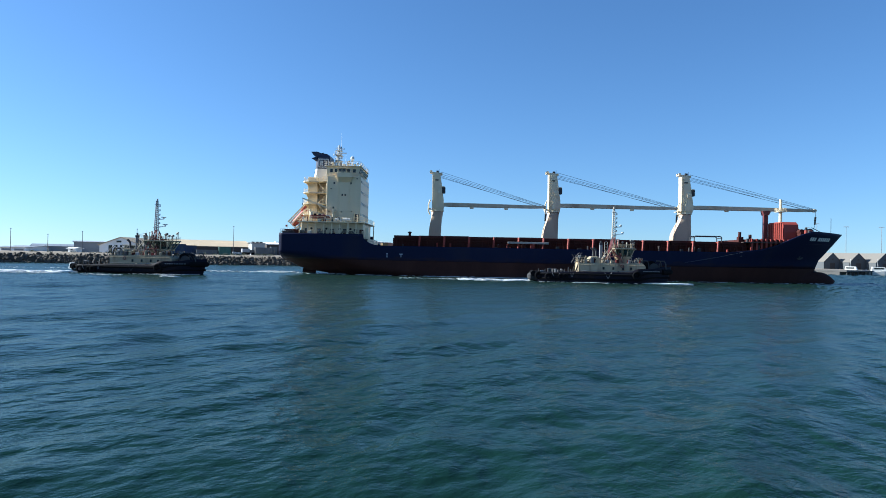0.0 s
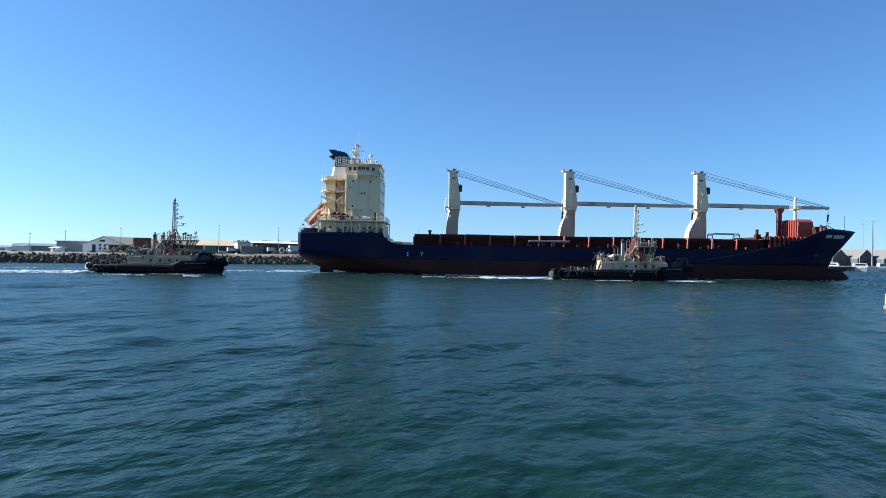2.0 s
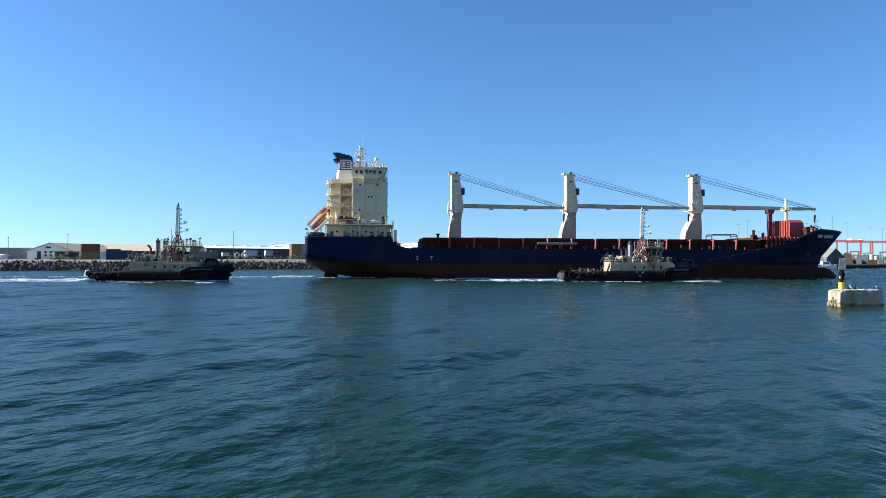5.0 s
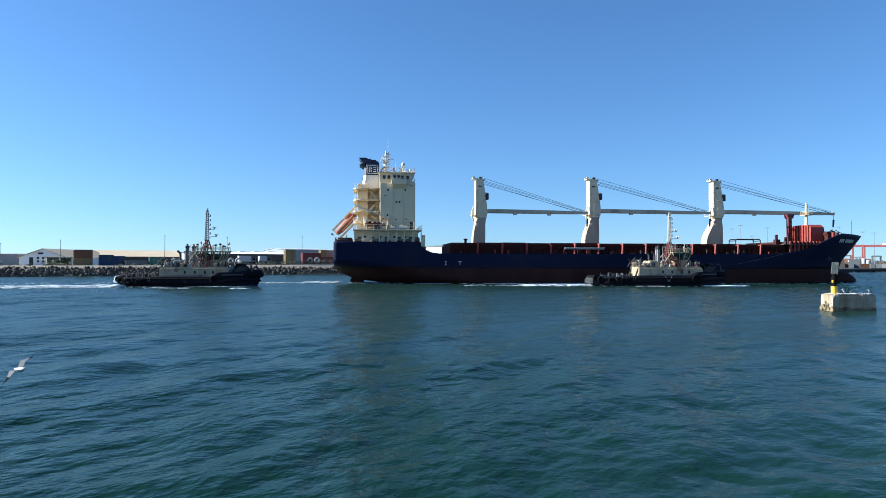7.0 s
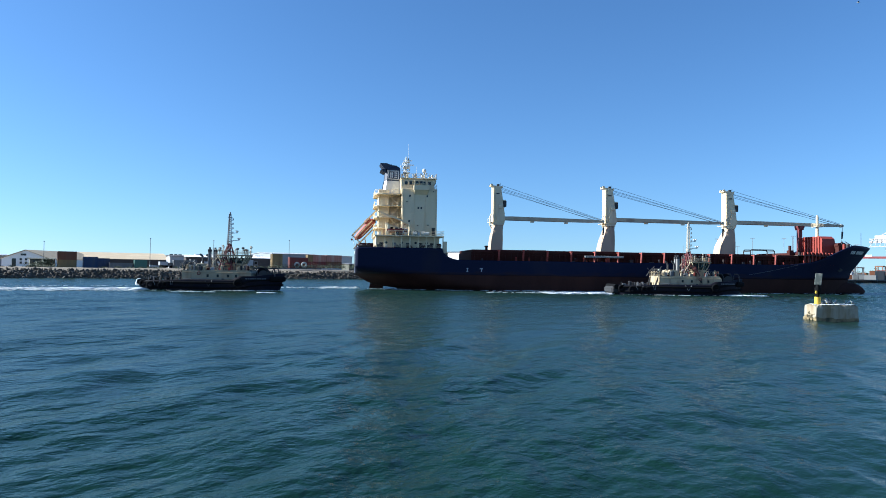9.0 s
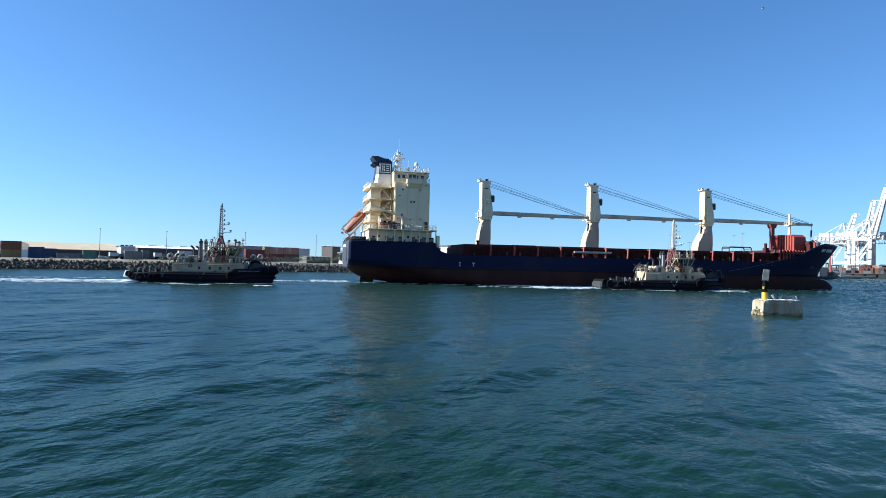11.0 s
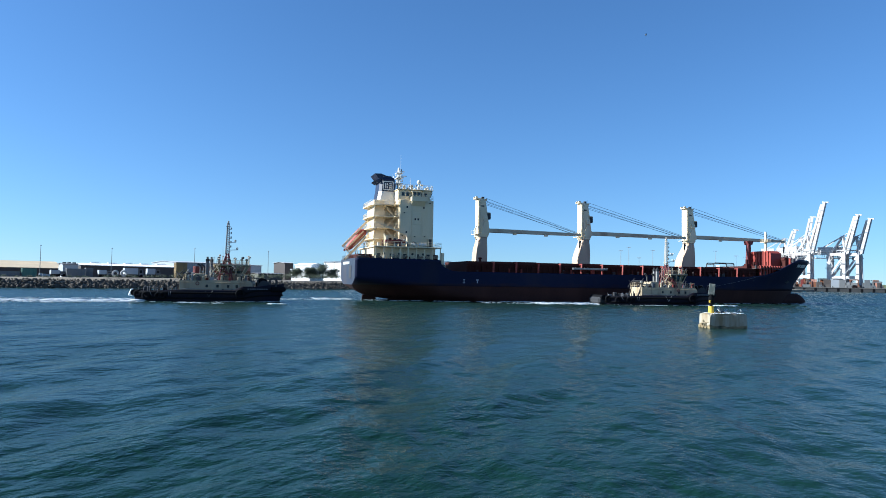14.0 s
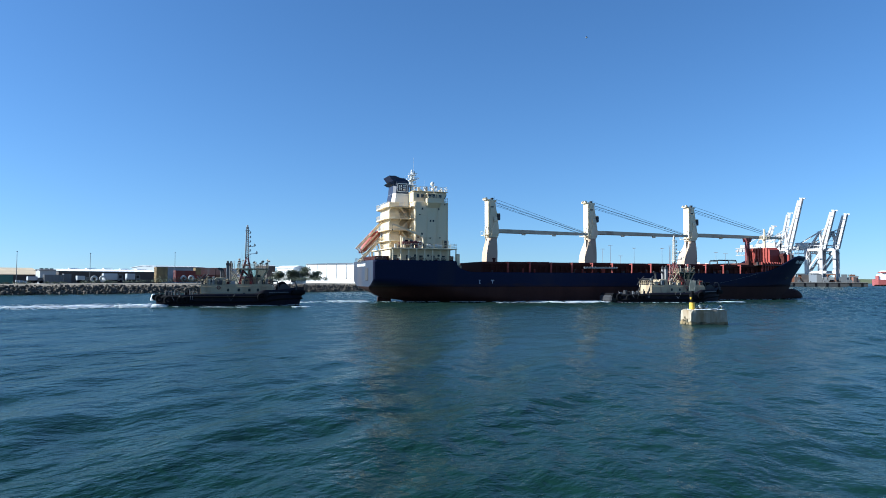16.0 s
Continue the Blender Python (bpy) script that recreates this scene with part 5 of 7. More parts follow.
    for k in range(14):
        z = 9.5 + 0.44 * k
        g = 1 - 0.55 * (z - 9.4) / 6.3
        a, b, c = [(0.45 + (x - 0.45) * g, y * g, z) for x, y in ((0.1, -0.4), (0.1, 0.4), (0.8, 0))]
        a2, b2, c2 = [(p[0], p[1], z + 0.44) for p in (a, b, c)]
        for p, q in ((a, b2), (b, c2), (c, a2)):
            rod(bm, p, q, 0.055, n=5)
    for z, w in ((10.0, 0.9), (14.9, 0.5)):
        box(bm, (0.1, -w, z), (0.9, w, z + 0.08))
    for k in range(5):
        z = 10.8 + 0.9 * k
        rod(bm, (0.75, 0, z), (1.05, 0, z), 0.05, n=5)
        rod(bm, (1.05, 0, z), (1.05, 0, z + 0.4), 0.12, n=8)
    rod(bm, (0.45, 0, 15.4), (0.45, 0, 16.1), 0.16, n=8)
    part("lattice_mast", shifted(bm, mast_at), MASTGREY if dull else LATTICE, mast)
    for z, dx in ((10.5, 1.9), (12.0, 1.5)):
        bm = bmesh.new()
        beam(bm, (0.5, 0, z - 0.25), (0.5 + dx, 0, z - 0.15), 0.12, 0.12)
        rod(bm, (0.4 + dx, 0, z - 0.15), (0.4 + dx, 0, z + 0.15), 0.2, n=8)
        box(bm, (0.4 + dx - 0.12, -0.9, z + 0.15), (0.4 + dx + 0.12, 0.9, z + 0.32), 0.03)
        part("radar_scanner", shifted(bm, mast_at), WHITE, mast)
    for y in (-1.9, 1.9):
        bm = bmesh.new()
        rod(bm, (-0.4, y, 7.4), (-0.5, y, 10.2 + 0.4 * y), 0.04, 0.02, n=5)
        part("whip_aerial", bm, MASTGREY, t)
    # cage, ladders, hose boxes, floats and wires that crowd the upper deck
    bm = bmesh.new()
    for q in (-2.2, -1.6):
        rod(bm, (q, -1.7, 4.2), (q, -1.7, 8.5), 0.04, n=5)
    for k in range(13):
        rod(bm, (-2.2, -1.7, 4.5 + 0.32 * k), (-1.6, -1.7, 4.5 + 0.32 * k), 0.025, n=4)
    rod(bm, (-2.2, -1.7, 8.5), (-1.6, -0.9, 8.7), 0.04, n=5)
    part("funnel_ladder", bm, LATTICE, t)
    for x0, x1, z1 in ((-2.4, -0.6, 7.2), (-0.7, -2.2, 6.8), (-8.6, -6.9, 6.2), (-7.2, -8.5, 5.8)):
        for y in (-2.9, 2.4):
            bm = bmesh.new()
            tube(bm, [(x0, y, 4.1), (x0 + (x1 - x0) * 0.35, y, 4.1 + (z1 - 4.1) * 0.5), (x1, y * 0.9, z1)], 0.09, 6)
            part("stay_leg", bm, DARKMETAL if x0 < -6 else cream, t)
    more = random.Random(5 if dull else 6)
    for k in range(26):
        x, y = more.uniform(-8.2, 5.2), more.choice([-3.15, -2.9, -2.5, -1.9])
        if 0.0 < x < 3.6:
            y = -3.05
        hgt = 0.25 + 0.75 * more.random()
        bm = bmesh.new()
        kind = k % 4
        if kind == 0:
            ring_tyre(bm, (x, -3.42, 3.55), 0.3, 0.07)
            nm, mt = "lifebuoy", MAROON
            if k != 8:
                bm.clear()
                box(bm, (x - 0.2, y - 0.2, 4.15), (x + 0.25, y + 0.2, 4.3 + hgt), 0.05)
                nm, mt = "hose_box", more.choice([OXIDE, SIGNALRED, cream])
        elif kind == 1:
            rod(bm, (x, y, 4.1), (x, y, 4.5 + hgt), 0.05, n=6)
            box(bm, (x - 0.16, y - 0.12, 4.4 + hgt), (x + 0.16, y + 0.12, 4.75 + hgt), 0.04)
            nm, mt = "deck_lamp", more.choice([DARKMETAL, LATTICE])
        elif kind == 2:
            tube(bm, [(x, y, 4.1), (x, y, 4.4 + hgt), (x + 0.12, y, 4.65 + hgt), (x + 0.35, y, 4.6 + hgt)], 0.1, 8)
            nm, mt = "vent_pipe", more.choice([cream, DARKMETAL])
        else:
            w = 0.3 + 0.5 * more.random()
            box(bm, (x - w / 2, y - 0.25, 4.1), (x + w / 2, y + 0.25, 4.25 + hgt), 0.05)
            nm, mt = "stowage_box", more.choice([cream, MASTGREY, DARKMETAL, FUNNELGREY, OXIDE])
        part(nm, bm, mt, t)
    for k in range(14):
        x = more.uniform(-16.0, -9.2)
        y = more.uniform(-3.6, -1.0)
        bm = bmesh.new()
        if k % 2:
            rod(bm, (x, y, 1.3), (x, y, 2.2 + 0.9 * more.random()), 0.14 + 0.1 * more.random(), n=8)
        else:
            box(bm, (x - 0.35, y - 0.4, 1.3), (x + 0.35, y + 0.4, 2.1 + 0.8 * more.random()), 0.08)
        part("after_deck_gear", bm, more.choice([DARKMETAL, FUNNELGREY, RUBBER, DARKMETAL]), t)
    for x, z, side in ((-0.5, 7.35, -2.3), (1.2, 7.35, -2.3), (4.2, 7.35, -2.0), (0.4, 7.35, 1.8), (3.0, 7.35, 2.0), (4.5, 7.35, 0.6)):
        bm = bmesh.new()
        hgt = 0.6 + 0.9 * more.random()
        rod(bm, (x, side, z), (x + 0.1, side, z + hgt), 0.05, n=6)
        rod(bm, (x - 0.1, side - 0.05, z + hgt), (x + 0.3, side - 0.05, z + hgt + 0.12), 0.17, 0.2, n=10)
        part("floodlight", bm, more.choice([DARKMETAL, DARKMETAL, LATTICE]), wh)
    # aft face of the wheelhouse: red-framed console and a crew ladder seen through the glass
    bm = bmesh.new()
    box(bm, (2.3, -1.0, 5.3), (3.2, 1.0, 6.1), 0.08)
    part("console", bm, DARKMETAL, wh)
    bm = bmesh.new()
    box(bm, (1.0, -0.4, 5.3), (1.6, 0.3, 6.3), 0.12)
    part("helm_seat", bm, MAROON, wh)
    # towing gear
    bm = bmesh.new()
    for s in (-1, 1):
        beam(bm, (-8.6, s * 2.6, 1.3), (-7.0, s * 2.6, 5.6), 0.25, 0.3)
        beam(bm, (-7.0, s * 2.6, 5.6), (-5.6, s * 2.6, 5.4), 0.2, 0.2)
    beam(bm, (-7.0, -2.6, 5.6), (-7.0, 2.6, 5.6), 0.25, 0.25)
    part("towing_arch", bm, DARKMETAL, t)
    bm = bmesh.new()
    rod(bm, (8.0, -1.7, 3.3), (8.0, 1.7, 3.3), 0.75, n=18)
    for y in (-1.75, -0.55, 0.55, 1.75):
        rod(bm, (8.0, y - 0.07, 3.3), (8.0, y + 0.07, 3.3), 1.0, n=18)
    box(bm, (7.0, -2.2, 2.1), (9.4, 2.2, 2.9))
    part("towing_winch", bm, DARKMETAL, t, "dark towing winch drum on the foredeck")
    bm = bmesh.new()
    loft(bm, [[(7.6 + 1.25 * math.cos(a), y, 2.2 + 2.6 * math.sin(a) ** 0.7) for a in [math.pi * i / 12 for i in range(13)]] for y in (-1.5, 1.5)])
    part("winch_cover", bm, RUBBER, t, "black canvas cover over the winch")
    for x in (6.2, 9.7):
        for s in (-1, 1):
            bm = bmesh.new()
            tube(bm, [(x - 0.7, s * 1.9, 2.1), (x - 0.65, s * 1.9, 4.2), (x - 0.35, s * 1.9, 4.75), (x + 0.35, s * 1.9, 4.75), (x + 0.65, s * 1.9, 4.2), (x + 0.7, s * 1.9, 2.1)], 0.13, 8)
            part("winch_guard", bm, DARKMETAL, t)
    bm = bmesh.new()
    rod(bm, (-12.8, -0.5, 1.3), (-12.8, -0.5, 2.7), 0.2, n=8)
    rod(bm, (-12.8, 0.5, 1.3), (-12.8, 0.5, 2.7), 0.2, n=8)
    rod(bm, (-12.8, -0.9, 2.4), (-12.8, 0.9, 2.4), 0.16, n=8)
    part("towing_bitt", bm, DARKMETAL, t)
    bm = bmesh.new()
    rod(bm, (-9.9, -3.6, 1.3), (-9.9, -3.6, 3.2), 0.1, n=6)
    part("deck_post", bm, DARKMETAL, t)
    bm = bmesh.new()
    rod(bm, (4.9, -2.6, 4.2), (4.9, -2.6, 4.8), 0.16, n=10)
    rod(bm, (4.7, -2.6, 4.8), (5.5, -2.6, 5.1), 0.12, 0.08, n=10)
    part("fire_monitor", bm, SIGNALRED if not dull else MASTGREY, t)
    for ob in [wh] + list(wh.children):
        for v in ob.data.vertices:
            v.co.x = 2.0 + (v.co.x - 2.0) * wheel
    # draw the afterbody to its true length
    for ob in t.children:
        vs = ob.data.vertices
        mid = sum(v.co.x for v in vs) / len(vs)
        for v in vs:
            if ob.name.startswith("tyre_fender"):
                v.co.x += min(0.0, mid + 8) * (aft - 1)
            elif v.co.x < -8:
                v.co.x = -8 + (v.co.x + 8) * aft
    return t


tug_astern = tug("dark-hulled tugboat with grey-buff house following the cargo ship", True, 0.85, 1.12, 0.2)
tug_beside = tug("dark-hulled tugboat with pale buff house pressed beside the cargo ship", False, 0.97, 0.78, -0.55)
SHEETROLLER = material("pale_worn_steel", (0.8, 0.79, 0.76), 0.5, tone=0.15, size=0.5, bump=0.005)
FENDERGREY = material("dark_grey_worn_rubber", (0.022, 0.022, 0.025), 0.85, tone=0.5, size=0.8, bump=0.02)
bm = bmesh.new()
box(bm, (-16.6, -3.5, 1.0), (-16.1, -2.3, 2.35), 0.12, turn=pose(0, 0, 0, 0, 18, 0))
part("stern_roller", bm, SHEETROLLER, tug_astern, "pale worn stern roller")
# square push fender on the second tug's stern
bm = bmesh.new()
box(bm, (-18.0, -3.2, 0.2), (-15.8, 3.4, 1.75), 0.4)
part("push_fender", bm, FENDERGREY, tug_beside, "grey boxy stern fender")


# ---- shore ----
def shore_y(x):
    return 287 + 0.53 * x


ALONG = math.degrees(math.atan(0.53))


def land_sheet():
    bm = bmesh.new()
    xs = list(np.linspace(-420, 140, 57))
    rows = []
    for x in xs:
        y = shore_y(x)
        n = Vector((-0.468, 0.884, 0))
        rows.append([tuple(Vector((x, y, 0)) + n * d + Vector((0, 0, z))) for d, z in ((-2.0, -2.0), (0.5, 0), (5.2, 2.55), (8, 3.2), (10, 3.5), (40, 3.5), (900, 4.0))])
    loft(bm, rows, closed=False)
    return tagged(part("ground", bm, EARTH), "dry brown reclaimed land behind a rock wall", "ground", kind="structure")


land_sheet()


def rock_wall():
    rng = random.Random(11)
    protos = []
    for k in range(6):
        bm = bmesh.new()
        bmesh.ops.create_icosphere(bm, subdivisions=1, radius=1.0)
        for v in bm.verts:
            v.co *= 0.6 + 0.7 * rng.random()
            v.co.z *= 0.75
        vs = [tuple(v.co) for v in bm.verts]
        fs = [[q.index for q in f.verts] for f in bm.faces]
        bm.free()
        protos.append((np.array(vs), fs))
    V, Fc, base = [], [], 0
    x = -235.0
    while x < 75:
        for row in range(9):
            d = 0.2 + row * 0.64 + rng.uniform(-0.35, 0.35)
            z = 0.1 + row * 0.33 + rng.uniform(-0.2, 0.2)
            s = rng.choice((0.34, 0.42, 0.5, 0.6, 0.85)) * rng.uniform(0.85, 1.2) * (0.8 if row > 6 else 1)
            vs, fs = rng.choice(protos)
            m = np.array(Euler((rng.uniform(0, 6), rng.uniform(0, 6), rng.uniform(0, 6))).to_matrix())
            xx = x + rng.uniform(-0.5, 0.5)
            p = (vs * s) @ m.T + np.array([xx - 0.468 * d, shore_y(xx) + 0.884 * d, z])
            V.append(p)
            Fc += [[i + base for i in f] for f in fs]
            base += len(vs)
        x += 0.7
    me = bpy.data.meshes.new("rock_wall")
    me.from_pydata(np.concatenate(V).tolist(), [], Fc)
    me.materials.append(ROCK)
    return tagged(new("rock_wall", me), "rough grey-brown armour rock revetment at the waterline", "rock wall", kind="stuff")


rock_wall()


# ---- things on the far bank ----
def ground_z(s):
    return 3.2 + 0.012 * max(0.0, s + 120)


def bank(s, inland, z=None, turn=0):
    """A pose on the far bank: metres along the shore and inland."""
    z = ground_z(s) if z is None else z
    return pose(0.884 * s - 0.468 * inland, 287 + 0.468 * s + 0.884 * inland, z, 0, 0, ALONG + turn)


def bank_empty(name, s, inland, label, category, group="", turn=0, z=None):
    ob = new(name)
    ob.matrix_world = bank(s, inland, z, turn)
    return tagged(ob, label, category, group)


def shade(name, c, rough=0.6, size=2.0, stain=None):
    return material(name, c, rough, tone=0.15, size=size, grain=8, bump=0.01, stain=stain, amount=0.35, streak=True, spec=0.25)


SHEETWHITE = shade("white_sheet_metal", (0.85, 0.84, 0.81), 0.5, 4, (0.76, 0.74, 0.7))
SHEETGREY = shade("grey_sheet_metal", (0.23, 0.245, 0.266), 0.5, 4)
SHEETPALE = shade("pale_grey_sheet_metal", (0.36, 0.374, 0.389), 0.5, 4)
ROOFBEIGE = shade("weathered_beige_roofing", (0.49, 0.389, 0.259), 0.95, 5, (0.58, 0.46, 0.3))
ROOFSTONE = shade("warm_grey_roofing", (0.17, 0.155, 0.135), 0.9, 5)
ROOFGREY = shade("dark_grey_roofing", (0.17, 0.17, 0.18), 0.7, 5)
# Shade under the warehouse eaves, put into the colour; also plain dark boxes.
SHADEWALL = shade("dark_brown_wall_and_shade", (0.07, 0.06, 0.055), 0.8, 4)
GREENGREY = shade("grey_green_boards", (0.115, 0.115, 0.0936), 0.8, 3)
BOXBROWN = shade("brown_container_paint", (0.158, 0.0648, 0.0324), 0.6, 2, (0.14, 0.07, 0.04))
BOXKHAKI = shade("khaki_container_paint", (0.216, 0.151, 0.0648), 0.6, 2, (0.2, 0.13, 0.06))
BOXBLUE = shade("blue_container_paint", (0.035, 0.052, 0.105), 0.6, 2, (0.06, 0.07, 0.1))
BOXGREEN = shade("green_container_paint", (0.072, 0.144, 0.115), 0.6, 2)
BOXGREY = shade("grey_container_paint", (0.144, 0.144, 0.144), 0.6, 2)
BOXRED = shade("dark_red_container_paint", (0.158, 0.036, 0.0288), 0.6, 2, (0.13, 0.05, 0.04))
BOXORANGE = shade("faded_orange_container_paint", (0.36, 0.17, 0.12), 0.6, 2, (0.42, 0.3, 0.23))
BOXYELLOW = shade("yellow_green_container_paint", (0.23, 0.16, 0.07), 0.6, 2, (0.17, 0.12, 0.06))
CRANEWHITE = shade("white_crane_steel", (0.56, 0.535, 0.51), 0.7, 4, (0.4, 0.32, 0.3))
TYREPALE = shade("pale_dusty_tyre", (0.42, 0.4, 0.37), 0.9, 1)
BARK = material("brown_bark", (0.12, 0.09, 0.06), 0.9, tone=0.3, size=0.5, bump=0.02)
LEAF = material("dull_green_leaves", (0.075, 0.085, 0.042), 0.7, tone=0.5, size=0.8, bump=0)
STOREGREY = shade("dark_grey_cladding", (0.09, 0.095, 0.1), 0.7, 3)
GANTRYRED = shade("red_gantry_paint", (0.3, 0.085, 0.08), 0.5, 3)


def shed(name, label, s0, s1, d0, d1, eave, ridge, wall, roof, along=True, group="", doors=0, door_mat=None, windows=0, turn=0):
    """A gabled shed. eave and ridge: heights above the water."""
    z0 = ground_z((s0 + s1) / 2)
    b = bank_empty(name, s0, d0, label, "shed", group, turn, z0)
    w, d, e, r = s1 - s0, d1 - d0, eave - z0, ridge - z0
    bm = bmesh.new()
    if along:
        loft(bm, [[(x, 0, -2.5), (x, 0, e), (x, d / 2, r), (x, d, e), (x, d, -2.5)] for x in (0, w)])
    else:
        loft(bm, [[(0, y, -2.5), (0, y, e), (w / 2, y, r), (w, y, e), (w, y, -2.5)] for y in (0, d)])
    part("wall", bm, wall, b)
    for k in (0, 1):
        bm = bmesh.new()
        o = 0.5
        if along:
            ya, za = (-o, e - o * (r - e) / (d / 2)) if k == 0 else (d + o, e - o * (r - e) / (d / 2))
            pts = [(-o, ya, za + 0.06), (w + o, ya, za + 0.06), (w + o, d / 2, r + 0.06), (-o, d / 2, r + 0.06)]
        else:
            xa, za = (-o, e - o * (r - e) / (w / 2)) if k == 0 else (w + o, e - o * (r - e) / (w / 2))
            pts = [(xa, -o, za + 0.06), (xa, d + o, za + 0.06), (w / 2, d + o, r + 0.06), (w / 2, -o, r + 0.06)]
        loft(bm, [pts, [(x, y, z + 0.15) for x, y, z in pts]])
        part("roof", bm, roof, b)
        bm = bmesh.new()
        n = int((w if along else d) / 2.2)
        for i in range(n + 1):
            u = i / n
            a = Vector(pts[0]).lerp(Vector(pts[1]), u)
            c = Vector(pts[3]).lerp(Vector(pts[2]), u)
            beam(bm, a + Vector((0, 0, 0.17)), c + Vector((0, 0, 0.15)), 0.08, 0.05)
        part("roof_seam", bm, roof, b)["kind"] = "stuff"
    for i in range(doors):
        x = w * (i + 0.5) / doors
        bm = bmesh.new()
        box(bm, (x - min(2.2, w / doors * 0.35), -0.06, 0), (x + min(2.2, w / doors * 0.35), 0.04, min(e * 0.75, 4.2)))
        part("roller_door", bm, door_mat or SHEETGREY, b)
    for i in range(windows):
        x = w * (i + 0.5) / windows
        bm = bmesh.new()
        box(bm, (x - 0.4, -0.06, e * 0.62), (x + 0.4, 0.04, e * 0.62 + 0.9))
        part("window", bm, GLASS, b)
    return b


def container(label, mat, s, inland, length, level=0, height=2.6, width=2.44, turn=0, group="shipping containers on the bank"):
    """A corrugated steel box; level: how many stand below it."""
    z = ground_z(s) - 0.1 + level * height
    c = bank_empty("container", s, inland, label, "container", group, turn, z)
    bm = bmesh.new()
    n = int(length / 0.55)
    ring = []
    for i in range(n + 1):
        x = length * i / n
        ring.append((x, 0.05 if i % 2 else 0.0))
    for i in range(n, -1, -1):
        x = length * i / n
        ring.append((x, width - (0.05 if i % 2 else 0.0)))
    loft(bm, [[(x, y, 0.12) for x, y in ring], [(x, y, height - 0.1) for x, y in ring]])
    part("body", bm, mat, c)
    bm = bmesh.new()
    for z0, z1 in ((0, 0.16), (height - 0.14, height)):
        for y in (-0.03, width - 0.1):
            box(bm, (0, y, z0), (length, y + 0.13, z1))
        for x in (-0.03, length - 0.1):
            box(bm, (x, 0, z0), (x + 0.13, width, z1))
    for x in (-0.03, length - 0.1):
        for y in (-0.03, width - 0.1):
            box(bm, (x, y, 0), (x + 0.13, y + 0.13, height))
    part("frame", bm, mat, c)
    bm = bmesh.new()
    for y in (0.35, 0.95, 1.45, 2.05):
        rod(bm, (-0.06, y * width / 2.44, 0.2), (-0.06, y * width / 2.44, height - 0.2), 0.03, n=5)
    part("door_bar", bm, BOXGREY, c)
    return c


def light_pole(s, inland, top):
    p = bank_empty("light_pole", s, inland, "slender grey steel light pole on the bank", "light pole", "light poles along the bank")
    z0 = ground_z(s)
    bm = bmesh.new()
    rod(bm, (0, 0, 0), (0, 0, top - z0), 0.13, 0.07, n=8)
    part("pole", bm, BOXGREY, p)
    bm = bmesh.new()
    box(bm, (-0.22, -0.2, top - z0), (0.22, 0.2, top - z0 + 0.22), 0.03)
    part("lamp_head", bm, SHEETGREY, p)


def loader_tyre(s, inland, r, lean):
    t = bank_empty("tyre", s, inland, "large pale dusty tyre standing on edge", "tyre", "big tyres on the bank", lean)
    bm = bmesh.new()
    ring_tyre(bm, (0, 0, r), r * 0.72, r * 0.28, n=20, k=8)
    part("tread", bm, TYREPALE, t, "", True)


def truck(s, inland, label, mat, length, top):
    t = bank_empty("truck", s, inland, label, "truck", "parked trucks on the bank")
    z0 = ground_z(s)
    hgt = top - z0
    bm = bmesh.new()
    box(bm, (0, 0, 1.0), (length, 2.4, hgt), 0.08)
    part("cargo_box", bm, mat, t)
    bm = bmesh.new()
    extrude_xz(bm, [(length + 0.2, 0.6), (length + 2.0, 0.6), (length + 2.0, 1.5), (length + 1.7, hgt - 0.4), (length + 0.2, hgt - 0.4)], 0.1, 2.3)
    cab = part("cab", bm, BOXGREY, t)
    bm = bmesh.new()
    box(bm, (length + 0.5, 0.05, 1.6), (length + 1.5, 0.15, hgt - 0.7))
    part("cab_window", bm, GLASS, cab)
    bm = bmesh.new()
    box(bm, (0, 0.4, 0.6), (length + 1.6, 2.0, 1.0))
    part("chassis", bm, DARKMETAL, t)
    for x in (0.9, length - 0.4, length + 1.2):
        for y in (0.0, 2.1):
            bm = bmesh.new()
            rod(bm, (x, y, 0.5), (x, y + 0.3, 0.5), 0.5, n=14)
            part("wheel", bm, RUBBER, t)


def leaf_cloud(bm, centre, spread, n, size, rng):
    for i in range(n):
        p = Vector((rng.gauss(0, 0.45), rng.gauss(0, 0.45), rng.gauss(0, 0.42)))
        c = Vector(centre) + Vector((p.x * spread[0], p.y * spread[1], p.z * spread[2]))
        a = Vector((rng.uniform(-1, 1), rng.uniform(-1, 1), rng.uniform(-1, 1))).normalized() * size * rng.uniform(0.6, 1.3)
        b = a.orthogonal().normalized() * size * rng.uniform(0.4, 0.9)
        bm.faces.new([bm.verts.new(c + v) for v in (a, b, -a * 0.8, -b)])


def tree(s, inland, height, spread, label, seed):
    t = bank_empty("tree", s, inland, label, "tree", "trees on the bank")
    rng = random.Random(seed)
    bm = bmesh.new()
    rod(bm, (0, 0, -0.3), (0.2, 0, height * 0.45), 0.22, 0.13, n=8)
    tips = []
    for i in range(9):
        a = i * 0.9 + rng.random()
        tip = (math.cos(a) * spread * 0.6, math.sin(a) * spread * 0.6, height * rng.uniform(0.18, 0.85))
        rod(bm, (0.15, 0, height * rng.uniform(0.25, 0.45)), tip, 0.09, 0.03, n=6)
        tips.append(tip)
    part("trunk", bm, BARK, t)
    bm = bmesh.new()
    for tip in tips:
        leaf_cloud(bm, tip, (spread * 0.75, spread * 0.75, height * 0.27), 480, 0.2, rng)
    part("crown", bm, LEAF, t)


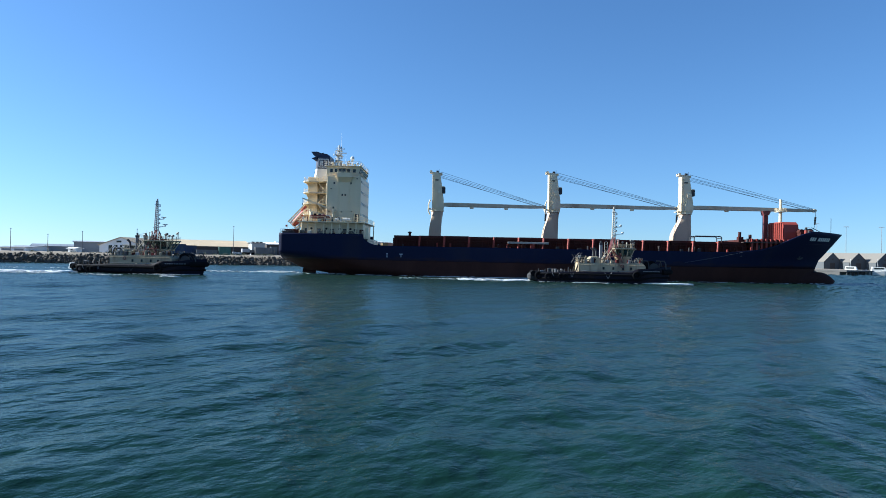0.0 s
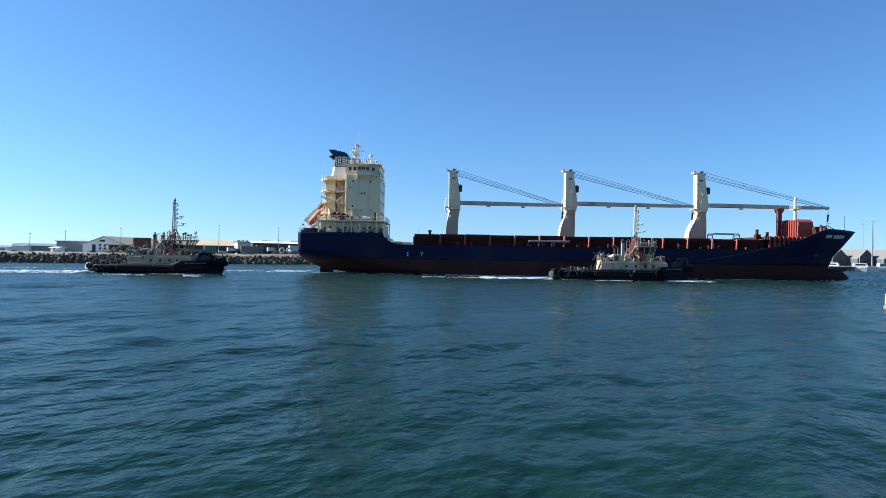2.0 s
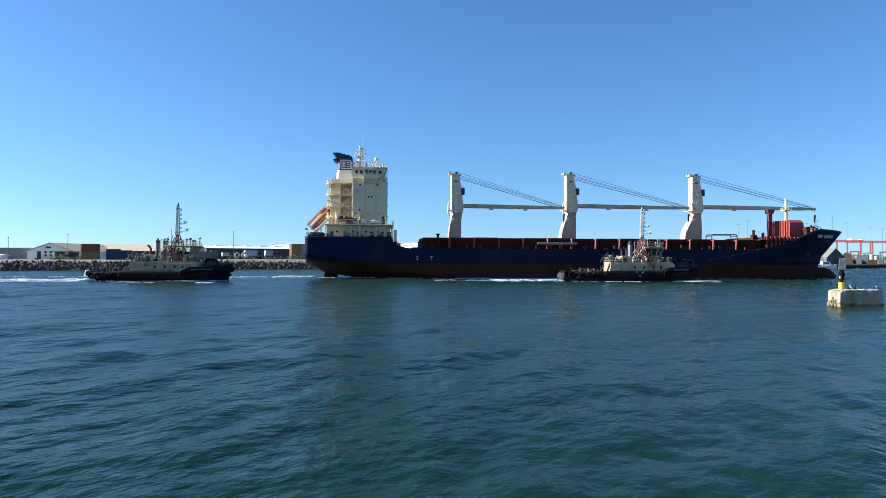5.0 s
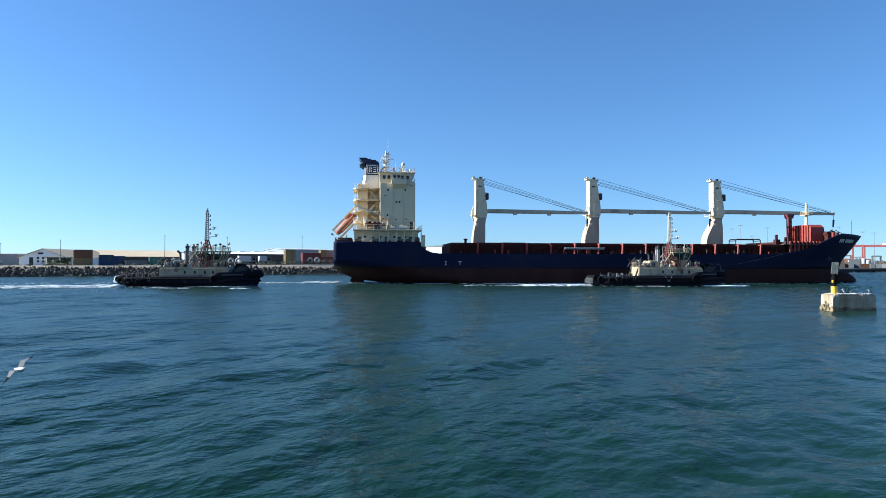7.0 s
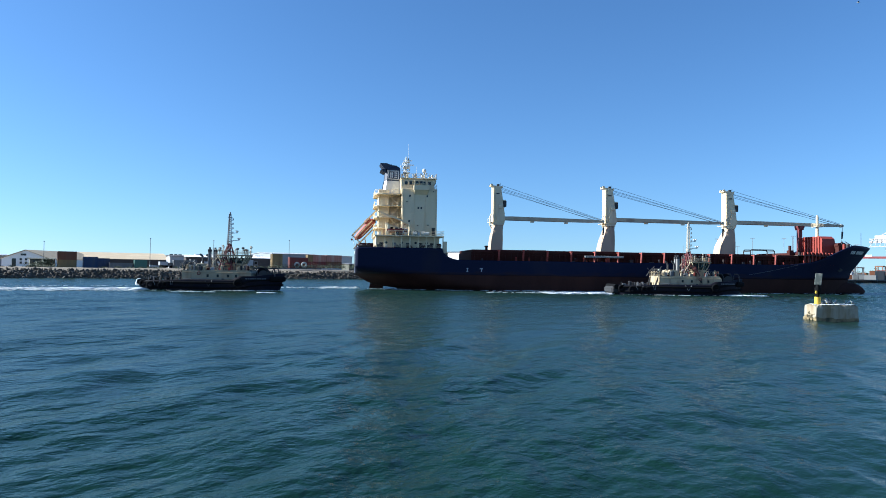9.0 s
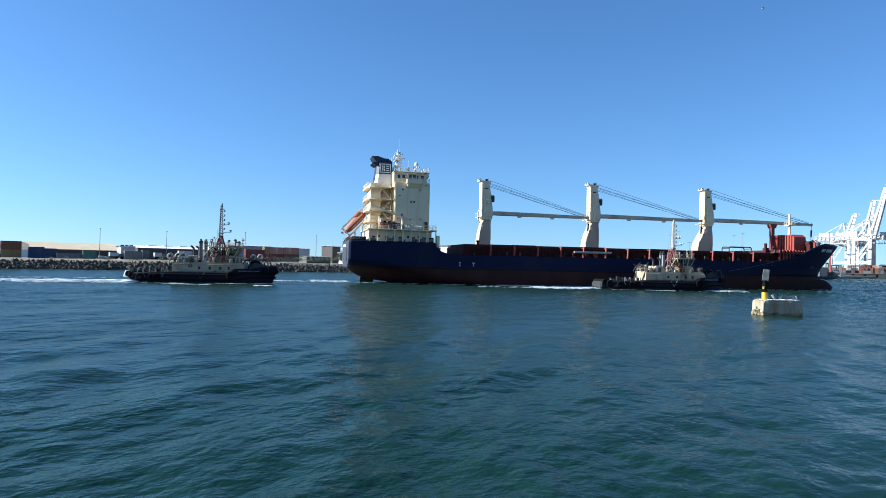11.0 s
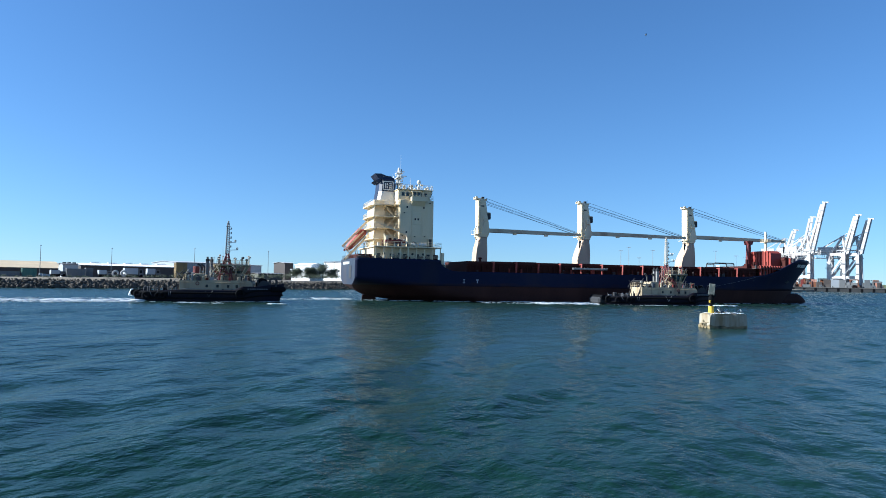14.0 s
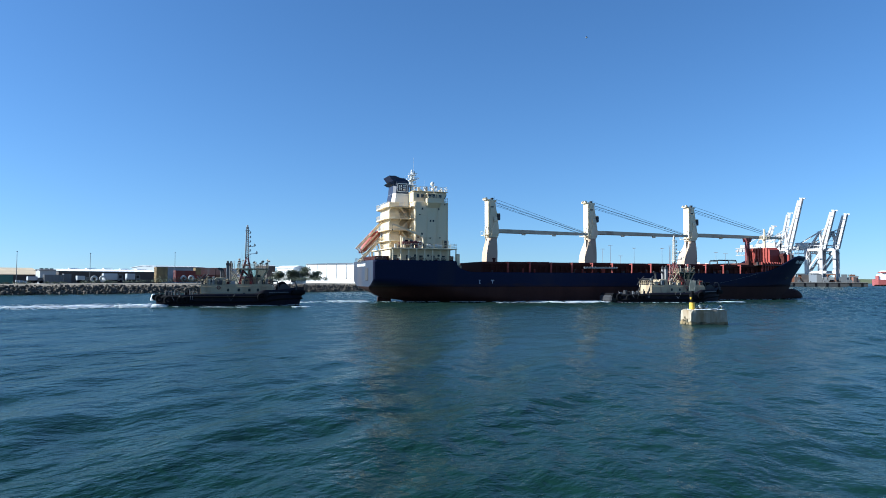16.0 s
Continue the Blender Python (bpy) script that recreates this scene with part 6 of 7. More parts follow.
def shrubs():
    rng = random.Random(21)
    bm = bmesh.new()
    for s0, s1, step, hi in ((-123, -114, 0.9, 2.2), (-64, -40, 2.4, 1.0), (-38, 6, 1.1, 1.9), (6, 40, 0.9, 1.8), (-150, -126, 3.5, 0.8), (-100, -70, 4, 0.7)):
        s = s0
        while s < s1:
            m = bank(s, rng.uniform(9.5, 13.5))
            hgt = hi * rng.uniform(0.5, 1.1)
            leaf_cloud(bm, m.translation + Vector((0, 0, hgt * 0.4)), (1.2, 1.2, hgt * 0.8), 90, 0.17, rng)
            s += step * rng.uniform(0.5, 1.4)
    tagged(part("shrubs", bm, LEAF), "dull green coastal scrub behind the rocks", "shrubs", kind="stuff")


def far_bank():
    shed("low_shed", "long low white and grey shed", -164, -152, 60, 80, 4.7, 5.4, SHEETWHITE, SHEETPALE, doors=2, turn=-40)
    shed("low_shed", "low grey steel shed with pitched roof", -153.4, -139, 61, 83, 5.4, 6.3, SHEETGREY, SHEETGREY, doors=2)
    shed("site_cabin", "small white flat site cabin", -139.9, -136.6, 25, 28, 4.75, 5.05, SHEETWHITE, SHEETWHITE, windows=1, turn=-45)
    shed("grey_shed", "tall plain grey sheet-metal shed", -138.4, -128.0, 46, 66, 7.4, 7.8, SHEETGREY, SHEETPALE)
    g = shed("white_gable_shed", "white gabled warehouse with beige roof", -129.6, -112.8, 40, 82, 6.4, 9.45, SHEETWHITE, ROOFBEIGE, along=False, turn=-29)
    for x, z, w, hh in ((4.3, 0.2, 1.4, 3.0), (6.7, 1.3, 0.8, 0.8), (8.5, 1.3, 0.8, 0.8), (6.7, 2.5, 0.8, 0.8), (8.5, 2.5, 0.8, 0.8), (7.6, 4.3, 1.9, 0.7)):
        bm = bmesh.new()
        box(bm, (x - w / 2, -0.06, z), (x + w / 2, 0.04, z + hh))
        part("window", bm, GLASS, g)
    shed("site_hut", "dull grey-green flat-roofed boarded hut", -121.6, -114.0, 22, 29, 6.2, 6.5, GREENGREY, GREENGREY, windows=3)
    container("khaki steel shipping container under a brown one", BOXKHAKI, -113.6, 16, 5.8, 0, 2.95)
    container("brown steel shipping container on a khaki one", BOXBROWN, -113.6, 16, 5.8, 1, 2.95)
    container("tall blue steel container", BOXBLUE, -105.6, 16, 4.6, 0, 4.05)
    container("blue steel container, weathered", BOXBLUE, -100.6, 20, 3.9, 0, 3.6)
    # the shade below this roof is the dark colour of wall and doors
    shed("long_warehouse", "long warehouse with sunlit beige roof, its front coloured dark for shade", -110, -66.5, 60, 100, 6.9, 9.8, SHADEWALL, ROOFBEIGE, doors=7, door_mat=SHADEWALL)
    container("dull green steel shipping container", BOXGREEN, -88.9, 16, 4.3, 0, 3.0)
    container("low grey flat container", BOXGREY, -97, 17, 7.6, 0, 2.0)
    for k in range(3):
        c = bank_empty("crate", -84.5 + 1.15 * k, 12, "small pale crate on the bank", "crate", "pale crates")
        bm = bmesh.new()
        box(bm, (0, 0, 0), (0.95, 1.0, 1.2 - 0.15 * k), 0.04)
        part("crate_body", bm, SHEETPALE, c)
    shed("plant_house", "tall grey plant house with roof units", -71.4, -66.0, 40, 47, 8.5, 8.8, SHEETPALE, ROOFGREY)
    for k in range(3):
        u = bank_empty("roof_unit", -71.0 + 1.7 * k, 42, "dark roof fan unit", "roof unit", "roof fan units", z=8.6)
        bm = bmesh.new()
        box(bm, (0, 0, 0), (1.2, 1.4, 0.75), 0.08)
        part("fan_box", bm, DARKMETAL, u)
    container("grey steel container beside the tank truck", BOXGREY, -74.7, 18, 6.1, 0, 3.1)
    container("narrow tall grey container", BOXGREY, -68.0, 20, 2.4, 0, 3.4)
    truck(-79.4, 20, "white tank truck parked behind the rocks", SHEETPALE, 3.0, 6.1)
    truck(-64.6, 16, "small pale truck behind rocks", SHEETPALE, 2.6, 6.4)
    truck(-54.0, 22, "white box truck parked in front of the dark shed", SHEETPALE, 5.0, 7.4)
    truck(-45.5, 22, "white delivery truck in shade", SHEETPALE, 3.0, 7.4)
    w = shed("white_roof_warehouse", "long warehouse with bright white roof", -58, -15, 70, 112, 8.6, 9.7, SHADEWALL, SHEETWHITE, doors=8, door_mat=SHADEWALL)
    for k in range(5):
        bm = bmesh.new()
        box(bm, (9 + 7.4 * k, 20.2, 5.4), (13 + 7.4 * k, 22.4, 6.15), 0.1)
        part("roof_vent", bm, SHEETWHITE, w)
    shed("blue_grey_shed", "large blue-grey steel warehouse", -15, 8, 76, 110, 11.2, 12.0, SHEETGREY, SHEETPALE)
    for s, lean in ((-59.8, 4), (-56.9, -6), (-27.3, 8), (-24.2, -3)):
        loader_tyre(s, 13 if s < -40 else 12.5, 1.3, lean)
    container("yellow-green container under another", BOXYELLOW, -36.6, 16, 4.3, 0, 2.95)
    container("yellow-green container on top of another", BOXYELLOW, -36.6, 16, 4.3, 1, 2.95)
    container("dark red steel container", BOXRED, -28.2, 18, 8.0, 0, 2.3)
    container("dark red steel container stacked", BOXRED, -28.2, 18, 8.0, 1, 2.3)
    for lv, m1, m2 in ((0, BOXRED, BOXBROWN), (1, BOXYELLOW, BOXORANGE)):
        container("faded shipping container in a stack", m1, -17.7, 24, 2.4, lv, 2.9)
        container("faded orange shipping container in a stack", BOXORANGE if lv else BOXRED, -15.2, 24, 6.1, lv, 2.9)
        container("orange-red shipping container in a stack", m2, -8.9, 24, 7.4, lv, 2.9)
    shed("grey_shed", "grey-blue steel shed with white end wall", 9, 26.5, 70, 100, 10.6, 11.2, SHEETPALE, SHEETGREY)
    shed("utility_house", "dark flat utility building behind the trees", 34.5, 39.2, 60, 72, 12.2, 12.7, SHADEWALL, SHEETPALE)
    shed("boarded_hut", "long low grey-green hut behind the rocks", 5.2, 17.4, 30, 38, 6.3, 6.6, GREENGREY, ROOFGREY, windows=6)
    shed("white_house", "taller white house among trees", 30.2, 41.0, 42, 50, 11.0, 11.9, SHEETWHITE, SHEETWHITE, windows=2, turn=-74)
    shed("white_house", "low white building among trees", 24.6, 36.5, 35, 44, 8.6, 9.3, SHEETWHITE, SHEETWHITE, windows=3, turn=-74)
    b = shed("big_white_shed", "very large white sheet-metal warehouse", 69.8, 140, 80, 120, 14.0, 14.9, SHEETWHITE, SHEETPALE, turn=-72)
    for k in range(11):
        bm = bmesh.new()
        box(bm, (6.8 * k + 1, -0.14, 0), (6.8 * k + 1.22, 0.02, 8.9))
        part("cladding_joint", bm, SHEETPALE, b)
    for s, top in ((-157, 11.0), (-135.4, 10.8), (-117.7, 12.3), (-83.2, 14.6), (-59.8, 14.6), (-28.5, 15.8), (4, 16.0), (-146, 9.5), (-176, 12)):
        light_pole(s, 18.5, top)
    tree(-118.6, 19, 2.7, 1.5, "low dark shrub before the boarded hut", 21)
    tree(-116.4, 19.5, 3.0, 1.3, "low dark shrub before the boarded hut", 22)
    tree(32.4, 20, 6.2, 2.3, "grey-green bushy coastal tree", 2)
    tree(26.5, 22, 5.0, 2.2, "grey-green bushy coastal tree", 5)
    tree(37.5, 19, 4.2, 2.6, "low bushy coastal tree", 8)
    tree(21.0, 24, 4.4, 2.6, "low bushy coastal tree", 11)
    tree(29.5, 24, 5.4, 2.2, "grey-green bushy coastal tree", 14)
    f = bank_empty("fence", 46, 12, "steel post and rail fence above the rocks", "fence")
    for k in range(34):
        bm = bmesh.new()
        rod(bm, (2.2 * k, 0, -0.2), (2.2 * k, 0, 1.5), 0.07, n=6)
        part("post", bm, BOXGREY, f)
    for z in (0.7, 1.4):
        bm = bmesh.new()
        rod(bm, (0, 0, z), (72.6, 0, z), 0.05, n=6)
        part("rail", bm, BOXGREY, f)
    shrubs()


far_bank()


# ---- the harbour to the right ----
def polar(bearing, dist, z=0.0, turn=0.0):
    """A pose at a compass bearing from the near bank's viewpoint; its x axis points across the line of sight."""
    a = radians(bearing)
    return pose(dist * math.sin(a), dist * math.cos(a), z, 0, 0, -bearing + turn)


def polar_empty(name, bearing, dist, label, category, group="", z=0.0, turn=0.0):
    ob = new(name)
    ob.matrix_world = polar(bearing, dist, z, turn)
    return tagged(ob, label, category, group)


def wharf():
    w = new("wharf")
    w.matrix_world = pose(176, 294, 0, 0, 0, 33)
    tagged(w, "low dark timber wharf on piles with concrete deck", "wharf")
    bm = bmesh.new()
    box(bm, (0, 0, 1.5), (190, 16, 2.25), 0.08)
    part("wharf_deck", bm, QUAYSTONE, w)
    bm = bmesh.new()
    box(bm, (0, 3.0, -2), (190, 16, 1.5))
    part("wharf_wall", bm, QUAYSTONE, w)
    for k in range(60):
        bm = bmesh.new()
        rod(bm, (1 + 3.15 * k, 0.5, -2), (1 + 3.15 * k, 0.5, 1.5), 0.32, n=8)
        part("pile", bm, QUAYSTONE, w)
    bm = bmesh.new()
    rows = []
    for x in (-60, 330):
        rows.append([(x, 15.5, -2), (x, 15.5, 2.2), (x, 60, 2.4), (x, 420, 3.0)])
    loft(bm, rows, closed=False)
    ob = part("harbour_ground", bm, EARTH)
    ob.matrix_world = w.matrix_world.copy()
    tagged(ob, "flat paved harbour ground behind the wharf", "ground", kind="structure")


def gable_row():
    for k in range(4):
        az = 30.0 + 1.62 * k
        b = polar_empty("gable_store", az, 408, "dark grey steep-gabled waterside store", "store", "gabled stores in a row", 2.3, 38)
        bm = bmesh.new()
        loft(bm, [[(-5.0, y, -0.5), (-5.0, y, 3.6), (0, y, 8.3), (5.0, y, 3.6), (5.0, y, -0.5)] for y in (0, 30)])
        part("wall", bm, STOREGREY, b)
        for s in (-1, 1):
            bm = bmesh.new()
            pts = [(s * 5.1, -0.3, 3.6), (s * 5.1, 30.3, 3.6), (0, 30.3, 8.4), (0, -0.3, 8.4)]
            loft(bm, [pts, [(x, y, z + 0.12) for x, y, z in pts]])
            part("roof", bm, ROOFSTONE, b)
        bm = bmesh.new()
        box(bm, (-1.4, -0.08, 0), (1.4, 0.03, 3.2))
        part("door", bm, SHADEWALL, b)
        bm = bmesh.new()
        box(bm, (-0.5, -0.08, 4.6), (0.5, 0.03, 5.4))
        part("vent", bm, SHADEWALL, b)


def rocky_point():
    """A short tongue of pale rock at the root of the wharf."""
    rng = random.Random(19)
    bm = bmesh.new()
    m = polar(29.4, 352, 0.0, 20)
    for k in range(260):
        u = rng.random()
        c = m @ Vector((-26 + 40 * u, rng.uniform(-2.5, 5), 0.2 + 1.6 * rng.random() * (1 - abs(u - 0.5))))
        r = rng.uniform(0.4, 1.0)
        vs = [bm.verts.new(c + Vector(p) * r * rng.uniform(0.7, 1.3)) for p in ICO_POINTS]
        for f in ICO_FACES:
            bm.faces.new([vs[i] for i in f])
    tagged(part("rocky_point", bm, EARTH), "low point of pale tumbled rock beside the wharf", "rocks", kind="stuff")


def launch(bearing, dist, length, label, turn):
    b = polar_empty("moored_boat", bearing, dist, label, "boat", "white boats at the wharf", 0.0, turn)
    bm = bmesh.new()
    rings = []
    for u, g in ((-0.5, 0.75), (-0.3, 0.95), (0.1, 1.0), (0.35, 0.7), (0.5, 0.05)):
        x = u * length
        rings.append([(x, -1.9 * g, 2.0 + u * 1.2), (x, -1.5 * g, -0.3), (x, 1.5 * g, -0.3), (x, 1.9 * g, 2.0 + u * 1.2)])
    loft(bm, rings)
    part("hull", bm, WHITE, b)
    bm = bmesh.new()
    extrude_xz(bm, [(-0.3 * length, 1.8), (0.18 * length, 1.8), (0.1 * length, 3.9), (-0.28 * length, 3.9)], -1.3, 1.3)
    cab = part("cabin", bm, WHITE, b)
    bm = bmesh.new()
    box(bm, (-0.24 * length, -1.36, 2.9), (0.06 * length, -1.28, 3.5))
    part("cabin_window", bm, GLASS, cab)
    bm = bmesh.new()
    rod(bm, (-0.1 * length, 0, 3.9), (-0.1 * length, 0, 7.5), 0.06, n=6)
    part("mast", bm, WHITE, b)


def red_gantry(bearing, dist, w, top):
    g = polar_empty("red_gantry", bearing, dist, "red steel travelling gantry on the quay", "gantry", "red gantries", 2.4)
    for x in (0, w):
        for y in (0, 6):
            bm = bmesh.new()
            beam(bm, (x, y, 0), (x, y, top - 2.4), 0.9, 0.9)
            part("leg", bm, GANTRYRED, g)
    for y in (0, 6):
        bm = bmesh.new()
        beam(bm, (-1.5, y, top - 2.4), (w + 1.5, y, top - 2.4), 0.9, 1.3)
        part("girder", bm, GANTRYRED, g)
    bm = bmesh.new()
    box(bm, (w * 0.45, -0.5, top - 2.0), (w * 0.62, 6.5, top - 0.7), 0.1)
    part("trolley", bm, SHEETWHITE, g)


def high_mast(bearing, dist, top, heads=True):
    m = polar_empty("high_mast_light", bearing, dist, "tall grey high-mast floodlight column", "light mast", "high-mast lights", 2.5)
    bm = bmesh.new()
    rod(bm, (0, 0, 0), (0, 0, top - 2.5), 0.26, 0.13, n=8)
    part("column", bm, SHEETGREY, m)
    if heads:
        bm = bmesh.new()
        box(bm, (-1.6, -0.2, top - 2.6), (1.6, 0.2, top - 2.4), 0.05)
        for x in (-1.5, -0.5, 0.5, 1.5):
            box(bm, (x - 0.25, -0.3, top - 2.95), (x + 0.25, 0.3, top - 2.6), 0.05)
        part("floodlight", bm, SHEETGREY, m)


def ship_to_shore_crane(bearing, dist, boom, lean, turn):
    c = polar_empty("container_crane", bearing, dist, "white ship-to-shore container crane with raised boom", "crane", "container cranes on the far quay", 4.5, turn)
    H = 33.5
    for x in (0, -14):
        for y in (-8, 8):
            bm = bmesh.new()
            beam(bm, (x, y, 0), (x, y * 0.9, H), 2.7, 2.7)
            part("leg", bm, CRANEWHITE, c)
    for y in (-8, 8):
        for z in (10.5, H):
            bm = bmesh.new()
            beam(bm, (-14, y * 0.95, z), (0, y * 0.95, z), 2.0, 2.6)
            part("portal_beam", bm, CRANEWHITE, c)
        bm = bmesh.new()
        beam(bm, (-14, y * 0.95, 10.5), (0, y * 0.92, H - 1), 1.7, 1.7)
        part("diagonal_brace", bm, CRANEWHITE, c)
        bm = bmesh.new()
        beam(bm, (-15.5, y, 0.6), (1.5, y, 0.6), 1.4, 1.2)
        part("bogie", bm, CRANEWHITE, c)
    for x in (0, -14):
        bm = bmesh.new()
        beam(bm, (x, -8, H), (x, 8, H), 1.3, 1.6)
        part("cross_beam", bm, CRANEWHITE, c)
    bm = bmesh.new()
    for y in (-3, 3):
        beam(bm, (-30, y, H + 1.2), (2, y, H + 1.2), 1.2, 1.8)
    for x in (-29, -20, -8, 1):
        beam(bm, (x, -3, H + 1.2), (x, 3, H + 1.2), 0.8, 0.8)
    part("girder", bm, CRANEWHITE, c)
    bm = bmesh.new()
    box(bm, (-25, -4, H + 2.2), (-12, 4, H + 8.0), 0.3)
    part("machinery_house", bm, CRANEWHITE, c)
    for y in (-4.1, 4.1):
        bm = bmesh.new()
        for z in (H - 3.5, H + 4.4):
            beam(bm, (-30, y, z), (3, y, z), 0.5, 0.5)
        for x in np.arange(-29, 3, 4.0):
            beam(bm, (x, y, H - 3.5), (x + 2, y, H + 4.4), 0.35, 0.35)
        part("walkway_truss", bm, CRANEWHITE, c)
    bm = bmesh.new()
    box(bm, (-6.5, -1.6, H - 5.2), (-3.5, 1.6, H - 2.0), 0.2)
    part("operator_cab", bm, SHEETPALE, c)
    bm = bmesh.new()
    box(bm, (-15.8, -9.8, 2.0), (-12.6, -7.0, 6.0), 0.15)
    rod(bm, (-7, -9.4, 4.2), (-7, -8.8, 4.2), 2.4, n=20)
    part("cable_reel", bm, SHEETPALE, c)
    bm = bmesh.new()
    apex = Vector((-2.5, 0, H + 19))
    for y in (-3, 3):
        beam(bm, (0.5, y, H + 1), apex + Vector((0, y * 0.3, 0)), 1.6, 1.6)
        beam(bm, (-13, y, H + 1), apex + Vector((0, y * 0.3, 0)), 1.3, 1.3)
        beam(bm, (-29, y, H + 2), apex + Vector((0, y * 0.3, 0)), 0.8, 0.8)
    for k in range(3):
        z = H + 5 + 4.5 * k
        u = (z - H) / 19
        beam(bm, (0.5 - 3 * u, -3 + 2 * u, z), (0.5 - 3 * u, 3 - 2 * u, z), 0.6, 0.6)
        beam(bm, (0.5 - 3 * u, 0, z), (-13 + 10.5 * u, 0, z), 0.5, 0.5)
    part("a_frame", bm, CRANEWHITE, c)
    bm = bmesh.new()
    a = Vector((2, 0, H + 1.2))
    q = radians(lean)
    way = Vector((math.sin(q), 0, math.cos(q)))
    side = Vector((math.cos(q), 0, -math.sin(q)))
    for y in (-2.4, 2.4):
        beam(bm, a + Vector((0, y, 0)), a + way * boom + Vector((0, y, 0)), 2.3, 2.3)
        beam(bm, a + Vector((0, y * 0.6, 0)) - side * 4.2, a + way * boom * 0.95 + Vector((0, y * 0.6, 0)) - side * 2.4, 1.9, 1.9)
    n = int(boom / 5)
    for k in range(n + 1):
        p = a + way * boom * k / n
        beam(bm, p + Vector((0, -2.4, 0)), p + Vector((0, 2.4, 0)), 0.8, 0.8)
        g = p - side * (4.2 - 1.8 * k / n)
        beam(bm, p, g, 1.2, 1.2)
        if k < n:
            beam(bm, g, a + way * boom * (k + 1) / n, 1.1, 1.1)
    beam(bm, a + way * boom, a + way * (boom + 0.5) + side * 3.2, 1.4, 1.4)
    part("boom", bm, CRANEWHITE, c)
    # landings, sheaves and floodlights that break up the outline
    for k, u in enumerate((0.12, 0.36, 0.6, 0.84)):
        p = a + way * boom * u
        bm = bmesh.new()
        box(bm, p + Vector((-1.2, -3.6, -0.5)), p + Vector((1.6, -2.2, 0.7)), 0.1)
        part("boom_landing", bm, SHEETPALE if k == 1 else SHEETGREY, c)
    for x, y, z in ((0, -8, 14), (0, -8, 24), (-14, -8, 19), (-14, 8, 27), (-2.5, 0, H + 18)):
        bm = bmesh.new()
        box(bm, (x - 2.0, y - 2.0, z - 0.15), (x + 2.0, y + 2.0, z + 0.15), 0.03)
        for sx in (-1.9, 1.9):
            for sy in (-1.9, 1.9):
                beam(bm, (x + sx, y + sy, z), (x + sx, y + sy, z + 1.3), 0.2, 0.2)
        for sy in (-1.9, 1.9):
            beam(bm, (x - 1.9, y + sy, z + 1.3), (x + 1.9, y + sy, z + 1.3), 0.16, 0.16)
        part("platform", bm, SHEETGREY, c)
    bm = bmesh.new()
    for y in (-2, 2):
        rod(bm, apex + Vector((0, y * 0.4, 0)), a + way * boom * 0.62 + Vector((0, y, 0)), 0.32, n=5)
        rod(bm, apex + Vector((0, y * 0.4, 0)), a + way * boom * 0.35 + Vector((0, y, 0)), 0.32, n=5)
    part("forestay", bm, CRANEWHITE, c)
    bm = bmesh.new()
    for k in range(9):
        z0, z1 = k * H / 9, (k + 1) * H / 9
        xa, xb = (-12.5, -10) if k % 2 else (-10, -12.5)
        beam(bm, (xa, -8.5, z0), (xb, -8.5, z1), 0.4, 0.5)
    part("access_stair", bm, CRANEWHITE, c)


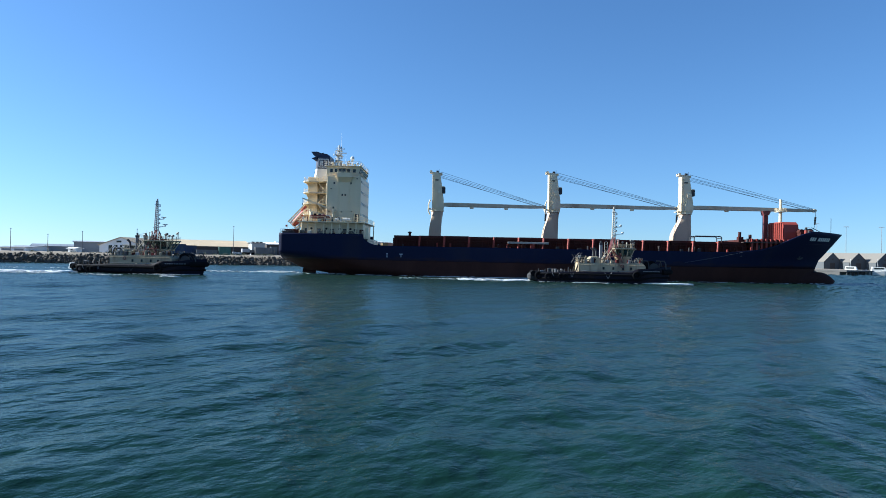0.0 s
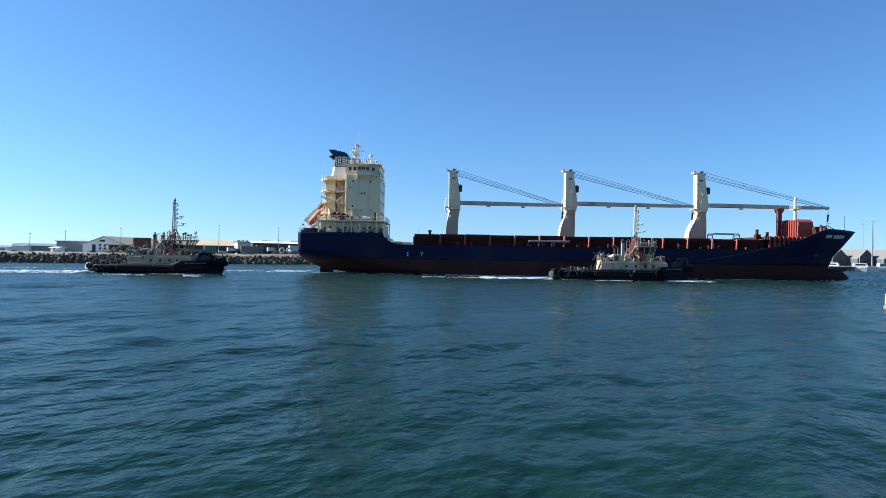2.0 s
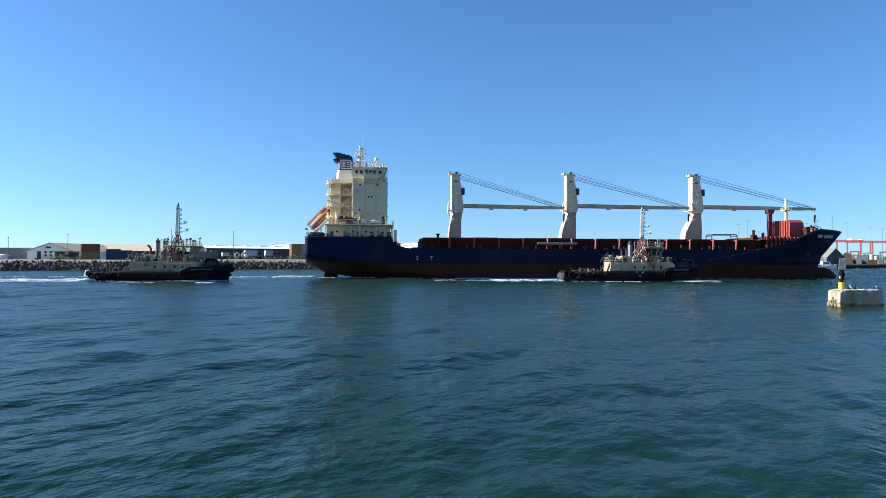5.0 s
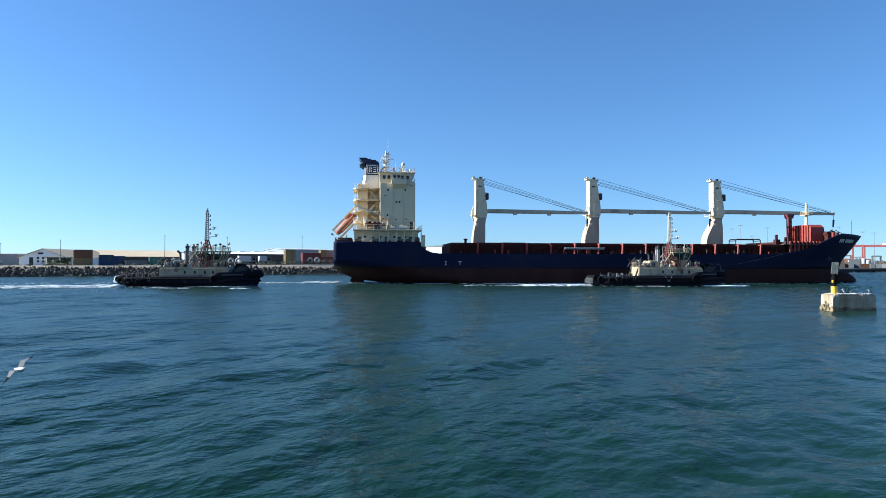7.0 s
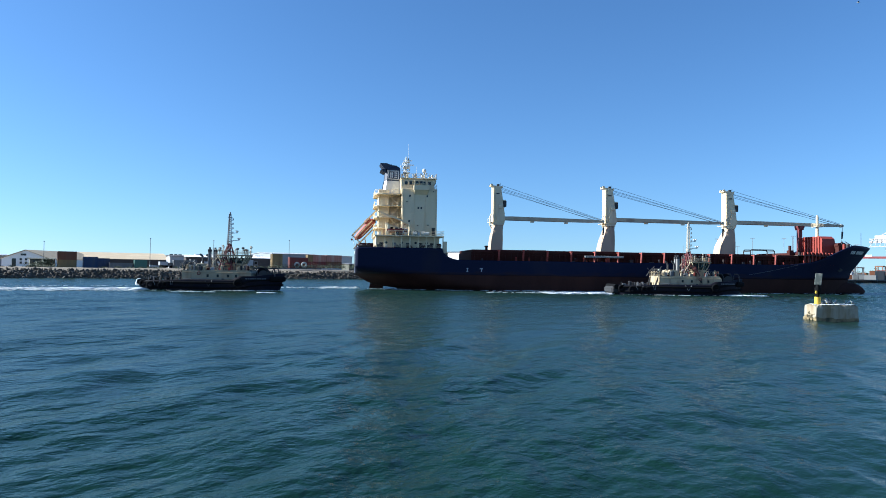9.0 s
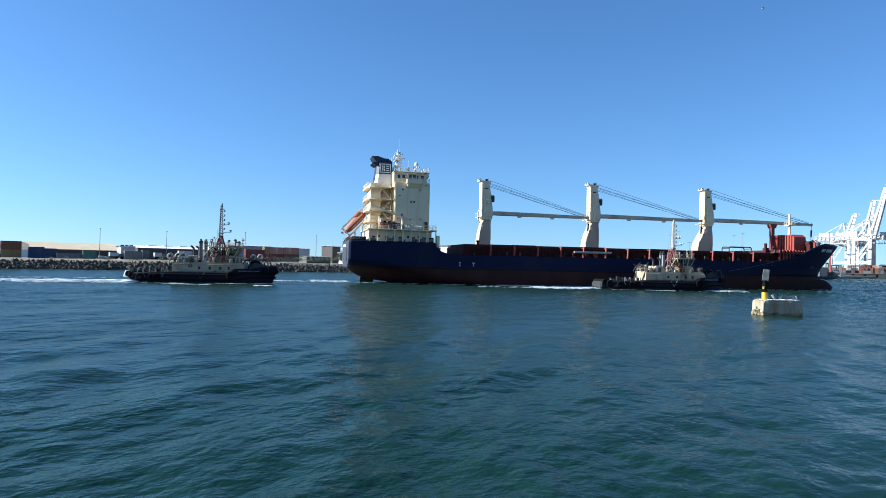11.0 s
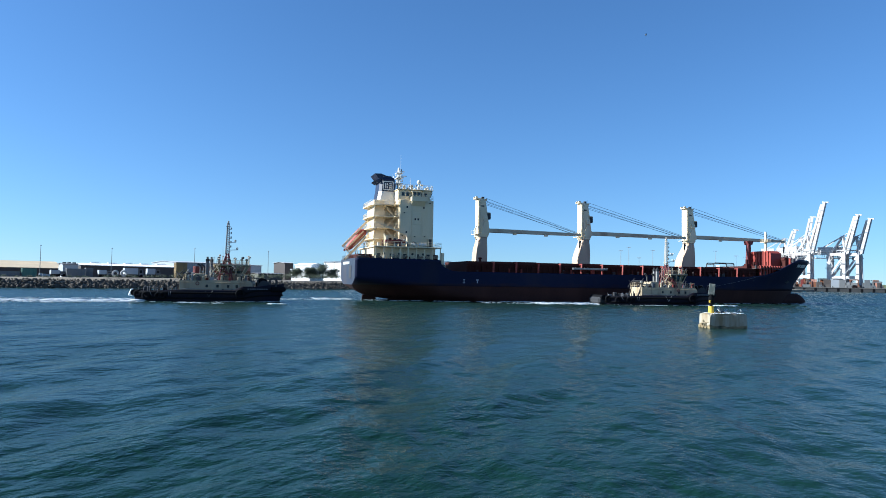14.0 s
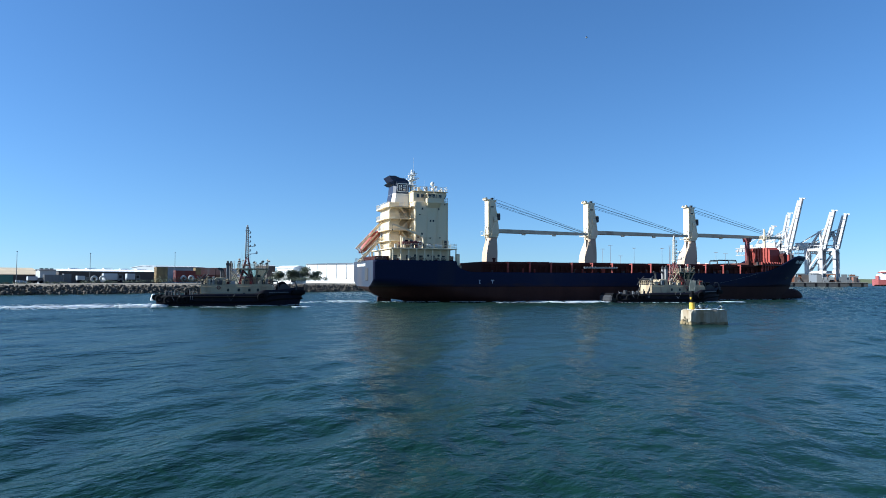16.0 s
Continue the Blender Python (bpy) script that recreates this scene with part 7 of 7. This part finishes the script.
def container_quay():
    q = polar_empty("container_quay", 43, 752, "long straight concrete container quay with dark face", "quay")
    bm = bmesh.new()
    box(bm, (-230, 0, -3), (55, 300, 3.9))
    part("quay_wall", bm, QUAYFACE, q)
    bm = bmesh.new()
    box(bm, (-230, -0.6, 3.9), (55.6, 300, 4.5), 0.1)
    part("quay_deck", bm, QUAYSTONE, q)
    for k in range(30):
        bm = bmesh.new()
        x = -229 + 9.6 * k
        box(bm, (x, -0.5, -1), (x + 1.6, -0.05, 3.6), 0.1)
        part("fender", bm, RUBBER, q)
    rng = random.Random(31)
    mats = [BOXBROWN, STOREGREY, STOREGREY, BOXGREY, BOXBROWN, BOXORANGE, SHADEWALL, SHADEWALL, BOXRED, BOXBROWN, SHEETGREY]
    for k in range(120):
        x = rng.uniform(-150, 48) if k < 60 else rng.uniform(-40, 50)
        d = rng.uniform(8, 60)
        m = polar(43, 752, 4.5) @ pose(x, d, 0, 0, 0, rng.uniform(-8, 8))
        c = new("container")
        c.matrix_world = m
        tagged(c, "stacked steel shipping containers on the far quay", "container", "containers on the far quay")
        hgt = 2.6 * rng.choice([1, 1, 2, 2, 3])
        bm = bmesh.new()
        box(bm, (0, 0, 0), (rng.choice([6.1, 12.2]) * (0.6 if k < 60 else 0.4), 2.5, hgt), 0.06)
        part("body", bm, rng.choice(mats), c)
    # straddle carriers: tall dark frames on wheels
    for k in range(14):
        x = -140 + 14 * k + rng.uniform(-4, 4)
        c = new("straddle_carrier")
        c.matrix_world = polar(43, 752, 4.5) @ pose(x, rng.uniform(12, 40), 0, 0, 0, rng.uniform(-30, 30))
        tagged(c, "dark straddle carrier on the far quay", "straddle carrier", "straddle carriers")
        hgt = rng.uniform(5.5, 9.5)
        for yy in (-2, 2):
            bm = bmesh.new()
            for xx in (-3.4, 3.4):
                beam(bm, (xx, yy, 0.8), (xx, yy, hgt), 0.7, 0.7)
            beam(bm, (-4, yy, hgt), (4, yy, hgt), 0.9, 0.9)
            beam(bm, (-4.2, yy, 0.9), (4.2, yy, 0.9), 0.8, 0.8)
            part("side_frame", bm, BOXGREY if k % 3 else BOXBROWN, c)
            for xx in (-3.5, -1.2, 1.2, 3.5):
                bm = bmesh.new()
                rod(bm, (xx, yy - 0.3, 0.65), (xx, yy + 0.3, 0.65), 0.65, n=10)
                part("wheel", bm, RUBBER, c)
        bm = bmesh.new()
        box(bm, (-3.2, -2, hgt - 0.3), (3.2, 2, hgt + 0.7), 0.1)
        part("top_frame", bm, DARKMETAL, c)
    rr = random.Random(77)
    bm = bmesh.new()
    for k in range(46):
        m = polar(43, 752, 4.5) @ pose(-190 + 5.3 * k + rr.uniform(-2, 2), rr.uniform(62, 80), 0)
        leaf_cloud(bm, m.translation + Vector((0, 0, rr.uniform(1.5, 3.5))), (4.0, 4.0, rr.uniform(3, 6)), 70, 0.9, rr)
    tagged(part("far_trees", bm, LEAF), "dark green trees behind the container quay", "trees", kind="stuff")
    for k in range(10):
        x = -60 + 11 * k + rng.uniform(-3, 3)
        m = polar(43, 752, 4.5) @ pose(x, 3.5, 0, 0, 0, 0)
        c = new("bollard")
        c.matrix_world = m
        tagged(c, "squat dark quay bollard", "bollard", "quay bollards")
        bm = bmesh.new()
        rod(bm, (0, 0, 0), (0, 0, 1.3), 0.6, 0.45, n=10)
        part("post", bm, DARKMETAL, c)


def red_ship():
    s = polar_empty("moored_ship", 49.6, 1080, "distant red-hulled ship with white house", "ship", "", 0, 12)
    bm = bmesh.new()
    rings = []
    for x, b, zt in ((-40, 9, 8.5), (-36, 11, 8), (30, 11, 7.5), (70, 8, 8.5), (88, 0.5, 11)):
        rings.append([(x, -b, zt), (x, -b * 0.9, 1.5), (x, 0, -2), (x, b * 0.9, 1.5), (x, b, zt)])
    loft(bm, rings)
    part("hull", bm, GANTRYRED, s)
    bm = bmesh.new()
    box(bm, (-35, -8, 8), (-10, 8, 15), 0.3)
    box(bm, (-31, -8, 15), (-14, 8, 20), 0.3)
    part("house", bm, SHEETWHITE, s)
    bm = bmesh.new()
    box(bm, (-33, -10, 17), (-12, 10, 18.4), 0.3)
    part("bridge_wing", bm, GANTRYRED, s)
    bm = bmesh.new()
    rod(bm, (-22, 0, 20), (-22, 0, 34), 0.6, 0.3, n=8)
    box(bm, (-36, -9, 8), (-35, 9, 13))
    beam(bm, (4, 0, 7), (9, 0, 24), 1.2, 1.2)
    part("mast", bm, GANTRYRED, s)


def hills():
    bm = bmesh.new()
    rows = []
    for k in range(60):
        az = radians(20 + k * 0.62)
        hgt = 10 + 9 * noise.noise(Vector((k * 0.31, 0.2, 0))) + 4 * noise.noise(Vector((k * 1.3, 4, 0)))
        hgt *= smoothstep(20, 30, 20 + k * 0.62)
        rows.append([(2600 * math.sin(az), 2600 * math.cos(az), -3), (2620 * math.sin(az), 2620 * math.cos(az), max(0.5, 3 + hgt)), (3000 * math.sin(az), 3000 * math.cos(az), max(0.5, hgt + 5))])
    loft(bm, rows, closed=False)
    tagged(part("far_shore", bm, LEAF), "low hazy tree-covered far shore", "far shore", kind="structure")


wharf()
gable_row()
rocky_point()
launch(33.0, 366, 13, "white motor launch moored at the wharf", 12)
launch(31.3, 370, 11, "white cabin boat moored before the stores", -10)
launch(34.3, 372, 9, "small white boat at the wharf", 25)
red_gantry(34.94, 490, 12.8, 16.4)
red_gantry(37.15, 520, 22, 16.5)
red_gantry(35.6, 560, 14, 17.5)
for k in range(16):
    dk = random.Random(k)
    b = polar_empty("container", 35.2 + 0.33 * k + dk.uniform(-0.08, 0.08), 455 + dk.uniform(-8, 30), "dark weathered container stored behind the wharf", "container", "containers behind the wharf", 2.3, dk.uniform(-25, 25))
    bm = bmesh.new()
    box(bm, (0, 0, 0), (dk.choice([2.5, 5.0, 6.1]), 2.4, dk.choice([2.6, 2.6, 3.6, 5.2])), 0.06)
    part("body", bm, dk.choice([STOREGREY, SHADEWALL, BOXGREY, BOXBROWN, STOREGREY]), b)
b = polar_empty("arched_shelter", 35.55, 440, "dark arched shelter on the quay", "shelter", "", 2.3)
bm = bmesh.new()
loft(bm, [[(2.9 * math.cos(a), y, 6.6 * math.sin(a) ** 0.8) for a in [math.pi * i / 14 for i in range(15)]] for y in (0, 9)])
part("arch_roof", bm, SHADEWALL, b)
for k in range(5):
    b = polar_empty("storage_tank", 36.25 + 0.28 * k, 500 + 6 * k, "small pale storage tank", "tank", "pale tanks on the quay", 2.4)
    bm = bmesh.new()
    rod(bm, (0, 0, 0), (0, 0, 4.5 + (k % 2)), 1.3, n=16)
    ball(bm, (0, 0, 4.5 + (k % 2)), 1.3, 2, (1, 1, 0.4))
    part("tank_body", bm, SHEETPALE, b)
container_quay()
ship_to_shore_crane(42.15, 790, 53, 12.5, -12)
ship_to_shore_crane(44.4, 800, 40, 13.5, -12)
ship_to_shore_crane(45.25, 805, 36, 13, -12)
ship_to_shore_crane(41.7, 815, 40, 9, 0)
ship_to_shore_crane(40.55, 830, 28, 14, 0)
red_ship()
hills()
for bearing, top in ((28.32, 33), (28.95, 36), (29.76, 27), (30.83, 33.5), (33.0, 33), (33.64, 35), (35.57, 33), (37.04, 29), (37.73, 28)):
    high_mast(bearing, 600, top)
high_mast(33.57, 372, 23, False)


# ---- beacon ----
def beacon():
    b = empty("beacon", 47.9, 68.0, 0)
    tagged(b, "weathered concrete dolphin with a yellow and black light beacon", "beacon")
    bm = bmesh.new()
    rng = random.Random(4)
    nx = 14
    rings = []
    for i in range(nx + 1):
        x = 4.8 * i / nx
        ring = []
        for y, z in ((0, -2.5), (0, 0.25), (0, 0.8), (0, 1.3), (0.1, 1.68), (0.3, 1.75), (1.0, 1.76), (1.8, 1.75), (2.0, 1.68), (2.1, 1.2), (2.1, -2.5)):
            chip = 0.07 if i in (0, nx) else 0.03
            cut = 0.16 if i in (0, nx) and z > 1.6 else 0.0
            ring.append((x + rng.uniform(-chip, chip), y + rng.uniform(-chip, chip), z - cut * rng.random() + rng.uniform(-0.01, 0.01)))
        rings.append(ring)
    loft(bm, rings)
    part("concrete_block", bm, CONCRETE, b, "pale stained concrete block")
    bm = bmesh.new()
    rings = []
    for x in [-0.06 + 4.92 * i / 16 for i in range(17)]:
        rings.append([(x, -0.06, -0.5), (x, -0.06, rng.uniform(0.2, 0.36)), (x, 2.16, 0.36), (x, 2.16, -0.5)])
    loft(bm, rings)
    part("tide_stained_foot", bm, TIDE, b, "brown weed-stained foot of the block")
    bm = bmesh.new()
    for k in range(22):
        at = Vector((-0.08 + 0.16 * rng.random(), 0.02 + 2.0 * rng.random(), 0.1 + 0.75 * rng.random() ** 1.5))
        r = 0.08 + 0.1 * rng.random()
        face = [(at.x - r * rng.uniform(0.3, 1), at.y + r * rng.uniform(0.6, 1.3) * math.cos(q), at.z + r * rng.uniform(0.6, 1.3) * math.sin(q)) for q in (0.3, 1.4, 2.6, 3.7, 5.0)]
        loft(bm, [face, [(0.25, y, z) for x, y, z in face]])
    part("crumbled_edge", bm, TIDE, b)
    bm = bmesh.new()
    for k in range(26):
        x, y = 0.15 + 4.5 * rng.random(), rng.choice([0.12, 0.3, 0.6, 1.2, 1.7]) + 0.1 * rng.random()
        ball(bm, (x, y, 1.74), 0.2 + 0.2 * rng.random(), 1, (1.2, 0.8, 0.16))
    part("guano", bm, FOAM, b, "white bird droppings on the top")["kind"] = "stuff"
    bm = bmesh.new()
    rod(bm, (0.75, 0.9, 1.7), (0.75, 0.9, 2.55), 0.32, n=16)
    rod(bm, (0.75, 0.9, 1.7), (0.75, 0.9, 1.78), 0.5, n=16)
    part("yellow_drum", bm, YELLOW, b, "yellow painted drum")
    bm = bmesh.new()
    rod(bm, (0.75, 0.9, 2.5), (0.77, 0.9, 3.9), 0.18, n=12)
    for a in (0, 2.1, 4.2):
        rod(bm, (0.75 + 0.3 * math.cos(a), 0.9 + 0.3 * math.sin(a), 2.75), (0.77 + 0.22 * math.cos(a), 0.9 + 0.22 * math.sin(a), 3.7), 0.04, n=6)
    rod(bm, (0.76, 0.9, 3.2), (0.76, 0.9, 3.55), 0.3, n=12)
    part("lantern_post", bm, RUBBER, b, "black lantern post with cage")
    bm = bmesh.new()
    rod(bm, (0.55, 0.8, 2.95), (0.5, 0.75, 3.2), 0.12, n=8)
    part("lantern", bm, YELLOW, b)
    bm = bmesh.new()
    box(bm, (-0.34, -0.05, -0.62), (0.34, 0.05, 0.68), 0.03, turn=pose(0, 0, 0, 0, 6, -28))
    bmesh.ops.translate(bm, vec=(0.83, 0.85, 4.45), verts=bm.verts)
    part("day_mark", bm, DAYMARK, b, "pale grey day mark board")
    bm = bmesh.new()
    box(bm, (1.5, 0.7, 1.75), (2.3, 1.3, 1.95), 0.03)
    rod(bm, (2.35, 0.9, 1.75), (2.35, 0.9, 2.35), 0.04, n=6)
    part("mooring_fitting", bm, DARKMETAL, b)


DAYMARK = material("faded_grey_green_board", (0.075, 0.085, 0.075), 0.6, tone=0.35, size=0.5, bump=0.004, stain=(0.16, 0.16, 0.14), amount=0.4)
TIDE = material("weed_stained_concrete", (0.24, 0.18, 0.09), 0.9, tone=0.4, size=0.8, grain=8, bump=0.03, stain=(0.05, 0.045, 0.025), amount=0.6)
beacon()


# ---- birds ----
def gull(name, label, standing, wing=(0.25, -0.1), plumage=None):
    g = empty(name)
    tagged(g, label, "gull", "gulls")
    bm = bmesh.new()
    rings = []
    for x, r, z in ((-0.26, 0.015, 0.02), (-0.16, 0.05, 0.01), (0.0, 0.085, 0), (0.12, 0.07, 0.02), (0.18, 0.045, 0.05), (0.24, 0.05, 0.07), (0.28, 0.03, 0.065), (0.34, 0.006, 0.055)):
        r *= 1.4 if standing else 1.0
        rings.append([(x, r * math.cos(a), z + r * 0.9 * math.sin(a)) for a in [2 * math.pi * i / 10 for i in range(10)]])
    loft(bm, rings)
    part("body", bm, BIRDWHITE, g, "", True)
    for s in (-1, 1):
        bm = bmesh.new()
        if standing:
            loft(bm, [[(-0.3, s * 0.05, 0.03), (-0.05, s * 0.115, 0.06), (0.1, s * 0.1, 0.06), (0.05, s * 0.11, -0.03)], [(-0.3, s * 0.06, 0.04), (-0.05, s * 0.135, 0.06), (0.1, s * 0.115, 0.06), (0.05, s * 0.125, -0.03)]])
        else:
            top = [(0.12, s * 0.06, 0.05), (0.17, s * 0.21, 0.05 + wing[0] * 0.7), (0.08, s * 0.4, 0.05 + wing[0] * 0.7 + wing[1] * 0.7), (-0.05, s * 0.4, 0.05 + wing[0] * 0.7 + wing[1] * 0.7), (-0.09, s * 0.21, 0.04 + wing[0] * 0.7), (-0.13, s * 0.06, 0.04)]
            loft(bm, [top, [(x, y, z + 0.015) for x, y, z in top]])
        w = part("wing", bm, plumage or BIRDGREY, g)
        if not standing:
            bm = bmesh.new()
            tip = [(0.08, s * 0.4, 0.05 + wing[0] * 0.7 + wing[1] * 0.7), (-0.1, s * 0.6, 0.05 + wing[0] * 0.7 + wing[1] * 1.5), (-0.05, s * 0.4, 0.05 + wing[0] * 0.7 + wing[1] * 0.7)]
            loft(bm, [tip, [(x, y, z + 0.012) for x, y, z in tip]])
            part("wing_tip", bm, RUBBER, w, "black wing tip")
    if standing:
        for s in (-1, 1):
            bm = bmesh.new()
            rod(bm, (0, s * 0.03, -0.06), (0.02, s * 0.03, -0.2), 0.008, n=5)
            part("leg", bm, YELLOW, g)
    return g


for x, y, z, turn in ((49.75, 68.9, 2.16, 200), (50.0, 69.2, 1.96, 150), (50.35, 68.5, 1.97, 20), (49.35, 68.3, 1.97, 190), (51.9, 68.4, 1.95, 10), (52.45, 68.5, 1.95, 170)):
    g = gull("gull", "white and grey gull standing on the beacon block", True)
    g.matrix_world = pose(x, y, z + 0.03, 0, -28, turn)
flying_gull = gull("gull", "slate-winged gull flying low over the water with bent wings", False, (0.16, -0.12), BIRDSLATE)
high_gull = gull("gull", "small white gull gliding high in the sky", False, (0.05, -0.02))


# ---- foam ----
def foam(name, label, patches, seed):
    """Foam flecks. patches: x0, x1, side offset at both ends, spread, how many, size."""
    rng = random.Random(seed)
    bm = bmesh.new()
    for x0, x1, ya, yb, spread, count, size in patches:
        for i in range(count):
            u = rng.random()
            x = x0 + (x1 - x0) * u
            y = ya + (yb - ya) * u + rng.gauss(0, spread)
            if noise.noise(Vector((x * 0.16, y * 0.45, seed))) + 0.5 * noise.noise(Vector((x * 0.7, y * 1.3, seed + 9))) < rng.uniform(-0.35, 0.3):
                continue
            r = size * rng.uniform(0.35, 1.0)
            st = rng.uniform(1.8, 5.0)
            z = 0.07 + 0.6 * size * rng.random() ** 2
            vs = [bm.verts.new((x + st * r * rng.uniform(0.75, 1.25) * px, y + r * rng.uniform(0.75, 1.25) * py, z + 0.18 * r * pz)) for px, py, pz in ICO_POINTS]
            for f in ICO_FACES:
                bm.faces.new([vs[k] for k in f])
    return tagged(part(name, bm, FOAM, None, "", True), label, "foam", kind="stuff")


ship_foam = foam("ship_wash", "thin white foam along the cargo ship's waterline", [
    (-78, 20, -10.95, -10.7, 0.35, 1300, 0.14), (-66, -14, -11.3, -12.6, 0.8, 2000, 0.2), (-98, -78, -6.5, -10.6, 0.6, 320, 0.16), (22, 34, -7.5, -2.0, 0.3, 100, 0.14),
    (-100, -130, -3, -5, 1.6, 660, 0.19), (-130, -175, -5, -8, 1.4, 320, 0.14), (-99, -108, 0, 0, 3.2, 520, 0.22)], 1)
wash_astern = foam("tug_wash", "white wake foam trailing the tugboat", [
    (-14, 9, -5.0, -5.0, 0.25, 240, 0.11), (3, 11, -4.9, -2.2, 0.25, 180, 0.14), (-15, -22, -1.5, -1.5, 1.5, 420, 0.5), (-15, -30, -1, -1.5, 2.0, 1500, 0.32), (-30, -52, -1.5, -1, 2.4, 1600, 0.28), (-52, -85, -1, 0, 2.6, 1500, 0.24), (-85, -125, 2, 4, 2.4, 900, 0.18), (-14, -60, -7, -13, 1.6, 900, 0.2), (-8, 0, -10, -12, 0.5, 140, 0.16), (8, 11, -14, -15, 0.4, 110, 0.2)], 2)
wash_beside = foam("tug_wash", "white bow and quarter foam of the tugboat", [
    (-16, 9, -5.0, -5.1, 0.2, 220, 0.10), (6, 14, -5.0, -4.6, 0.5, 500, 0.42), (9, 15, -3.5, -5.0, 0.4, 180, 0.13), (-17.5, -32, -1, -2, 1.6, 1700, 0.30), (-32, -45, -2, -3, 1.2, 220, 0.14), (-9, -2, -5.4, -5.8, 0.3, 180, 0.14)], 3)


# ---- what moves ----
def track(xs, ys, turn, t, sits=(0,)):
    u = t / 16.0
    val = lambda c: sum(k * u ** i for i, k in enumerate(c))
    return pose(val(xs), val(ys), val(sits), 0, 0, val(turn))


def motions():
    steps = [0, 2, 4, 6, 8, 10, 12, 14, 16]
    for thing in (ship, ship_foam):
        walk(thing, [(t, track((61.51, 63.70, -2.275, 0.31), (168.83, -2.857, 0.97, 1.233), (-0.64, 4.156, 0.304, 0.528), t)) for t in steps])
    # the following tug sits deep while it hurries, then rises
    walk(tug_astern, [(t, track((-60.95, 55.6, 1.76), (142.0, -0.8), (-7.0, 4.5), t, (-0.4, 0.4))) for t in steps])
    walk(wash_astern, [(t, track((-60.95, 55.6, 1.76), (139.6, 1.2), (3.0, 2.5), t)) for t in steps])
    for thing in (tug_beside, wash_beside):
        walk(thing, [(t, track((36.2, 60.6, -0.2), (143.1, -2.4, 2.7), (-4.5, -1.2), t)) for t in steps])
    # the waves run slowly before the wind
    walk(water, [(0, pose(-5, 6, 0)), (8, pose(0.0, 0.0, 0)), (16, pose(5, -6, 0))])
    # the low gull sweeps in from the side, turns and climbs away
    rows = []
    for t, dx, dy, dz, dist, turn, bank_angle in (
            (0, -0.95, 0.2, 0.0, 60, -20, 0), (5.5, -0.78, 0.6, -0.06, 30, -10, 0), (6.6, -0.54, 0.83, -0.12, 27, -20, 20), (7.0, -0.447, 0.884, -0.135, 26, -30, 38), (7.4, -0.353, 0.924, -0.148, 27, -5, 35), (7.6, -0.325, 0.935, -0.137, 28, 60, 10),
            (7.8, -0.318, 0.942, -0.105, 29, 120, -20), (8.0, -0.338, 0.937, -0.071, 29, 140, -42), (8.4, -0.422, 0.905, 0.05, 28, 150, -40), (8.5, -0.441, 0.894, 0.073, 28, 155, -30), (9.5, -0.7, 0.7, 0.2, 35, 160, -5), (16, -0.97, 0.2, 0.2, 120, 165, 0)):
        dist *= 0.95
        rows.append((t, pose(dx * dist, dy * dist, 5.01 + dz * dist, bank_angle, 0, turn)))
    walk(flying_gull, rows)
    walk(high_gull, [(0, pose(120, 100, 52, 0, 0, 150)), (12.5, pose(76.0, 119.1, 55.4, 5, 0, 150)), (14.5, pose(69.5, 123.0, 55.6, 8, 0, 152)), (16, pose(64.5, 125.7, 55.6, 4, 0, 155))])


motions()
